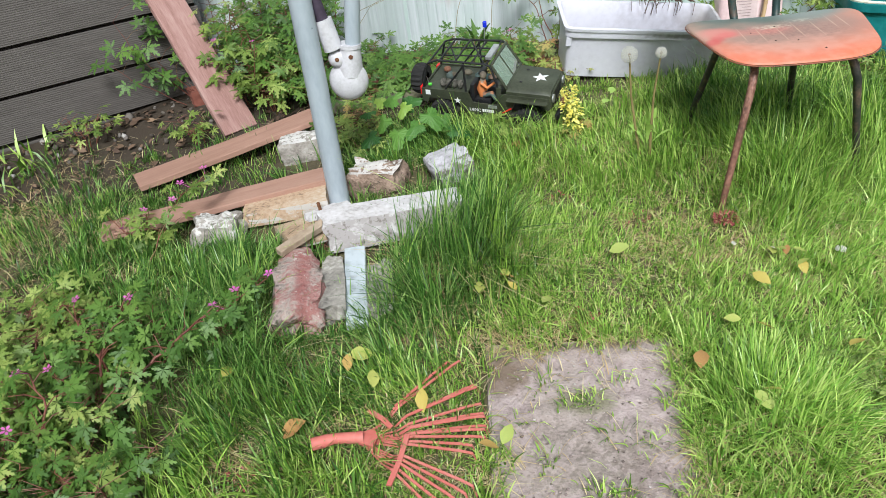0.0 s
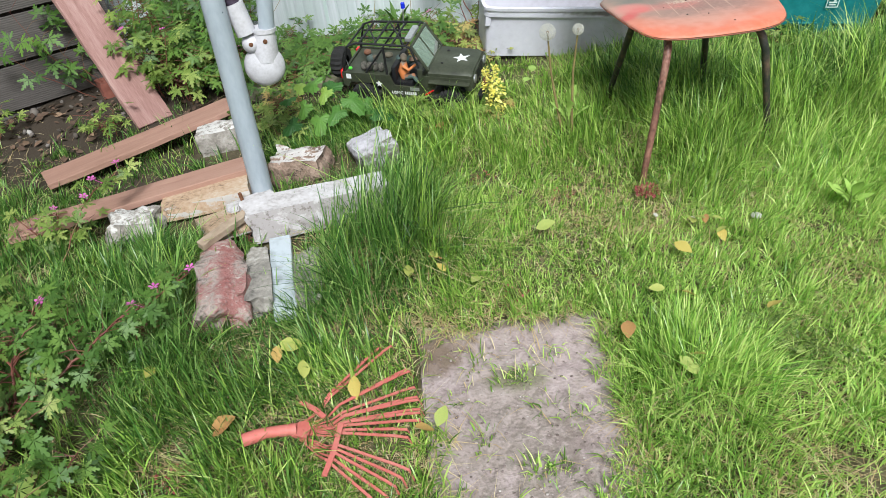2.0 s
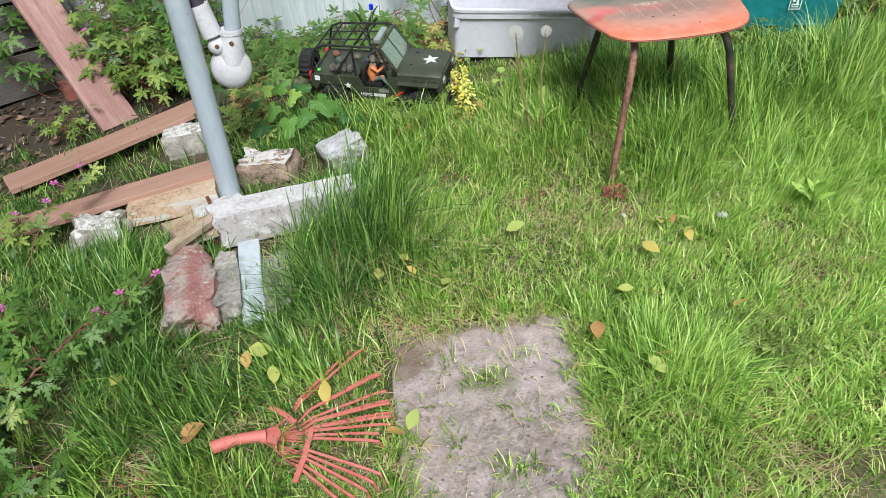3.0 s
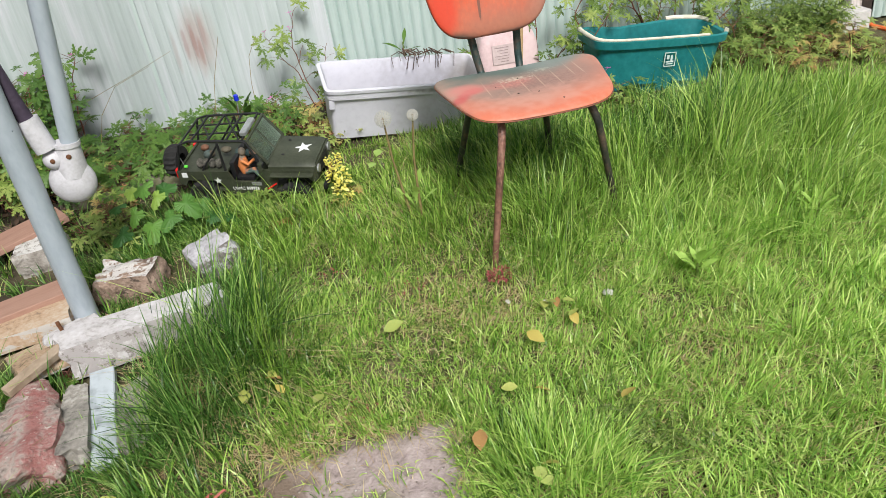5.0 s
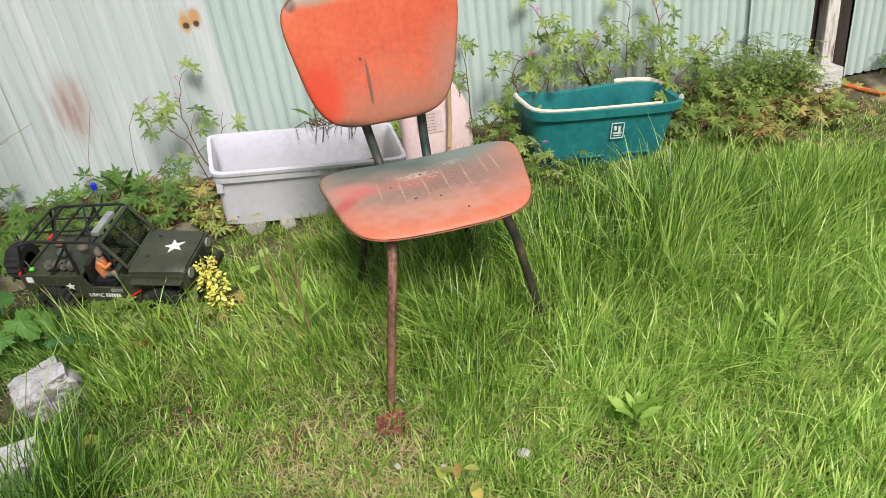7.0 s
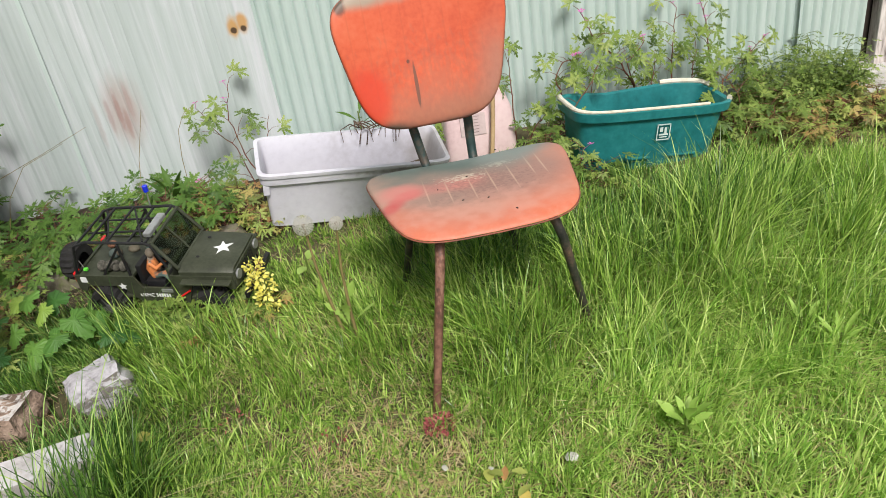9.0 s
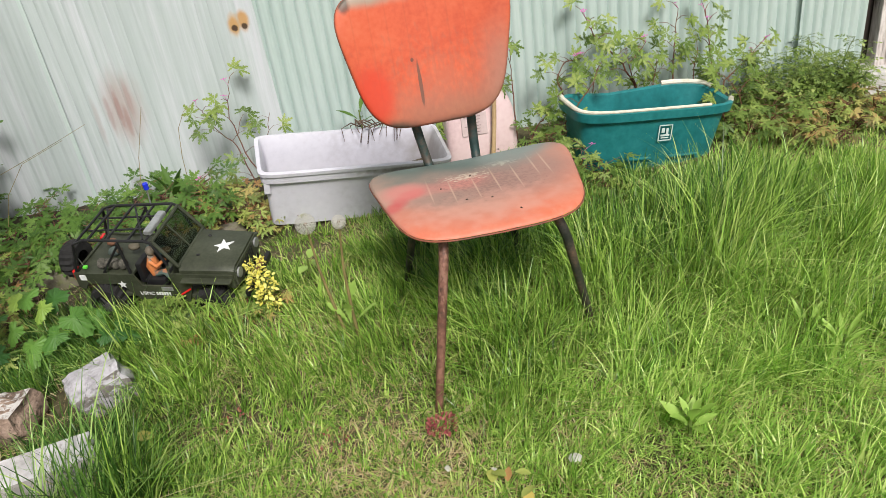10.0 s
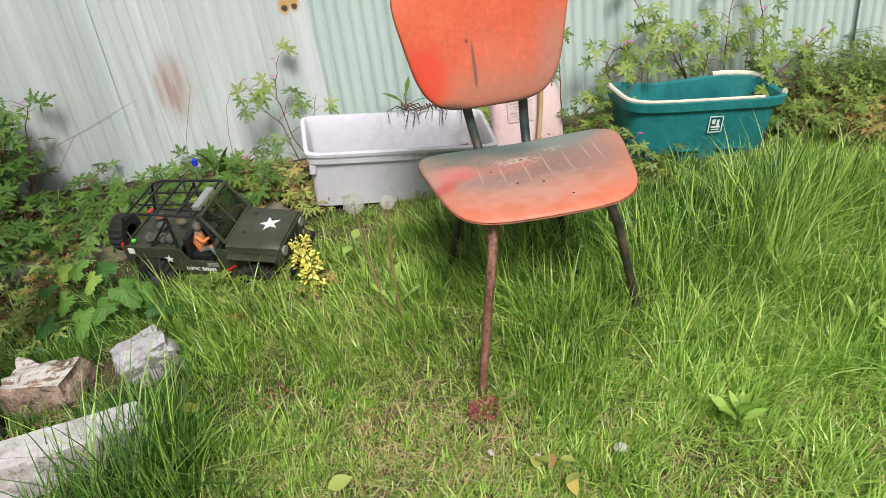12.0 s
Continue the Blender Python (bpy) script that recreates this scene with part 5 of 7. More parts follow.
# ---- plants ----
def leaf_template(kind):
    """(verts, faces) of one leaf, 1 long, lying in x, y with its stalk at the origin, along +x."""
    v, f = [], []
    if kind == "cut":
        # five leaflets on one stalk, each with deep forward-pointing teeth, all joined at the middle
        v.append((0.28, 0.0, 0.03))
        for ang, ln in ((0, 0.66), (50, 0.56), (-50, 0.56), (106, 0.42), (-106, 0.42)):
            c, s = math.cos(radians(ang)), math.sin(radians(ang))
            last = None
            for u, w, fwd in ((0.14, 0.04, 0.0), (0.34, 0.225, 0.15), (0.42, 0.065, 0.02), (0.58, 0.20, 0.15), (0.68, 0.055, 0.02), (0.82, 0.11, 0.08), (1.0, 0.012, 0.0)):
                b = len(v)
                for side in (1, 0, -1):
                    lx, ly = (u + (fwd if side else 0)) * ln, side * w * ln
                    px, py = 0.28 + lx * c - ly * s, lx * s + ly * c
                    v.append((px, py, 0.03 - 0.24 * ((px - 0.28) ** 2 + py * py) + 0.10 * abs(ly)))
                if last is None:
                    f += [(0, b + 1, b), (0, b + 2, b + 1)]
                else:
                    f += [(last, last + 1, b + 1, b), (last + 1, last + 2, b + 2, b + 1)]
                last = b
        b = len(v)
        v += [(0, 0.008, -0.03), (0, -0.008, -0.03)]
        f.append((b, b + 1, 0))
    elif kind == "jag":
        prof = [(0.0, 0.015), (0.12, 0.03), (0.22, 0.085), (0.27, 0.035), (0.38, 0.12), (0.43, 0.045), (0.54, 0.14), (0.60, 0.06), (0.72, 0.15), (0.86, 0.10), (1.0, 0.0)]
        for u, w in prof:
            z = 0.30 * u - 0.40 * u * u
            v += [(u, w, z + 0.02), (u, 0, z), (u, -w, z + 0.02)]
        for k in range(len(prof) - 1):
            for q in (0, 1):
                f.append((3 * k + q, 3 * k + q + 1, 3 * k + q + 4, 3 * k + q + 3))
    elif kind in ("lance", "dock"):
        wide = 1.0 if kind == "lance" else 1.9
        prof = [(0.0, 0.02), (0.15, 0.04), (0.4, 0.095), (0.65, 0.085), (0.85, 0.04), (1.0, 0.0)]
        for u, w in prof:
            w = w * wide
            z = 0.30 * u - 0.35 * u * u
            v += [(u, w, z + 0.035), (u, 0, z), (u, -w, z + 0.035)]
        for k in range(len(prof) - 1):
            for q in (0, 1):
                f.append((3 * k + q, 3 * k + q + 1, 3 * k + q + 4, 3 * k + q + 3))
    elif kind == "oval":
        prof = [(0.0, 0.02), (0.2, 0.2), (0.45, 0.30), (0.72, 0.22), (0.9, 0.09), (1.0, 0.0)]
        for u, w in prof:
            z = -0.12 * u * u
            v += [(u, w, z + 0.25 * w), (u, 0, z), (u, -w, z + 0.25 * w)]
        for k in range(len(prof) - 1):
            for q in (0, 1):
                f.append((3 * k + q, 3 * k + q + 1, 3 * k + q + 4, 3 * k + q + 3))
    elif kind == "small":
        for x0, ang, ln in ((0.45, 0, 0.5), (0.30, 65, 0.32), (0.30, -65, 0.32), (0.12, 75, 0.25), (0.12, -75, 0.25)):
            c, s = math.cos(radians(ang)), math.sin(radians(ang))
            b = len(v)
            for u, w in ((0, 0.0), (0.45, 0.30), (1.0, 0.0), (0.45, -0.30)):
                lx, ly = u * ln, w * ln
                v.append((x0 + lx * c - ly * s, lx * s + ly * c, 0.05 - 0.15 * u * ln))
            f.append((b, b + 1, b + 2, b + 3))
    return np.array(v, dtype=float), f


LEAVES = {k: leaf_template(k) for k in ("cut", "lance", "dock", "jag", "oval", "small")}


def leaf_place(p, heading, pitch, roll, size, face=0.0):
    return Matrix.Translation(p) @ Matrix.Rotation(radians(face), 4, "X") @ Euler((radians(roll), radians(pitch), radians(heading)), "XYZ").to_matrix().to_4x4() @ Matrix.Diagonal((size, size, size, 1))


def flower_shape(p, r, heading, pitch):
    s = Shape()
    m = Matrix.Translation(p) @ Euler((0, radians(pitch), radians(heading)), "XYZ").to_matrix().to_4x4()
    for k in range(5):
        a = 2 * math.pi * k / 5
        d = Vector((math.cos(a), math.sin(a), 0))
        q = Vector((-d.y, d.x, 0))
        pts = [d * 0.1 * r, d * 0.6 * r + q * 0.30 * r + Vector((0, 0, 0.1 * r)), d * r + q * 0.16 * r + Vector((0, 0, 0.2 * r)), d * r - q * 0.16 * r + Vector((0, 0, 0.2 * r)), d * 0.6 * r - q * 0.30 * r + Vector((0, 0, 0.1 * r))]
        s.add([m @ p_ for p_ in pts], [(0, 1, 2, 3, 4)])
    return s


def herb(label, x, y, spread, height, stems, leaves_per, size, seed, mat=None, leaf="cut", flowers=3, stem_mat=None, name="herb_plant", lean=(0, 0), bare=0.35, rmin=0.0016, category="plant", limit=None, zoff=0.0, width=1.0, face=12.0, gather=1.0):
    """A weed with several branching stems, divided leaves and small flowers."""
    rng = random.Random(seed)
    mat, stem_mat = mat or HERB, stem_mat or STEM
    z0 = ground_z(x, y) + zoff
    t = thing(name, label, category, pose(x, y, z0))
    sh, places, tips = Shape(), [], []
    for k in range(stems):
        a, r = rng.uniform(0, 2 * math.pi), spread * math.sqrt(rng.random())
        bx, by = 0.45 * r * math.cos(a), 0.45 * r * math.sin(a) * width
        h = height * rng.uniform(0.45, 1.0) * (1 - 0.35 * r / max(spread, 1e-6))
        tip = Vector((r * math.cos(a) * 1.15 + lean[0] * h, r * math.sin(a) * 1.15 * width + lean[1] * h, h))
        mid = Vector((bx, by, 0)).lerp(tip, 0.5) + Vector((rng.uniform(-1, 1), rng.uniform(-1, 1), rng.uniform(0, 1))) * 0.12 * h
        base = Vector((bx, by, -0.01))
        pts = [base, base.lerp(mid, 0.55), mid, mid.lerp(tip, 0.6) + Vector((0, 0, 0.03 * h)), tip]
        sh.tube(pts, [rmin * 1.5, rmin * 1.3, rmin * 1.1, rmin * 0.8, rmin * 0.5], 5, False)
        tips.append(tip)
        for j in range(leaves_per):
            u = bare + (1 - bare) * min(0.999, (j + rng.random()) / leaves_per) ** gather
            seg = min(3, int(u * 4))
            p = pts[seg].lerp(pts[seg + 1], u * 4 - seg)
            hd = rng.uniform(0, 360)
            out = Vector((math.cos(radians(hd)), math.sin(radians(hd)), 0.35)) * size * rng.uniform(0.3, 1.2)
            sh.tube([p, p + out], [rmin * 0.6, rmin * 0.4], 4, False)
            q = p + out
            if limit and not limit(q.x + x, q.y + y, q.z + z0):
                continue
            places.append((leaf, leaf_place(q, hd, rng.uniform(-15, 35), rng.uniform(-25, 25), size * rng.uniform(0.65, 1.2), face)))
    part("stem", sh, stem_mat, t)
    tagged(t.children[-1], kind="stuff")
    if places:
        scatter("foliage", LEAVES, places, mat, t)
    tips.sort(key=lambda p: -p.z)
    for k in range(min(flowers, len(tips))):
        p = tips[k * 2 % len(tips)] + Vector((rng.uniform(-0.01, 0.01), rng.uniform(-0.01, 0.01), 0.012))
        part("flower", flower_shape(p, 0.0105, rng.uniform(0, 360), rng.uniform(-50, 20)), FLOWER, t, "small five-petalled pink flower")
    return t


def geranium_arm(label, points, r, clusters, size, seed, flowers, face, mat=None):
    """One branching geranium shoot along a line of places, with side stalks, leaves and flowers."""
    rng = random.Random(seed)
    x0, y0, z0 = points[0]
    points = ((x0, y0, ground_z(x0, y0) - 0.01), *points) if z0 > ground_z(x0, y0) + 0.02 else points
    o = Vector(points[0])
    t = thing("herb_plant", label, "plant", Matrix.Translation(o))
    pts = [Vector(p) - o for p in points]
    fine = []
    for a, b in zip(pts, pts[1:]):
        fine += [a.lerp(b, q / 4) + Vector((rng.uniform(-1, 1), rng.uniform(-1, 1), rng.uniform(-1, 1))) * 0.003 for q in range(4)]
    fine.append(pts[-1])
    n = len(fine)
    sh = Shape().tube(fine, [r * (1 - 0.65 * k / n) for k in range(n)], 7)
    places = []
    for k in range(clusters):
        at = fine[min(n - 1, int(n * (0.25 + 0.75 * (k + 0.5) / clusters)))]
        hd = rng.uniform(0, 360)
        reach = size * rng.uniform(0.5, 1.1)
        elbow = at + Vector((math.cos(radians(hd)) * reach, math.sin(radians(hd)) * reach * 0.8, reach * rng.uniform(0.25, 0.9)))
        if elbow.y + o.y > FENCE_Y - 0.04:
            elbow.y = FENCE_Y - 0.05 - o.y
        sh.tube([at, at.lerp(elbow, 0.5) + Vector((0, 0, 0.15 * reach)), elbow], [r * 0.4, r * 0.3, r * 0.22], 5, False)
        for j in range(2):
            places.append(("cut", leaf_place(elbow, hd + (j * 2 - 1) * rng.uniform(5, 75), rng.uniform(-15, 30), rng.uniform(-25, 25), size * rng.uniform(0.7, 1.15), face)))
    tagged(part("stem", sh, STEM, t, "thick red stem", True), kind="stuff")
    scatter("foliage", LEAVES, places, mat or HERB, t)
    for k in range(flowers):
        p = fine[-1 - 2 * k] + Vector((rng.uniform(-0.02, 0.02), rng.uniform(-0.02, 0.0), 0.02))
        part("flower", flower_shape(p, 0.0115, rng.uniform(0, 360), rng.uniform(-20, 20)).tube([fine[-1 - 2 * k], p], 0.0008, 4, False), FLOWER, t, "small five-petalled pink flower")
    return t


def no_fence(x, y, z):
    return y < FENCE_Y - 0.02


def by_shed(x, y, z):
    return y < FENCE_Y - 0.02 and (x - WOOD_A.x) * WOOD_N.x + (y - WOOD_A.y) * WOOD_N.y > 0.02 or x > -1.5 and y < FENCE_Y - 0.02


HERB_LABEL = "wild geranium with divided green leaves, red stems and pink flowers"
# left foreground bush
for k, (x, y, sp, h, n) in enumerate(((-1.62, -0.47, 0.18, 0.15, 13), (-1.42, -0.54, 0.17, 0.15, 12), (-1.52, -0.68, 0.17, 0.17, 12), (-1.30, -0.40, 0.13, 0.12, 7), (-1.72, -0.30, 0.15, 0.11, 8),
                                      (-1.36, -0.78, 0.13, 0.15, 9), (-1.78, -0.58, 0.17, 0.17, 10), (-1.55, -0.86, 0.16, 0.18, 10))):
    herb(HERB_LABEL, x, y, sp, h, n, 10, 0.055, 100 + k, mat=HERB_DARK if k % 2 else None, flowers=1 if k < 5 else 0, face=26)
ARM_LABEL = "wild geranium arm with a thick red stem sprawling over the grass"
geranium_arm(ARM_LABEL, ((-1.40, -0.57, 0.0), (-1.377, -0.553, 0.04), (-1.325, -0.549, 0.075), (-1.277, -0.509, 0.095), (-1.234, -0.45, 0.115), (-1.171, -0.422, 0.124), (-1.10, -0.33, 0.130)), 0.0042, 17, 0.052, 115, 3, 25, HERB_DARK)
geranium_arm(ARM_LABEL, ((-1.42, -0.58, 0.02), (-1.42, -0.53, 0.085), (-1.425, -0.46, 0.115), (-1.40, -0.38, 0.13)), 0.0042, 11, 0.052, 116, 1, 25, HERB_DARK)
geranium_arm(ARM_LABEL, ((-1.42, -0.52, 0.09), (-1.48, -0.46, 0.115), (-1.53, -0.38, 0.13)), 0.0036, 10, 0.052, 117, 1, 25, HERB_DARK)
geranium_arm(ARM_LABEL, ((-1.50, -0.70, 0.03), (-1.47, -0.66, 0.09), (-1.52, -0.60, 0.13)), 0.0036, 10, 0.052, 118, 1, 25, HERB_DARK)
geranium_arm("small geranium arm reaching towards the planks", ((-1.50, -0.12, 0.02), (-1.46, -0.06, 0.10), (-1.42, 0.02, 0.16), (-1.37, 0.14, 0.18)), 0.002, 9, 0.045, 119, 3, 20)
# behind the leaning boards and the pole
for k, (x, y, sp, h, n) in enumerate(((-1.34, 0.92, 0.15, 0.34, 13), (-1.25, 1.06, 0.15, 0.42, 12), (-1.42, 1.12, 0.15, 0.48, 11), (-1.18, 0.86, 0.12, 0.22, 8), (-1.55, 1.15, 0.12, 0.45, 7))):
    herb(HERB_LABEL, x, y, sp, h, int(1.4 * n), 11, 0.062, 120 + k, mat=HERB_DARK, flowers=2, limit=by_shed, face=28, gather=0.75)
herb("wild geranium hanging over the edge of the leaning board", -1.33, 0.80, 0.08, 0.28, 9, 9, 0.066, 128, flowers=1)
herb("wild geranium hanging over the edge of the leaning board", -1.42, 0.88, 0.08, 0.46, 8, 9, 0.066, 129, flowers=1)
# at the fence behind the jeep and the white box
for k, (x, y, sp, h, n, f) in enumerate(((-0.50, 1.02, 0.13, 0.22, 10, 1), (-0.37, 1.0, 0.10, 0.13, 8, 0), (-0.62, 1.06, 0.10, 0.18, 5, 0), (-0.92, 1.10, 0.14, 0.15, 5, 0), (-1.08, 1.08, 0.10, 0.15, 5, 1), (-0.90, 0.93, 0.13, 0.13, 9, 0), (-1.03, 0.84, 0.12, 0.11, 8, 0), (-0.74, 0.93, 0.12, 0.12, 7, 0))):
    herb(HERB_LABEL, x, y, sp, h, n, 9, 0.056, 140 + k, flowers=f, limit=no_fence, mat=HERB_RUST if k == 1 else HERB_DARK, face=32, gather=0.7)
geranium_arm("wild geranium leaves between the white box and the pink container", ((0.20, 1.13, 0.06), (0.205, 1.13, 0.14), (0.218, 1.12, 0.20)), 0.0022, 5, 0.062, 156, 0, 40)
geranium_arm("tall slender wild geranium against the mint fence", ((-0.30, 1.06, 0.12), (-0.353, 1.10, 0.245), (-0.371, 1.11, 0.358), (-0.351, 1.12, 0.455)), 0.0028, 7, 0.062, 150, 2, 40)
geranium_arm("slender wild geranium shoot bending before the mint fence", ((-0.34, 1.07, 0.14), (-0.370, 1.10, 0.27), (-0.42, 1.11, 0.331), (-0.458, 1.12, 0.41)), 0.0024, 6, 0.056, 151, 1, 40)
geranium_arm("wild geranium shoots at the corner of the white box", ((-0.30, 1.10, 0.14), (-0.275, 1.12, 0.28), (-0.252, 1.13, 0.345)), 0.0018, 4, 0.05, 152, 0, 45)
geranium_arm("tall wild geranium with broad top leaves at the fence", ((-1.13, 1.05, 0.12), (-1.12, 1.08, 0.28), (-1.10, 1.10, 0.40), (-1.07, 1.10, 0.455)), 0.003, 8, 0.085, 153, 1, 45, HERB_DARK)
geranium_arm("tall wild geranium with broad top leaves at the fence", ((-1.20, 1.04, 0.12), (-1.21, 1.08, 0.27), (-1.18, 1.10, 0.40)), 0.003, 6, 0.07, 154, 2, 45, HERB_DARK)
for k, (x, y) in enumerate(((-0.62, 0.93), (-0.80, 0.94), (-0.46, 0.93), (-0.42, 0.76), (-0.52, 0.70), (-0.36, 0.84), (-1.05, 0.62), (-1.12, 0.85), (-1.0, 0.88))):
    herb("low reddish dying weed on dark soil by the fence", x, y, 0.12, 0.09, 9, 8, 0.036, 160 + k, mat=HERB_RUST, flowers=0, name="dying_weed")
# round the green box
BEHIND_LABEL = "wild geranium with bare red stems growing up the mint fence"
for k, (line, r, n, size, f) in enumerate((
        (((0.96, 1.14, 0.187), (0.916, 1.14, 0.274), (0.883, 1.14, 0.312), (0.812, 1.14, 0.394), (0.788, 1.14, 0.452)), 0.0036, 11, 0.058, 2),
        (((0.956, 1.13, 0.191), (0.932, 1.13, 0.273), (0.992, 1.13, 0.336)), 0.003, 7, 0.056, 1),
        (((1.10, 1.15, 0.207), (1.102, 1.15, 0.283), (1.107, 1.15, 0.339), (1.116, 1.15, 0.421)), 0.003, 9, 0.056, 1),
        (((1.24, 1.13, 0.155), (1.232, 1.13, 0.234), (1.22, 1.13, 0.323), (1.202, 1.13, 0.404)), 0.0036, 11, 0.057, 2),
        (((1.277, 1.12, 0.151), (1.348, 1.12, 0.205), (1.411, 1.12, 0.262)), 0.003, 10, 0.056, 2),
        (((0.531, 1.15, 0.237), (0.531, 1.15, 0.306), (0.533, 1.15, 0.388)), 0.0026, 5, 0.062, 1),
        (((0.70, 1.12, 0.20), (0.667, 1.10, 0.282), (0.699, 1.10, 0.332), (0.757, 1.10, 0.335)), 0.0028, 10, 0.056, 2),
        (((0.80, 1.14, 0.18), (0.82, 1.14, 0.27), (0.85, 1.13, 0.32)), 0.0024, 7, 0.055, 0),
        (((1.16, 1.12, 0.14), (1.16, 1.12, 0.22), (1.17, 1.11, 0.27)), 0.0024, 7, 0.060, 0),
        (((1.02, 1.14, 0.16), (1.03, 1.14, 0.23), (1.04, 1.13, 0.28)), 0.0024, 6, 0.060, 0))):
    geranium_arm(BEHIND_LABEL, line, r, n, size, 170 + k, f, 48)
for k, (line, r, n, size, f) in enumerate((
        (((0.520, 1.0, 0.09), (0.558, 1.0, 0.176), (0.588, 1.0, 0.198), (0.622, 1.0, 0.25)), 0.003, 8, 0.055, 0),
        (((0.60, 0.95, 0.10), (0.637, 0.95, 0.185), (0.702, 0.95, 0.262), (0.735, 0.95, 0.30)), 0.003, 8, 0.060, 0),
        (((0.600, 0.80, 0.06), (0.629, 0.80, 0.116), (0.641, 0.80, 0.150)), 0.0024, 8, 0.050, 1),
        (((1.22, 0.93, 0.05), (1.19, 0.92, 0.11), (1.175, 0.91, 0.155)), 0.0024, 8, 0.055, 0),
        (((1.27, 0.98, 0.06), (1.24, 0.97, 0.16), (1.20, 0.97, 0.215)), 0.0024, 9, 0.060, 0))):
    geranium_arm("wild geranium leaning over the rim of the green box", line, r, n, size, 240 + k, f, 35)
for k, (x, y, sp, h, n) in enumerate(((0.66, 0.74, 0.07, 0.12, 6), (0.60, 0.93, 0.07, 0.22, 6), (1.22, 0.92, 0.12, 0.18, 9), (1.32, 1.02, 0.12, 0.22, 9))):
    herb(HERB_LABEL, x, y, sp, h, n, 9, 0.055, 180 + k, flowers=1 if k == 0 else 0, limit=no_fence)
for k, (x, y, sp, h, n) in enumerate(((1.48, 1.10, 0.14, 0.33, 30), (1.66, 1.10, 0.14, 0.34, 32), (1.73, 1.12, 0.09, 0.26, 18), (1.40, 1.0, 0.12, 0.20, 16))):
    herb("dense small-leaved green weed at the foot of the fence", x, y, sp, h, n, 18, 0.036, 190 + k, leaf="small", mat=HERB, flowers=0, stem_mat=STEM_GREEN, limit=no_fence, name="leafy_weed")
for k, (x, y) in enumerate(((1.55, 0.90), (1.35, 0.88), (1.75, 0.95), (1.46, 0.97), (1.66, 0.99))):
    herb("browning dry weed in front of the fence plants", x, y, 0.14, 0.15, 15, 9, 0.042, 200 + k, mat=HERB_RUST, flowers=0, name="dying_weed")
for k, (x, y, h) in enumerate(((2.32, 1.10, 0.18), (2.45, 1.0, 0.24), (2.65, 0.98, 0.28), (2.38, 0.92, 0.14), (2.55, 1.12, 0.30))):
    herb("low weeds on the bank below the metal sheet", x, y, 0.14, h, 13, 9, 0.046, 210 + k, mat=HERB_RUST if k in (1, 3) else HERB_DARK, flowers=0, name="leafy_weed")
# creeping shoots on the shed wall
SHOOT_LABEL = "wild geranium shoot with broad leaves against the grey shed wall"
geranium_arm(SHOOT_LABEL, ((-1.640, 0.915, 0.150), (-1.704, 0.879, 0.244), (-1.741, 0.856, 0.335)), 0.0022, 6, 0.075, 220, 0, 45, HERB_DARK)
geranium_arm(SHOOT_LABEL, ((-1.66, 0.91, 0.13), (-1.777, 0.834, 0.33), (-1.811, 0.813, 0.457)), 0.0018, 5, 0.075, 225, 0, 45, HERB_DARK)
geranium_arm(SHOOT_LABEL, ((-1.68, 0.88, 0.12), (-1.80, 0.80, 0.25), (-1.857, 0.784, 0.324)), 0.0018, 4, 0.062, 226, 0, 45, HERB_DARK)
geranium_arm("wild geranium shoot hanging over the leaning board", ((-1.50, 0.84, 0.12), (-1.50, 0.83, 0.26), (-1.49, 0.82, 0.34)), 0.002, 6, 0.06, 227, 1, 30)
herb("small weed growing at the foot of the shed wall", -1.95, 0.62, 0.10, 0.14, 6, 6, 0.045, 221, flowers=0)
herb("small weed growing between planks and rubble", -1.55, 0.60, 0.07, 0.12, 5, 6, 0.045, 222, flowers=0)
herb("small weed sprouting between the stones", -1.03, -0.06, 0.03, 0.05, 4, 5, 0.028, 223, flowers=0, mat=HERB_DARK)
herb("small geranium with pink flower beside the planks", -1.52, 0.02, 0.10, 0.13, 6, 7, 0.045, 224, flowers=3)
for k, (x, y) in enumerate(((-0.56, 0.47), (-0.40, 0.52), (-0.62, 0.49), (-0.48, 0.48))):
    herb("small-leaved green weed in front of the jeep", x, y, 0.06, 0.09, 8, 6, 0.040, 230 + k, flowers=0, stem_mat=STEM_GREEN, face=25)
for k, (x, y) in enumerate(((-0.60, 0.44), (-0.52, 0.44), (-0.33, 0.47), (-0.43, 0.45))):
    herb("low reddish dying weed in the grass before the jeep", x, y, 0.06, 0.07, 8, 7, 0.032, 250 + k, mat=HERB_RUST, flowers=0, name="dying_weed")
for k, (x, y) in enumerate(((0.10, -0.60), (0.07, -0.54), (0.15, -0.64))):
    herb("creeping dark green small-leaved weed in the lawn", x, y, 0.08, 0.055, 9, 7, 0.028, 260 + k, leaf="small", mat=HERB, flowers=0, stem_mat=STEM_GREEN, name="leafy_weed")


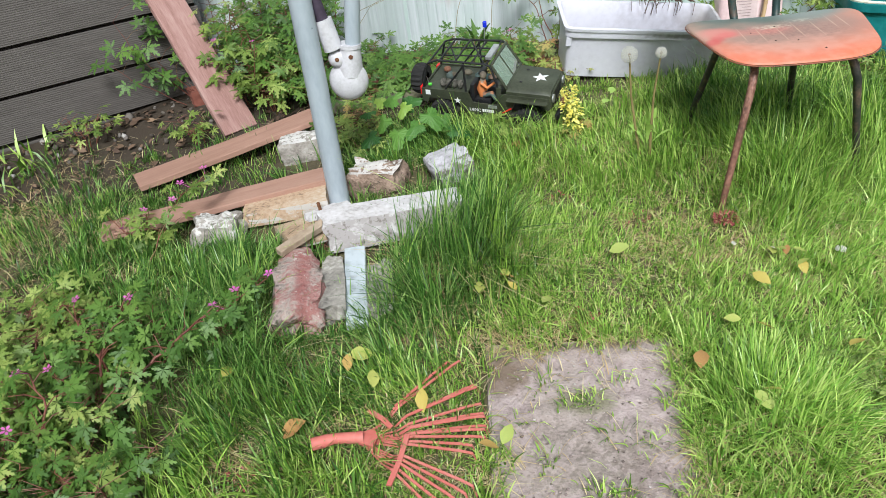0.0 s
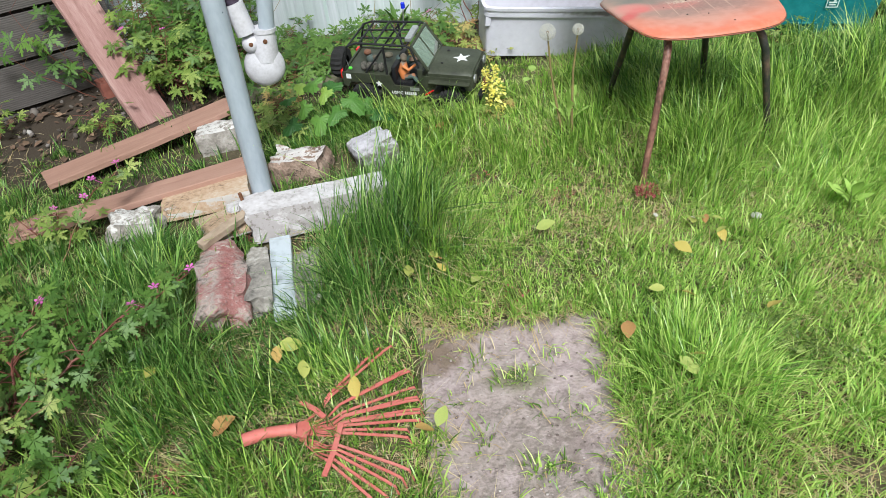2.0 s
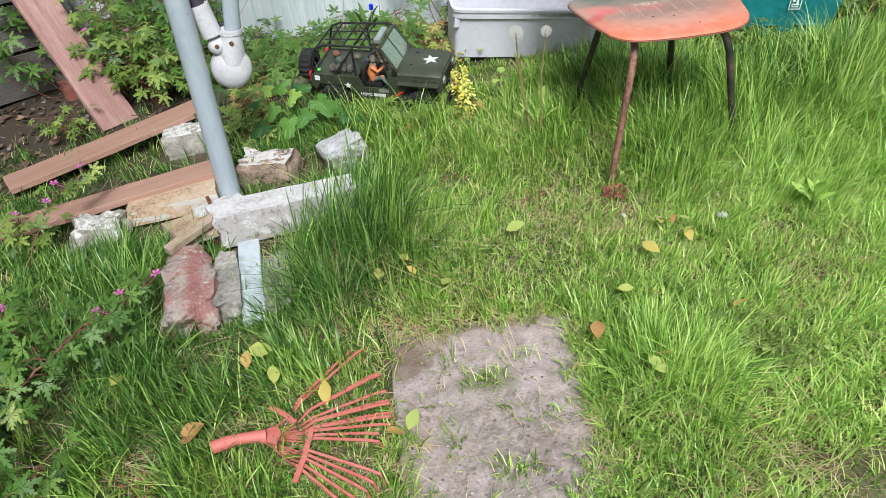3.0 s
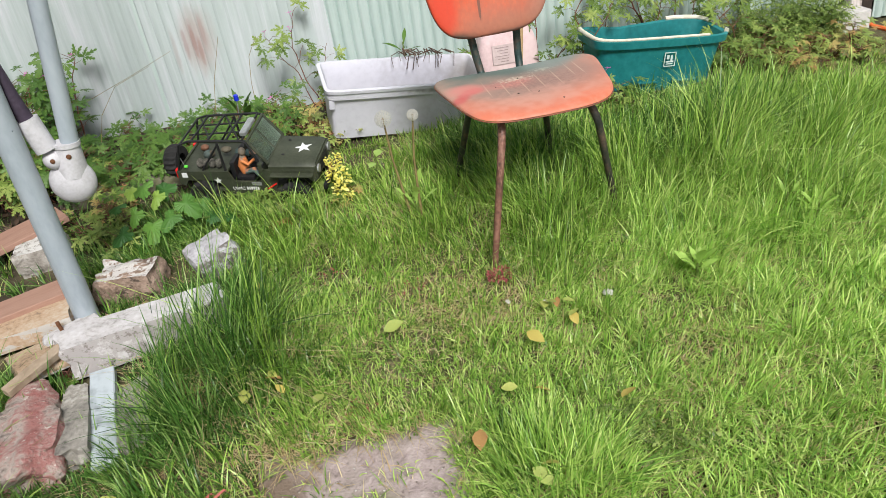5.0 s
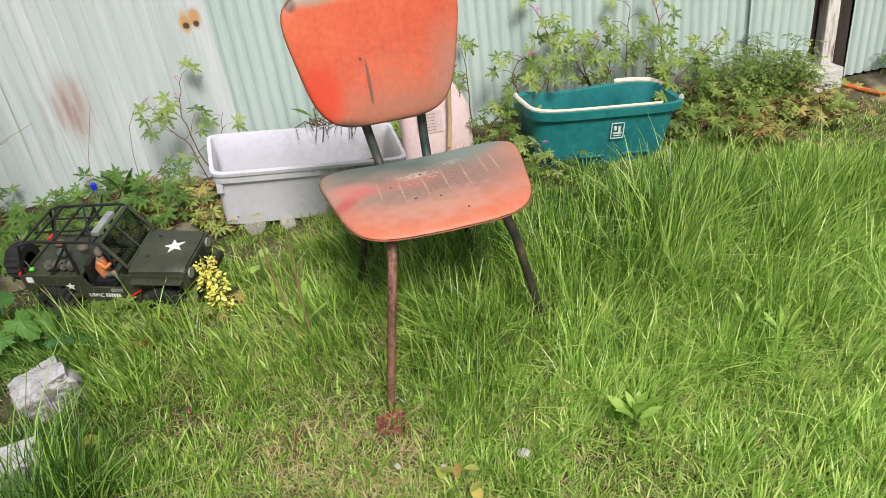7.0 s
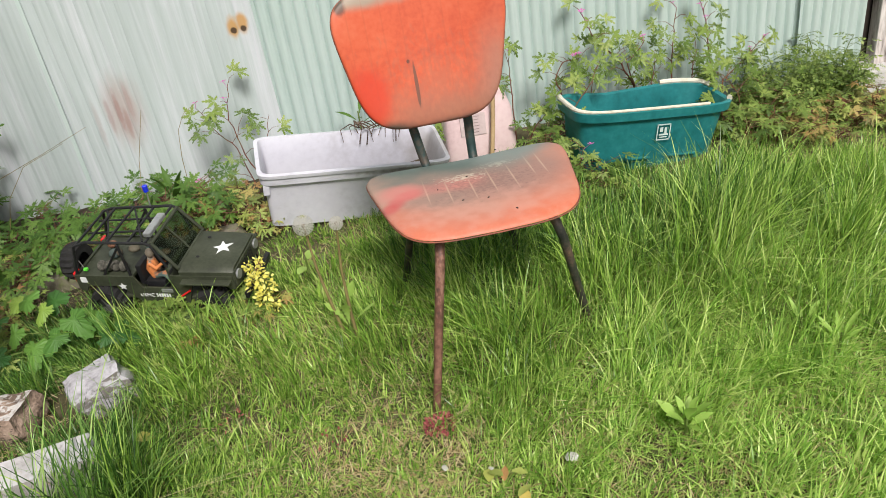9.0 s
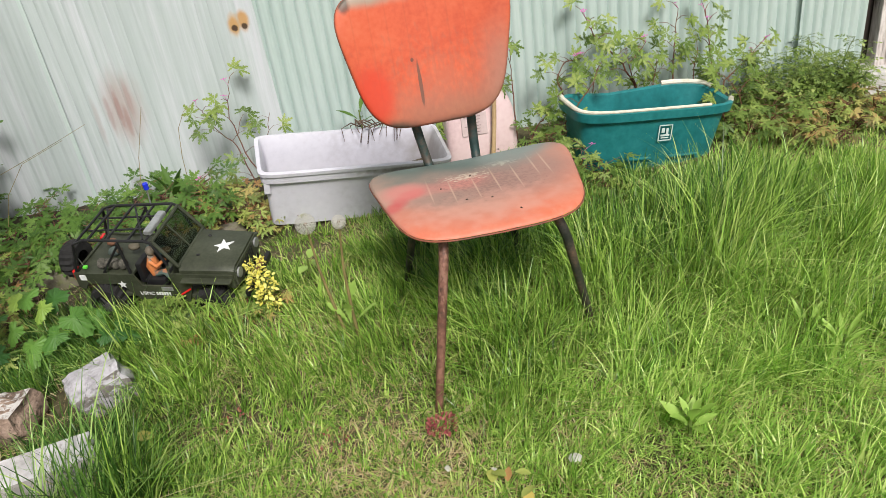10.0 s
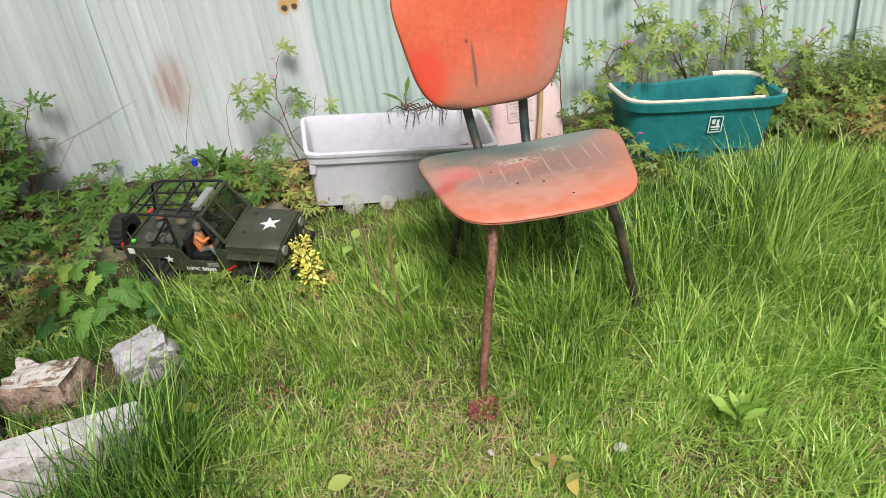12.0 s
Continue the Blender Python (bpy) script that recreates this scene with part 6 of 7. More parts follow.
def lobed_leaf(size):
    """A broad five-lobed leaf with a toothed edge and a folded surface."""
    s = Shape()
    n, rings = 60, 4
    s.v.append((0, 0, 0))
    for k in range(1, rings + 1):
        for i in range(n):
            a = 2 * math.pi * i / n
            r = 0.70 + 0.15 * math.cos(3 * a) * (1 if math.cos(a) > -0.4 else 0.35) + 0.42 * max(0.0, math.cos(a)) ** 5 + 0.075 * math.cos(20 * a) * (k / rings) ** 2
            if math.cos(a) < -0.93:
                r *= 0.5
            f = k / rings
            z = -0.22 * (f * r) ** 2 - 0.12 * abs(math.sin(1.5 * a)) * f + 0.045 * math.cos(15 * a) * f
            s.v.append((size * f * r * math.cos(a), size * f * r * math.sin(a), size * z))
    s.f = [(0, 1 + i, 1 + (i + 1) % n) for i in range(n)]
    for k in range(rings - 1):
        s.f += [(1 + k * n + i, 1 + (k + 1) * n + i, 1 + (k + 1) * n + (i + 1) % n, 1 + k * n + (i + 1) % n) for i in range(n)]
    return s


def build_lobed_plant():
    base = Vector((-0.80, 0.50, ground_z(-0.80, 0.50)))
    t = thing("lobed_leaf_plant", "low plant with broad lobed green leaves beside the pole", "plant", Matrix.Translation(base))
    data = lobed_leaf(0.042).mesh("leaf", BIGLEAF, True)
    rng = random.Random(12)
    spots = [(-0.110, 0.050, 0.130), (-0.035, -0.015, 0.130), (0.045, -0.080, 0.120), (0.115, -0.125, 0.085), (-0.100, -0.050, 0.105), (0.000, -0.095, 0.095), (0.085, -0.062, 0.095),
             (-0.020, 0.025, 0.125), (-0.155, 0.010, 0.110), (-0.060, -0.085, 0.075), (-0.140, -0.085, 0.070), (0.060, -0.020, 0.100), (0.130, -0.085, 0.060), (-0.070, 0.010, 0.150)]
    st = Shape()
    for x, y, z in spots:
        ob = new("leaf", data)
        ob.parent = t
        hd = math.degrees(math.atan2(y, x))
        k = rng.uniform(0.75, 1.15)
        ob.matrix_basis = pose(x, y, z, 22 + rng.uniform(-14, 20), rng.uniform(-14, 14), 0) @ pose(0, 0, 0, 0, 18, hd + rng.uniform(-40, 40)) @ Matrix.Diagonal((k, k, k, 1))
        st.tube([(x * 0.2, y * 0.2, -0.01), (x * 0.5, y * 0.5, z * 0.7), (x, y, z - 0.002)], [0.0022, 0.002, 0.0016], 5, False)
    part("stalk", st, STEM_GREEN, t)


build_lobed_plant()


def build_yellow_spike():
    base = Vector((-0.335, 0.445, ground_z(-0.335, 0.445)))
    t = thing("yellow_flower_spike", "yellow flowering spike of a wild plant in the grass", "flower", Matrix.Translation(base))
    part("stalk", Shape().tube([(0.02, -0.01, 0), (0.01, 0, 0.08), (-0.005, 0.0, 0.19)], [0.0024, 0.002, 0.001], 6), STEM_GREEN, t)
    rng = random.Random(3)
    pl = []
    clumps = ((0.022, 0.0, 0.045, 0.014), (0.006, -0.006, 0.070, 0.017), (0.018, 0.004, 0.098, 0.019), (-0.008, 0.0, 0.112, 0.017), (0.004, 0.0, 0.138, 0.016), (-0.012, 0.003, 0.160, 0.011), (0.016, 0.0, 0.168, 0.009))
    for k in range(400):
        cx, cy, z, cr = clumps[k % 7]
        z += rng.uniform(-1, 1) * cr
        hd = rng.uniform(0, 360)
        r = cr * rng.uniform(0.2, 1.1)
        pl.append(("oval", leaf_place(Vector((cx + r * math.cos(radians(hd)), cy + r * math.sin(radians(hd)), z)), hd, rng.uniform(-40, 40), rng.uniform(-60, 60), rng.uniform(0.008, 0.015) * (1.0 if k % 7 < 5 else 0.6))))
    scatter("blossom", LEAVES, pl, YELLOW_FLOWER, t, "small crowded yellow petals")


def build_dandelion(x, y, size, head):
    base = Vector((x, y, ground_z(x, y)))
    t = thing("dandelion", "dandelion seed head on a long leaning stalk", "flower", Matrix.Translation(base))
    head = Vector(head) - base
    part("stalk", Shape().tube([(0, 0, -0.01), head * 0.3 + Vector((-0.006, 0, 0)), head * 0.65 + Vector((-0.008, 0, 0)), head], [0.0044, 0.0038, 0.0030, 0.0022], 8), STALK, t, "brownish hollow stalk", True)
    part("seed_core", Shape().ball(head, 0.004, 0.004, 0.004, 8, 6), STICK, t)
    sd = Shape()
    for k in range(130):
        z = 1 - 2 * (k + 0.5) / 130
        a = k * 2.39996
        d = Vector((math.sqrt(1 - z * z) * math.cos(a), math.sqrt(1 - z * z) * math.sin(a), z))
        q = d.orthogonal().normalized()
        w = d.cross(q)
        p0, p1 = head + d * 0.004, head + d * 0.021 * size
        sd.add([p0, p1 + q * 0.0004, p1 - q * 0.0004], [(0, 1, 2)])
        for j in range(6):
            b = 2 * math.pi * j / 6
            e = p1 + d * 0.002 + (q * math.cos(b) + w * math.sin(b)) * 0.0075 * size
            u = (q * math.sin(b) - w * math.cos(b)) * 0.0005
            sd.add([p1, e + u, e - u], [(0, 1, 2)])
    tagged(part("seed_fluff", sd, CLOCK, t, "white seed fluff"), kind="stuff")


def rosette(name, label, x, y, leaves, size, pitch, mat, seed, leaf="lance", category="plant", zoff=0.0, spread=0.012):
    rng = random.Random(seed)
    t = thing(name, label, category, pose(x, y, ground_z(x, y) + zoff))
    pl = []
    for k in range(leaves):
        hd = 137.5 * k + rng.uniform(-20, 20) if leaf != "oval" else rng.uniform(0, 360)
        u = k / leaves
        rr = spread * (1.0 if leaf != "oval" else 1.7 * math.sqrt(rng.random()))
        pl.append((leaf, leaf_place(Vector((rr * math.cos(radians(hd)), rr * math.sin(radians(hd)), 0.01 + 0.05 * u * size / 0.1)), hd, (-pitch * (0.5 + 0.8 * u) + rng.uniform(-10, 10)) if leaf != "oval" else rng.uniform(-80, 40), rng.uniform(-15, 15), size * rng.uniform(0.7, 1.1))))
    scatter("foliage", LEAVES, pl, mat, t)
    part("crown_root", Shape().tube([(0, 0, -0.01), (0, 0, 0.02 + 0.04 * size / 0.1)], [0.004, 0.002], 6), STEM_GREEN, t)


build_yellow_spike()
build_dandelion(-0.148, 0.285, 0.95, (-0.187, 0.300, 0.338))
build_dandelion(-0.128, 0.275, 0.6, (-0.117, 0.238, 0.356))
rosette("broadleaf_weed", "bright green sow thistle with toothed leaves in the grass", -0.140, 0.272, 5, 0.10, 82, BRIGHT, 300, leaf="jag", zoff=0.045, spread=0.005)
rosette("broadleaf_weed", "pale yellow-green round-leaved weed on a thin stem", -0.212, 0.470, 4, 0.040, 10, BRIGHT, 304, leaf="oval", zoff=0.105, spread=0.010)
rosette("broadleaf_weed", "fresh light green dock plant in the lawn", 0.440, -0.205, 9, 0.062, 60, BRIGHT, 301, leaf="dock", zoff=0.030, spread=0.006)
rosette("broadleaf_weed", "fresh light green weed with narrow leaves in the lawn", 0.825, -0.115, 12, 0.064, 50, BRIGHT, 302, leaf="lance", zoff=0.045)
rosette("broadleaf_weed", "small pale green weed in the lawn", 0.785, -0.045, 11, 0.058, 52, BRIGHT, 303, leaf="lance", zoff=0.045)
for k, (x, y, n) in enumerate(((-0.005, -0.045, 110), (-0.404, -0.372, 14), (-1.085, -0.76, 26), (-0.413, 0.096, 12), (-0.22, -0.02, 9))):
    rosette("red_sorrel", "small dry red sorrel clump in the grass", x, y, int(1.9 * n), 0.0085, 40, REDLEAF, 320 + k, leaf="oval", zoff=0.016, spread=0.018)
herb("low green geranium leaves under the jeep", -1.02, 0.50, 0.10, 0.08, 7, 6, 0.05, 235, flowers=0, face=30)
rosette("green_iris", "lance-leaved green plant by the fence", -0.60, 1.10, 8, 0.13, 60, HERB_DARK, 340)
rosette("green_iris", "broad green leaves behind the white box", 0.02, 1.15, 4, 0.075, 30, HERB_DARK, 341, zoff=0.16)

# thin arching dry stalks before the fence
for line in (((-1.16, 1.08, 0.24), (-1.093, 1.10, 0.309), (-0.923, 1.10, 0.368), (-0.773, 1.10, 0.424)), ((-0.545, 1.08, 0.12), (-0.539, 1.10, 0.27), (-0.524, 1.10, 0.359), (-0.495, 1.10, 0.406), (-0.445, 1.10, 0.436)),
             ((-1.10, 1.07, 0.12), (-1.055, 1.10, 0.256), (-0.982, 1.10, 0.343), (-0.85, 1.10, 0.39)), ((-0.70, 1.08, 0.12), (-0.662, 1.10, 0.293), (-0.607, 1.10, 0.443))):
    pts = [Vector(p) for p in line]
    s = Shape().tube(pts, [0.0012 - 0.0007 * q / len(pts) for q in range(len(pts))], 5)
    solid("dry_stalk", s, STALK, "thin dark dry stalk arching before the fence", "plant", group="dry stalks at the fence")

def lawn_height(x, y):
    h = 0.042 + 0.060 * ramp01(y, -0.26, 0.02) * ramp01(x, 0.03, 0.20)
    h = h + 0.150 * bump_at(x, y, -0.67, -0.10, 0.14, 0.18) + 0.045 * bump_at(x, y, -0.08, -0.68, 0.11, 0.12)
    h = h + 0.05 * bump_at(x, y, -1.22, -0.30, 0.25, 0.25)
    h = h + 0.034 * ramp01(y, 0.05, 0.40) * ramp01(x, -0.25, 0.05)
    h = h + 0.02 * ramp01(x, 0.35, 0.8) - 0.05 * ramp01(x, 1.1, 1.8)
    h = h + 0.01 * bump_at(x, y, -0.03, -0.78, 0.2, 0.25) + 0.045 * bump_at(x, y, -0.55, 0.45, 0.3, 0.12) + 0.012 * bump_at(x, y, -0.3, 0.1, 0.4, 0.3)
    h = h + 0.04 * bump_at(x, y, -1.0, -0.55, 0.25, 0.25) + 0.075 * bump_at(x, y, -0.76, -0.22, 0.09, 0.12) + 0.035 * bump_at(x, y, -0.62, 0.36, 0.18, 0.08)
    h = h * (1 - 0.45 * bump_at(x, y, -0.30, 0.02, 0.28, 0.16)) * (1 - 0.4 * bump_at(x, y, -0.1, -0.28, 0.3, 0.12))
    h = h * (1 - 0.35 * bump_at(x, y, -0.75, -0.68, 0.22, 0.18)) * (1 - 0.6 * bump_at(x, y, -0.98, -0.42, 0.17, 0.12))
    h = h * (1 - 0.55 * ramp01(y, 0.34, 0.70) * ramp01(x, 0.1, 0.4)) * (1 - 0.4 * ramp01(y, 0.45, 0.75)) * (1 - 0.3 * bump_at(x, y, 0.92, 0.76, 0.25, 0.12))
    h = h * (1 - 0.5 * bump_at(x, y, 1.5, 0.88, 0.45, 0.28))
    h = h + 0.055 * bump_at(x, y, 0.90, 0.70, 0.26, 0.07) + 0.03 * bump_at(x, y, 1.35, 0.62, 0.25, 0.12) + 0.035 * bump_at(x, y, -0.05, 0.60, 0.22, 0.08)
    slab = (x > -0.59) & (x < -0.25) & (y < -0.45)
    return np.where(slab, 0.022, h * (0.6 + 0.8 * vnoise(x, y, 0.11, 11)))


# fallen yellow leaves lying on the lawn
FALLEN = (((-0.633, -0.32), 0.030), ((-0.551, -0.278), 0.024), ((-0.495, -0.356), 0.026), ((-0.578, -0.255), 0.020), ((-0.229, -0.377), 0.022), ((-0.017, -0.288), 0.034), ((0.088, -0.273), 0.024),
          ((0.047, -0.228), 0.026), ((0.075, -0.235), 0.020), ((-0.192, -0.524), 0.036), ((-0.058, -0.456), 0.028), ((-0.131, -0.651), 0.034), ((0.095, -0.531), 0.030), ((-1.016, -0.689), 0.034), ((-0.982, -0.679), 0.030),
          ((-0.866, -0.56), 0.030), ((-0.755, -0.592), 0.034), ((-1.172, -0.541), 0.028), ((-0.915, -0.491), 0.028), ((-0.645, -0.726), 0.030), ((-0.549, -0.317), 0.020), ((-0.319, -0.183), 0.034), ((-0.913, -0.496), 0.040), ((0.724, 0.319), 0.03), ((0.054, -0.206), 0.026), ((0.101, -0.255), 0.026), ((0.120, -0.231), 0.022), ((-0.603, 0.069), 0.030), ((-0.116, -0.651), 0.026), ((-0.089, -0.441), 0.024), ((-0.851, -0.589), 0.030), ((-0.603, -0.732), 0.030))
OVAL = Shape()
OVAL.v, OVAL.f = [tuple(p) for p in LEAVES["oval"][0]], LEAVES["oval"][1]
FALLEN_MESH = OVAL.mesh("fallen_leaf", YELLOW_LEAF, True)
rng = random.Random(77)
for (x, y), size in FALLEN:
    ob = tagged(new("fallen_leaf", FALLEN_MESH), "fallen yellowing leaf lying on the lawn", "leaf", "fallen leaves on the lawn")
    ob.matrix_basis = pose(x, y, ground_z(x, y) + 0.040 + 0.30 * float(lawn_height(np.array(x), np.array(y))), rng.uniform(-30, 30), rng.uniform(-30, 30), rng.uniform(0, 360)) @ Matrix.Diagonal((size * 1.45, size * 1.45, size * 1.45, 1))
for k, (x, y) in enumerate(((0.212, -0.205), (0.06, -0.19), (-0.02, -0.16), (1.93, 0.70))):
    s = Shape().ball((0, 0, 0), 0.017, 0.012, 0.007, 12, 8)
    for v_i, p in enumerate(s.v):
        q = Vector(p)
        s.v[v_i] = tuple(q * (1 + 0.35 * noise.noise(q * 120 + Vector((k, 0, 0)))))
    solid("pale_scrap", s, CLOCK, "small pale scrap lying in the grass", "debris", pose(x, y, ground_z(x, y) + 0.035, 10, 5, 50 * k) @ Matrix.Diagonal((0.8 if k == 0 else 0.5,) * 3 + (1,)), group="pale scraps in the grass")

# rubble at the shed wall, and the far corner
rs = random.Random(8)
pb = []
ICO = bmesh.new()
bmesh.ops.create_icosphere(ICO, subdivisions=1, radius=1.0)
ICO.verts.index_update()
ico = (np.array([v.co[:] for v in ICO.verts]), [[v.index for v in f.verts] for f in ICO.faces])
ICO.free()
for k in range(80):
    a = rs.uniform(-0.25, 0.95)
    o = 0.02 + 0.30 * rs.random() ** 1.4
    p = WOOD_A + WOOD_D * a + WOOD_N * o
    r = rs.uniform(0.004, 0.015) * (1.6 if rs.random() < 0.06 else 1)
    pb.append(("ico", Matrix.Translation((p.x, p.y, ground_z(p.x, p.y) + 0.004)) @ Euler((rs.random() * 6, rs.random() * 6, rs.random() * 6)).to_matrix().to_4x4() @ Matrix.Diagonal((r, r * rs.uniform(0.6, 1), r * rs.uniform(0.5, 0.9), 1))))
pc = []
for k in range(460):
    x, y = rs.uniform(-0.62, -0.26), rs.uniform(-1.1, -0.46)
    r = rs.uniform(0.0012, 0.0036)
    pc.append(("ico", Matrix.Translation((x, y, ground_z(x, y) - 0.013)) @ Matrix.Diagonal((r, r * 0.8, r * 0.6, 1))))
tagged(scatter("rubble", {"ico": ico}, pb, PEBBLE), "pale pebbles and rubble scattered on the soil", "rubble", kind="stuff")
tagged(scatter("soil_crumbs", {"ico": ico}, pc, CRUMB), "small soil crumbs and grit on the slab", "soil", kind="stuff")
lt = []
for k in range(330):
    p = WOOD_A + WOOD_D * rs.uniform(-0.2, 1.0) + WOOD_N * (0.02 + 0.42 * rs.random() ** 1.3)
    lt.append(("oval", leaf_place(Vector((p.x, p.y, ground_z(p.x, p.y) + rs.uniform(0.004, 0.014))), rs.uniform(0, 360), rs.uniform(-25, 25), rs.uniform(-40, 40), rs.uniform(0.012, 0.034))))
for k in range(330):
    x, y = rs.uniform(-1.2, -0.35), rs.uniform(0.55, 1.15)
    lt.append(("oval", leaf_place(Vector((x, y, ground_z(x, y) + rs.uniform(0.004, 0.014))), rs.uniform(0, 360), rs.uniform(-25, 25), rs.uniform(-40, 40), rs.uniform(0.012, 0.030))))
tagged(scatter("leaf_litter", LEAVES, lt, LITTER), "brown dead leaves lying on the dark soil", "leaf litter", kind="stuff")
s = Shape().tube([(2.01, 1.20, -0.005), (2.03, 1.16, -0.028), (2.06, 1.09, -0.034), (2.09, 1.02, -0.036)], [0.006, 0.009, 0.010, 0.008], 8)
solid("orange_strip", s, ORANGE, "bent orange plastic strip lying at the fence", "debris", smooth=True)
plank("ground_plank", (2.16, 0.80, -0.045), (2.79, 0.90, -0.042), 0.12, 0.02, TANWOOD, "brown board lying on the bank by the fence", 0, seed=15)


# ---- grass ----
def lawn_density(x, y):
    d = 0.62 + 0.38 * vnoise(x, y, 0.16, 12)
    d = d * np.where(vnoise(x, y, 0.06, 13) < 0.16, 0.4, 1.0)
    wob = 0.075 * (vnoise(x, y, 0.05, 14) - 0.5) + 0.03 * (vnoise(y, x, 0.02, 18) - 0.5)
    slab = (x > -0.605 + 1.3 * wob) & (x < -0.235 + 0.17 * (y + 0.43) + wob) & (y < -0.430 + 1.2 * wob) & (y > -1.16)
    tuft = bump_at(x, y, -0.36, -0.53, 0.02, 0.02) + bump_at(x, y, -0.50, -0.53, 0.02, 0.02) + 0.9 * bump_at(x, y, -0.43, -0.58, 0.035, 0.015) + bump_at(x, y, -0.42, -0.80, 0.025, 0.02)
    tuft = tuft + 0.7 * bump_at(x, y, -0.52, -0.72, 0.02, 0.02) + 0.6 * bump_at(x, y, -0.33, -0.70, 0.015, 0.02) + 0.7 * bump_at(x, y, -0.56, -0.62, 0.03, 0.02) + 0.8 * bump_at(x, y, -0.50, -0.90, 0.03, 0.03)
    d = np.where(slab, 0.012 + 0.5 * tuft, d)
    slab2 = (x > 0.07 + 2 * wob) & (x < 0.30 + 2 * wob) & (y < -0.86 + wob)
    d = np.where(slab2, 0.10, d)
    rubble = (x > -1.14) & (x < -0.90) & (y > -0.36) & (y < 0.02)
    rubble |= (x > -1.45) & (x < -0.95) & (y > -0.02) & (y < 0.30)
    rubble |= (x > -1.02) & (x < -0.68) & (y > -0.085) & (y < 0.09)
    rubble |= (x > -0.98) & (x < -0.64) & (y > 0.20) & (y < 0.33)
    d = np.where(rubble, 0.05, d)
    d = np.where((x < -1.05) & (y > 0.28), 0.18 * d, d)
    d = np.where((x < -0.35) & (y > 0.80), 0.10 * d, d)
    d = np.where((x < -0.30) & (x > -0.66) & (y > 0.60), 0.3 * d, d)
    d = np.where((x < -0.62) & (y > 0.60), 0.35 * d, d)
    d = d + 0.06 * bump_at(x, y, -0.90, 0.95, 0.22, 0.16)
    d = np.where((x > 2.10) & (x < 2.40) & (y > 0.92), 0.15 * d, d)
    d = np.where((x > -0.32) & (x < 0.32) & (y > 0.84), 0.05 * d, d)
    d = np.where((x > 0.62) & (x < 1.16) & (y > 0.82), 0.05 * d, d)
    d = d * (1 - 0.6 * bump_at(x, y, -0.48, 0.50, 0.22, 0.08)) * (1 - 0.25 * bump_at(x, y, 0.11, -0.59, 0.06, 0.07))
    d = np.where(y > 1.02, 0.12 * d, d)
    d = np.where((x < -1.25) & (y < -0.25), 0.35 * d, d)
    d = d * (1 - 0.6 * bump_at(x, y, -0.67, -0.67, 0.08, 0.13)) * (1 - 0.6 * bump_at(x, y, -0.92, -0.69, 0.07, 0.035))
    d = d * (1 - 0.6 * bump_at(x, y, 0.0, -0.06, 0.06, 0.06)) * (1 - 0.2 * bump_at(x, y, -0.30, 0.05, 0.22, 0.12))
    d = d * (1 - 0.6 * bump_at(x, y, 0.40, -0.31, 0.05, 0.05))
    d = np.where((x - WOOD_A.x) * WOOD_N.x + (y - WOOD_A.y) * WOOD_N.y < 0.03, 0.0, d)
    return np.where(y > FENCE_Y - 0.03, 0.0, d)


def blade_mesh(name, x, y, h, way, le, turn, w, rs, mat, label, fine=True):
    """One object of many pointed blades that rise, arch over and end in a tip."""
    n = len(x)
    z = 0.085 * np.clip(y, -1.5, 1.6) - 0.03 * x - 0.022 - 0.065 * ramp01(x, 0.9, 1.8)
    dx, dy = np.cos(way), np.sin(way)
    wx, wy = np.cos(turn), np.sin(turn)
    droop = 0.24 + 0.26 * rs.rand(n)
    rows = []
    for s, ws in ((0.0, 0.75), (0.28, 1.0), (0.55, 0.9), (0.80, 0.55), (1.0, 0.0)) if fine else ((0.0, 0.8), (0.5, 1.0), (1.0, 0.0)):
        reach = le * h * s * (0.25 + 0.75 * s)
        up = h * s * (1 - np.minimum(droop * le, 0.72) * s)
        bx, by, bz = x + dx * reach, y + dy * reach, z + up
        if ws:
            rows.append(np.stack((bx - wx * w * ws / 2, by - wy * w * ws / 2, bz), 1))
            rows.append(np.stack((bx + wx * w * ws / 2, by + wy * w * ws / 2, bz), 1))
        else:
            rows.append(np.stack((bx, by, bz), 1))
    v = np.stack(rows, 1).reshape(-1, 3)
    one = np.array([0, 1, 3, 2, 2, 3, 5, 4, 4, 5, 7, 6, 6, 7, 8] if fine else [0, 1, 3, 2, 2, 3, 4])
    loops = (one[None, :] + len(rows) * np.arange(n)[:, None]).ravel()
    ob = new(name, raw_mesh(name, v, loops, np.tile([4, 4, 4, 3] if fine else [4, 3], n), mat))
    return tagged(ob, label, "grass", kind="stuff")


def flow_way(x, y):
    """The way in which the grass is combed, as a smooth field; mostly towards the open lawn."""
    return 2 * math.pi * (0.72 + 0.75 * (vnoise(x, y, 0.42, 15) - 0.5) + 0.35 * (vnoise(x, y, 0.14, 16) - 0.5)) + 1.2 * ramp01(x, 0.2, 0.9)


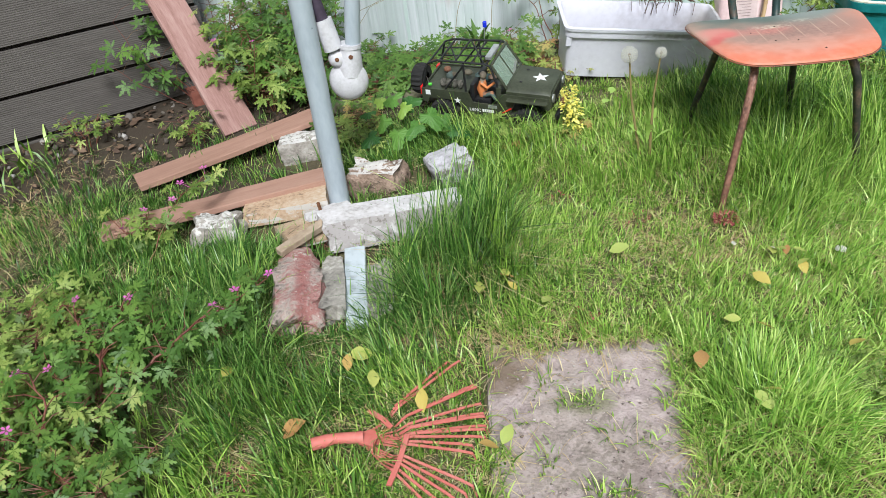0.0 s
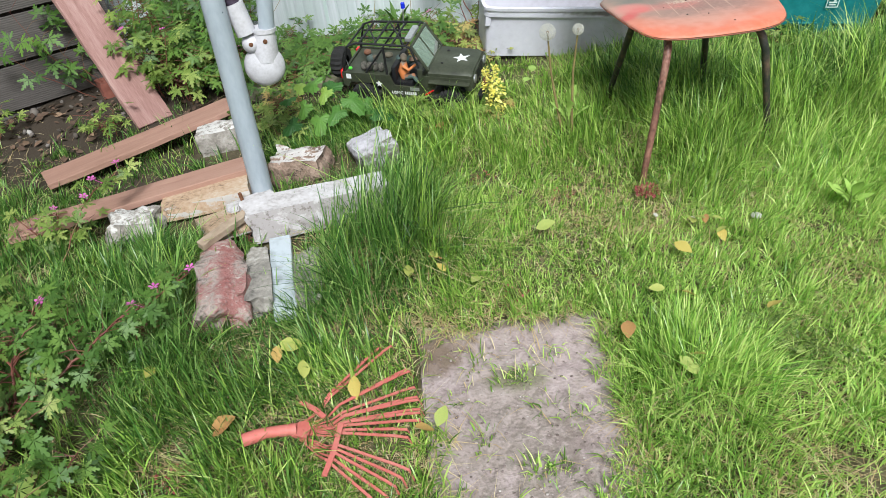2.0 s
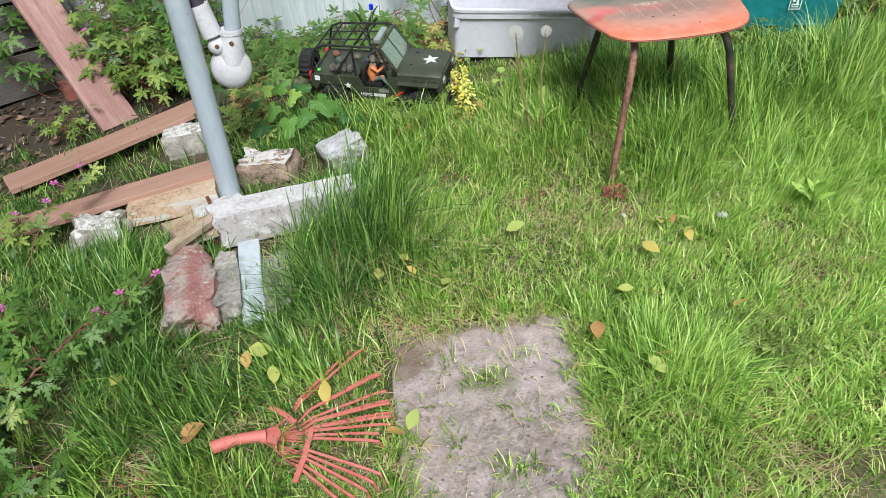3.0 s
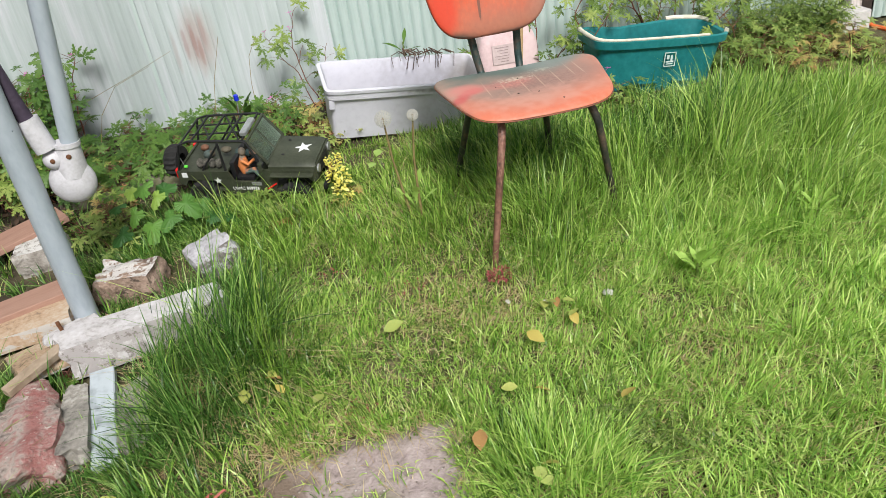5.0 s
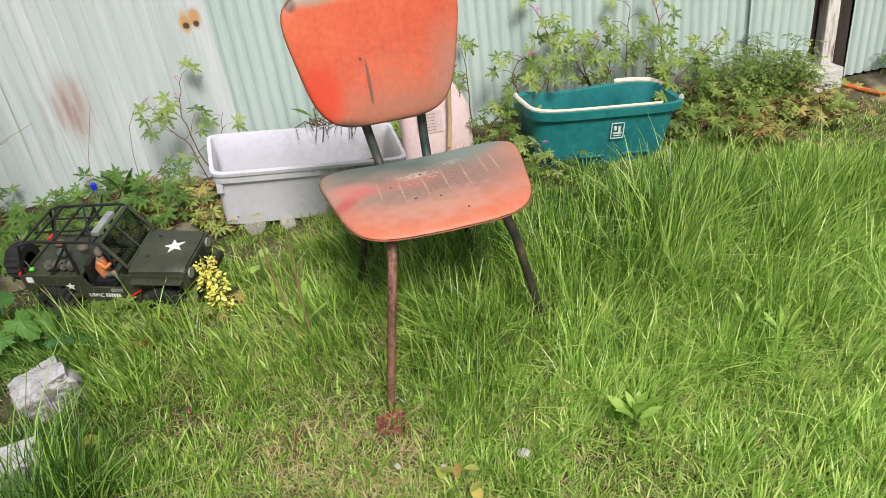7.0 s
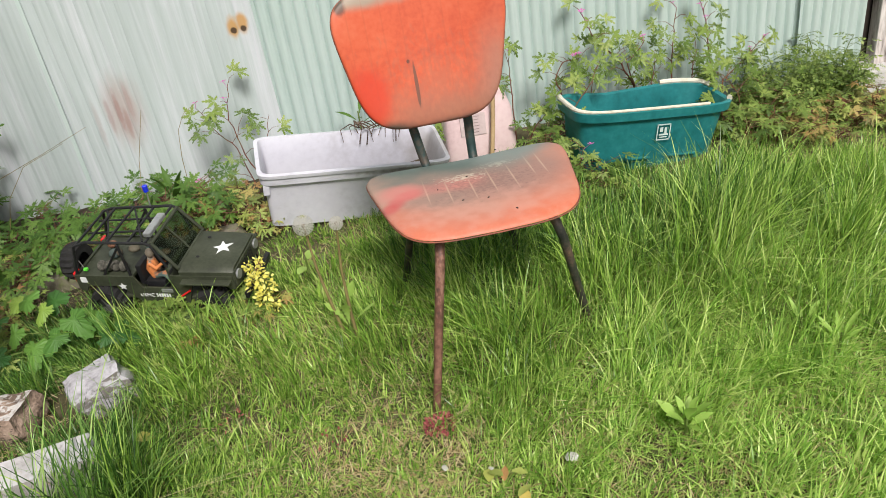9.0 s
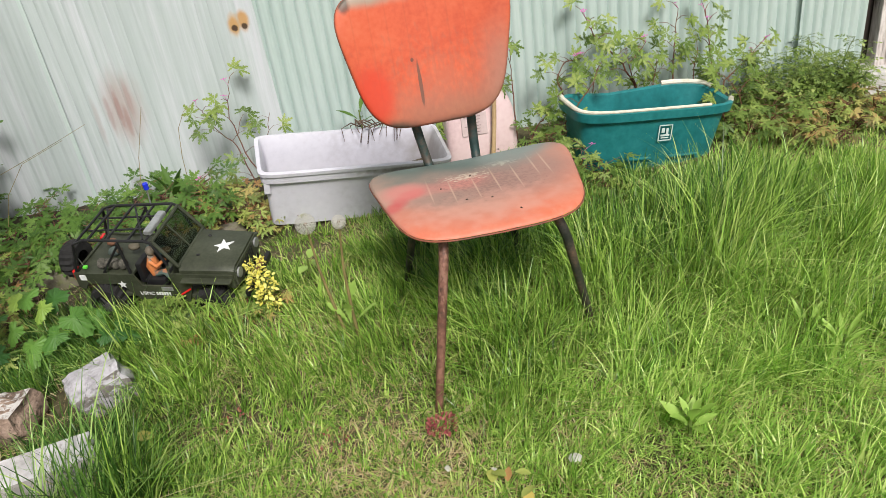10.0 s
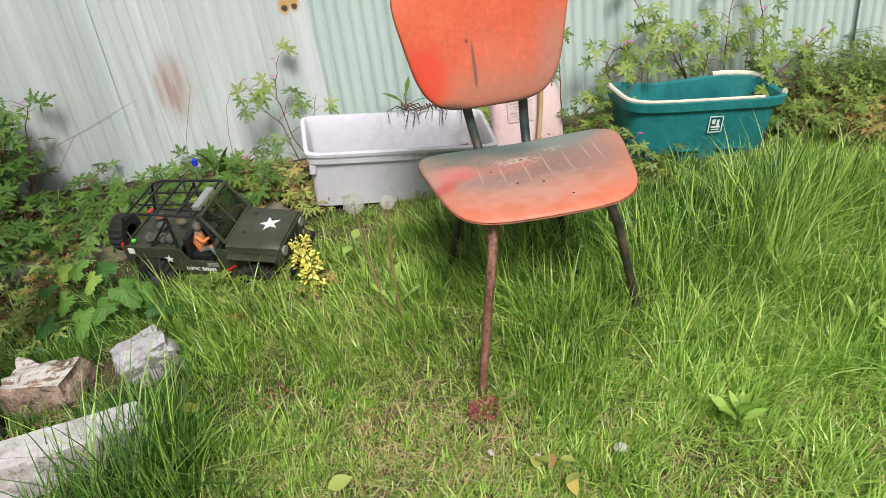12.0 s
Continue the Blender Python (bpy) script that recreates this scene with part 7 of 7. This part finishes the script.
def tussocks(name, count, per, seed, mat, label, keep, height, width, lean):
    """Grass in tufts: blades start close together, most of them combed one way and some fanning outwards."""
    rs = np.random.RandomState(seed)
    cx, cy = rs.uniform(-2.1, 2.9, count), rs.uniform(-1.35, 1.24, count)
    ok = rs.rand(count) < keep(cx, cy)
    cx, cy = cx[ok], cy[ok]
    many = rs.poisson(per * rs.uniform(0.4, 1.6, len(cx)))
    who = np.repeat(np.arange(len(cx)), many)
    n = len(who)
    size = rs.uniform(0.65, 1.4, len(cx))[who]
    ox, oy = rs.normal(0, 0.012, n) * size, rs.normal(0, 0.012, n) * size
    x, y = cx[who] + ox, cy[who] + oy
    h = height(x, y) * size * (0.35 + 1.05 * rs.rand(n) ** 0.9)
    flow = (flow_way(cx, cy) + rs.normal(0, 0.5, len(cx)))[who]
    fan = 0.03 * bump_at(cx, cy, -0.08, -0.68, 0.16, 0.16)[who]
    way = np.arctan2(oy + 0.012 * np.sin(flow) + fan * (y + 0.68) / 0.1, ox + 0.012 * np.cos(flow) + fan * (x + 0.08) / 0.1) + rs.normal(0, 0.3, n)
    le = lean * rs.uniform(0.6, 1.3, len(cx))[who] * (0.15 + 1.0 * rs.rand(n) ** 1.4)
    turn = way + math.pi / 2 + rs.normal(0, 0.5, n)
    w = width * rs.uniform(0.8, 1.15, len(cx))[who] * rs.uniform(0.55, 1.3, n)
    return blade_mesh(name, x, y, h, way, le, turn, w, rs, mat, label)


def loose_blades(name, count, seed, mat, label, keep, height, width, lean):
    rs = np.random.RandomState(seed)
    x, y = rs.uniform(-2.1, 2.9, count), rs.uniform(-1.35, 1.24, count)
    ok = rs.rand(count) < keep(x, y)
    x, y = x[ok], y[ok]
    n = len(x)
    h = height(x, y) * (0.35 + 1.15 * rs.rand(n) ** 1.3)
    way = rs.uniform(0, 2 * math.pi, n)
    return blade_mesh(name, x, y, h, way, lean * (0.3 + 0.9 * rs.rand(n)), way + math.pi / 2 + rs.normal(0, 0.6, n), width * rs.uniform(0.6, 1.25, n), rs, mat, label, False)


# Share of the dark grass: tall tufts, plus the whole shaded left side.
def lush(x, y):
    return np.clip(bump_at(x, y, -0.74, -0.05, 0.2, 0.26) + 0.7 * bump_at(x, y, -1.15, -0.4, 0.35, 0.25) + 0.5 * ramp01(y, 0.15, 0.45) * ramp01(x, -0.1, 0.1) * (1 - ramp01(x, 0.7, 1.2)) + 0.8 * (1 - ramp01(x, -0.85, -0.55)) * (0.3 + 0.7 * ramp01(y, -0.75, -0.30)), 0, 0.92)


# Share of the pale grass, raised where the lawn should look sunlit.
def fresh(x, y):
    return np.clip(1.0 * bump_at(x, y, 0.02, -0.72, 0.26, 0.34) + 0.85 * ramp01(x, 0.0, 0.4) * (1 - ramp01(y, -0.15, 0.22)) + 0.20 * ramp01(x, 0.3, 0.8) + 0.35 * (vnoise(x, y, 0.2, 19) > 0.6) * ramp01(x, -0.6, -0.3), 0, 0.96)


def seen_lawn(x, y):
    """1 on the lawn that lies open to view, less where it is hidden or far aside."""
    return np.where((y < -1.0) | (x < -1.75) | (x > 2.3), 0.35, 1.0) * np.where((x > 0.9) & (y < -0.3), 0.4, 1.0)


tussocks("grass", 30000, 17, 71, GRASS, "bright green rough lawn grass in tufts", lambda x, y: seen_lawn(x, y) * lawn_density(x, y) * (1 - lush(x, y)) * (1 - fresh(x, y)), lambda x, y: 1.1 * lawn_height(x, y), 0.0031, 0.95)
tussocks("fresh_grass", 30000, 17, 75, FRESH_LIT, "pale fresh green grass tufts, coloured brighter for the sunlit open lawn", lambda x, y: seen_lawn(x, y) * lawn_density(x, y) * (1 - lush(x, y)) * fresh(x, y), lambda x, y: lawn_height(x, y), 0.0031, 0.95)
tussocks("tall_grass", 30000, 18, 72, LUSH_SHADED, "taller dark green grass round the stones and chair, darkened further for the shaded left", lambda x, y: seen_lawn(x, y) * lawn_density(x, y) * lush(x, y), lambda x, y: lawn_height(x, y) * 1.15, 0.0032, 0.85)
loose_blades("short_grass", 80000, 74, GRASS, "short fine grass between the tufts", lambda x, y: seen_lawn(x, y) * lawn_density(x, y), lambda x, y: 0.5 * lawn_height(x, y) + 0.01, 0.0022, 1.2)
loose_blades("short_fresh_grass", 420000, 77, FRESH_LIT, "short pale green grass, coloured brighter for the sunlit open lawn", lambda x, y: seen_lawn(x, y) * lawn_density(x, y) * ramp01(x, -0.62, -0.40) * (1 - ramp01(y, -0.05, 0.15)) * (1 - ramp01(x, 0.8, 1.2)) * (1 - 0.65 * bump_at(x, y, -0.10, -0.12, 0.16, 0.10)) * (1 - 0.35 * (vnoise(x, y, 0.13, 17) > 0.66)), lambda x, y: 0.55 * lawn_height(x, y) + 0.012, 0.0025, 1.1)
loose_blades("dry_grass", 420000, 73, STRAW, "dry straw-coloured dead grass in the lawn", lambda x, y: (0.015 + 0.985 * lawn_density(x, y)) * (0.18 + 0.75 * bump_at(x, y, -0.08, -0.10, 0.2, 0.14) + 0.5 * bump_at(x, y, 0.38, -0.36, 0.12, 0.1) + 0.6 * bump_at(x, y, 0.06, -0.84, 0.08, 0.08) + 0.5 * bump_at(x, y, -0.78, -0.70, 0.12, 0.10) + 0.3 * bump_at(x, y, 1.1, 0.55, 0.35, 0.2) + 0.6 * bump_at(x, y, -0.90, 0.95, 0.25, 0.18) + 0.4 * bump_at(x, y, -0.43, -0.42, 0.25, 0.05) + 0.3 * bump_at(x, y, 1.5, 0.7, 0.4, 0.25) + 0.3 * (vnoise(x, y, 0.13, 17) > 0.66)),
             lambda x, y: 0.55 * lawn_height(x, y) + 0.018, 0.0020, 2.4)


def far_grass(count, seed):
    """Coarser grass that carries the lawn on behind and beside the camera."""
    rs = np.random.RandomState(seed)
    x, y = rs.normal(0.4, 2.4, count), rs.normal(-1.6, 1.6, count)
    inside = (x > -2.05) & (x < 2.85) & (y > -1.32) & ~((x > 1.05) & (y < -0.35))
    wall = (x - WOOD_A.x) * WOOD_N.x + (y - WOOD_A.y) * WOOD_N.y
    ok = ~inside & (y < 1.15) & (wall > 0.05)
    x, y = x[ok], y[ok]
    n = len(x)
    way = rs.uniform(0, 2 * math.pi, n)
    return blade_mesh("grass_beyond", x, y, rs.uniform(0.05, 0.13, n), way, rs.uniform(0.3, 1.2, n), way + math.pi / 2 + rs.normal(0, 0.6, n), rs.uniform(0.006, 0.011, n), rs, GRASS, "rough grass around the yard", False)


far_grass(70000, 76)
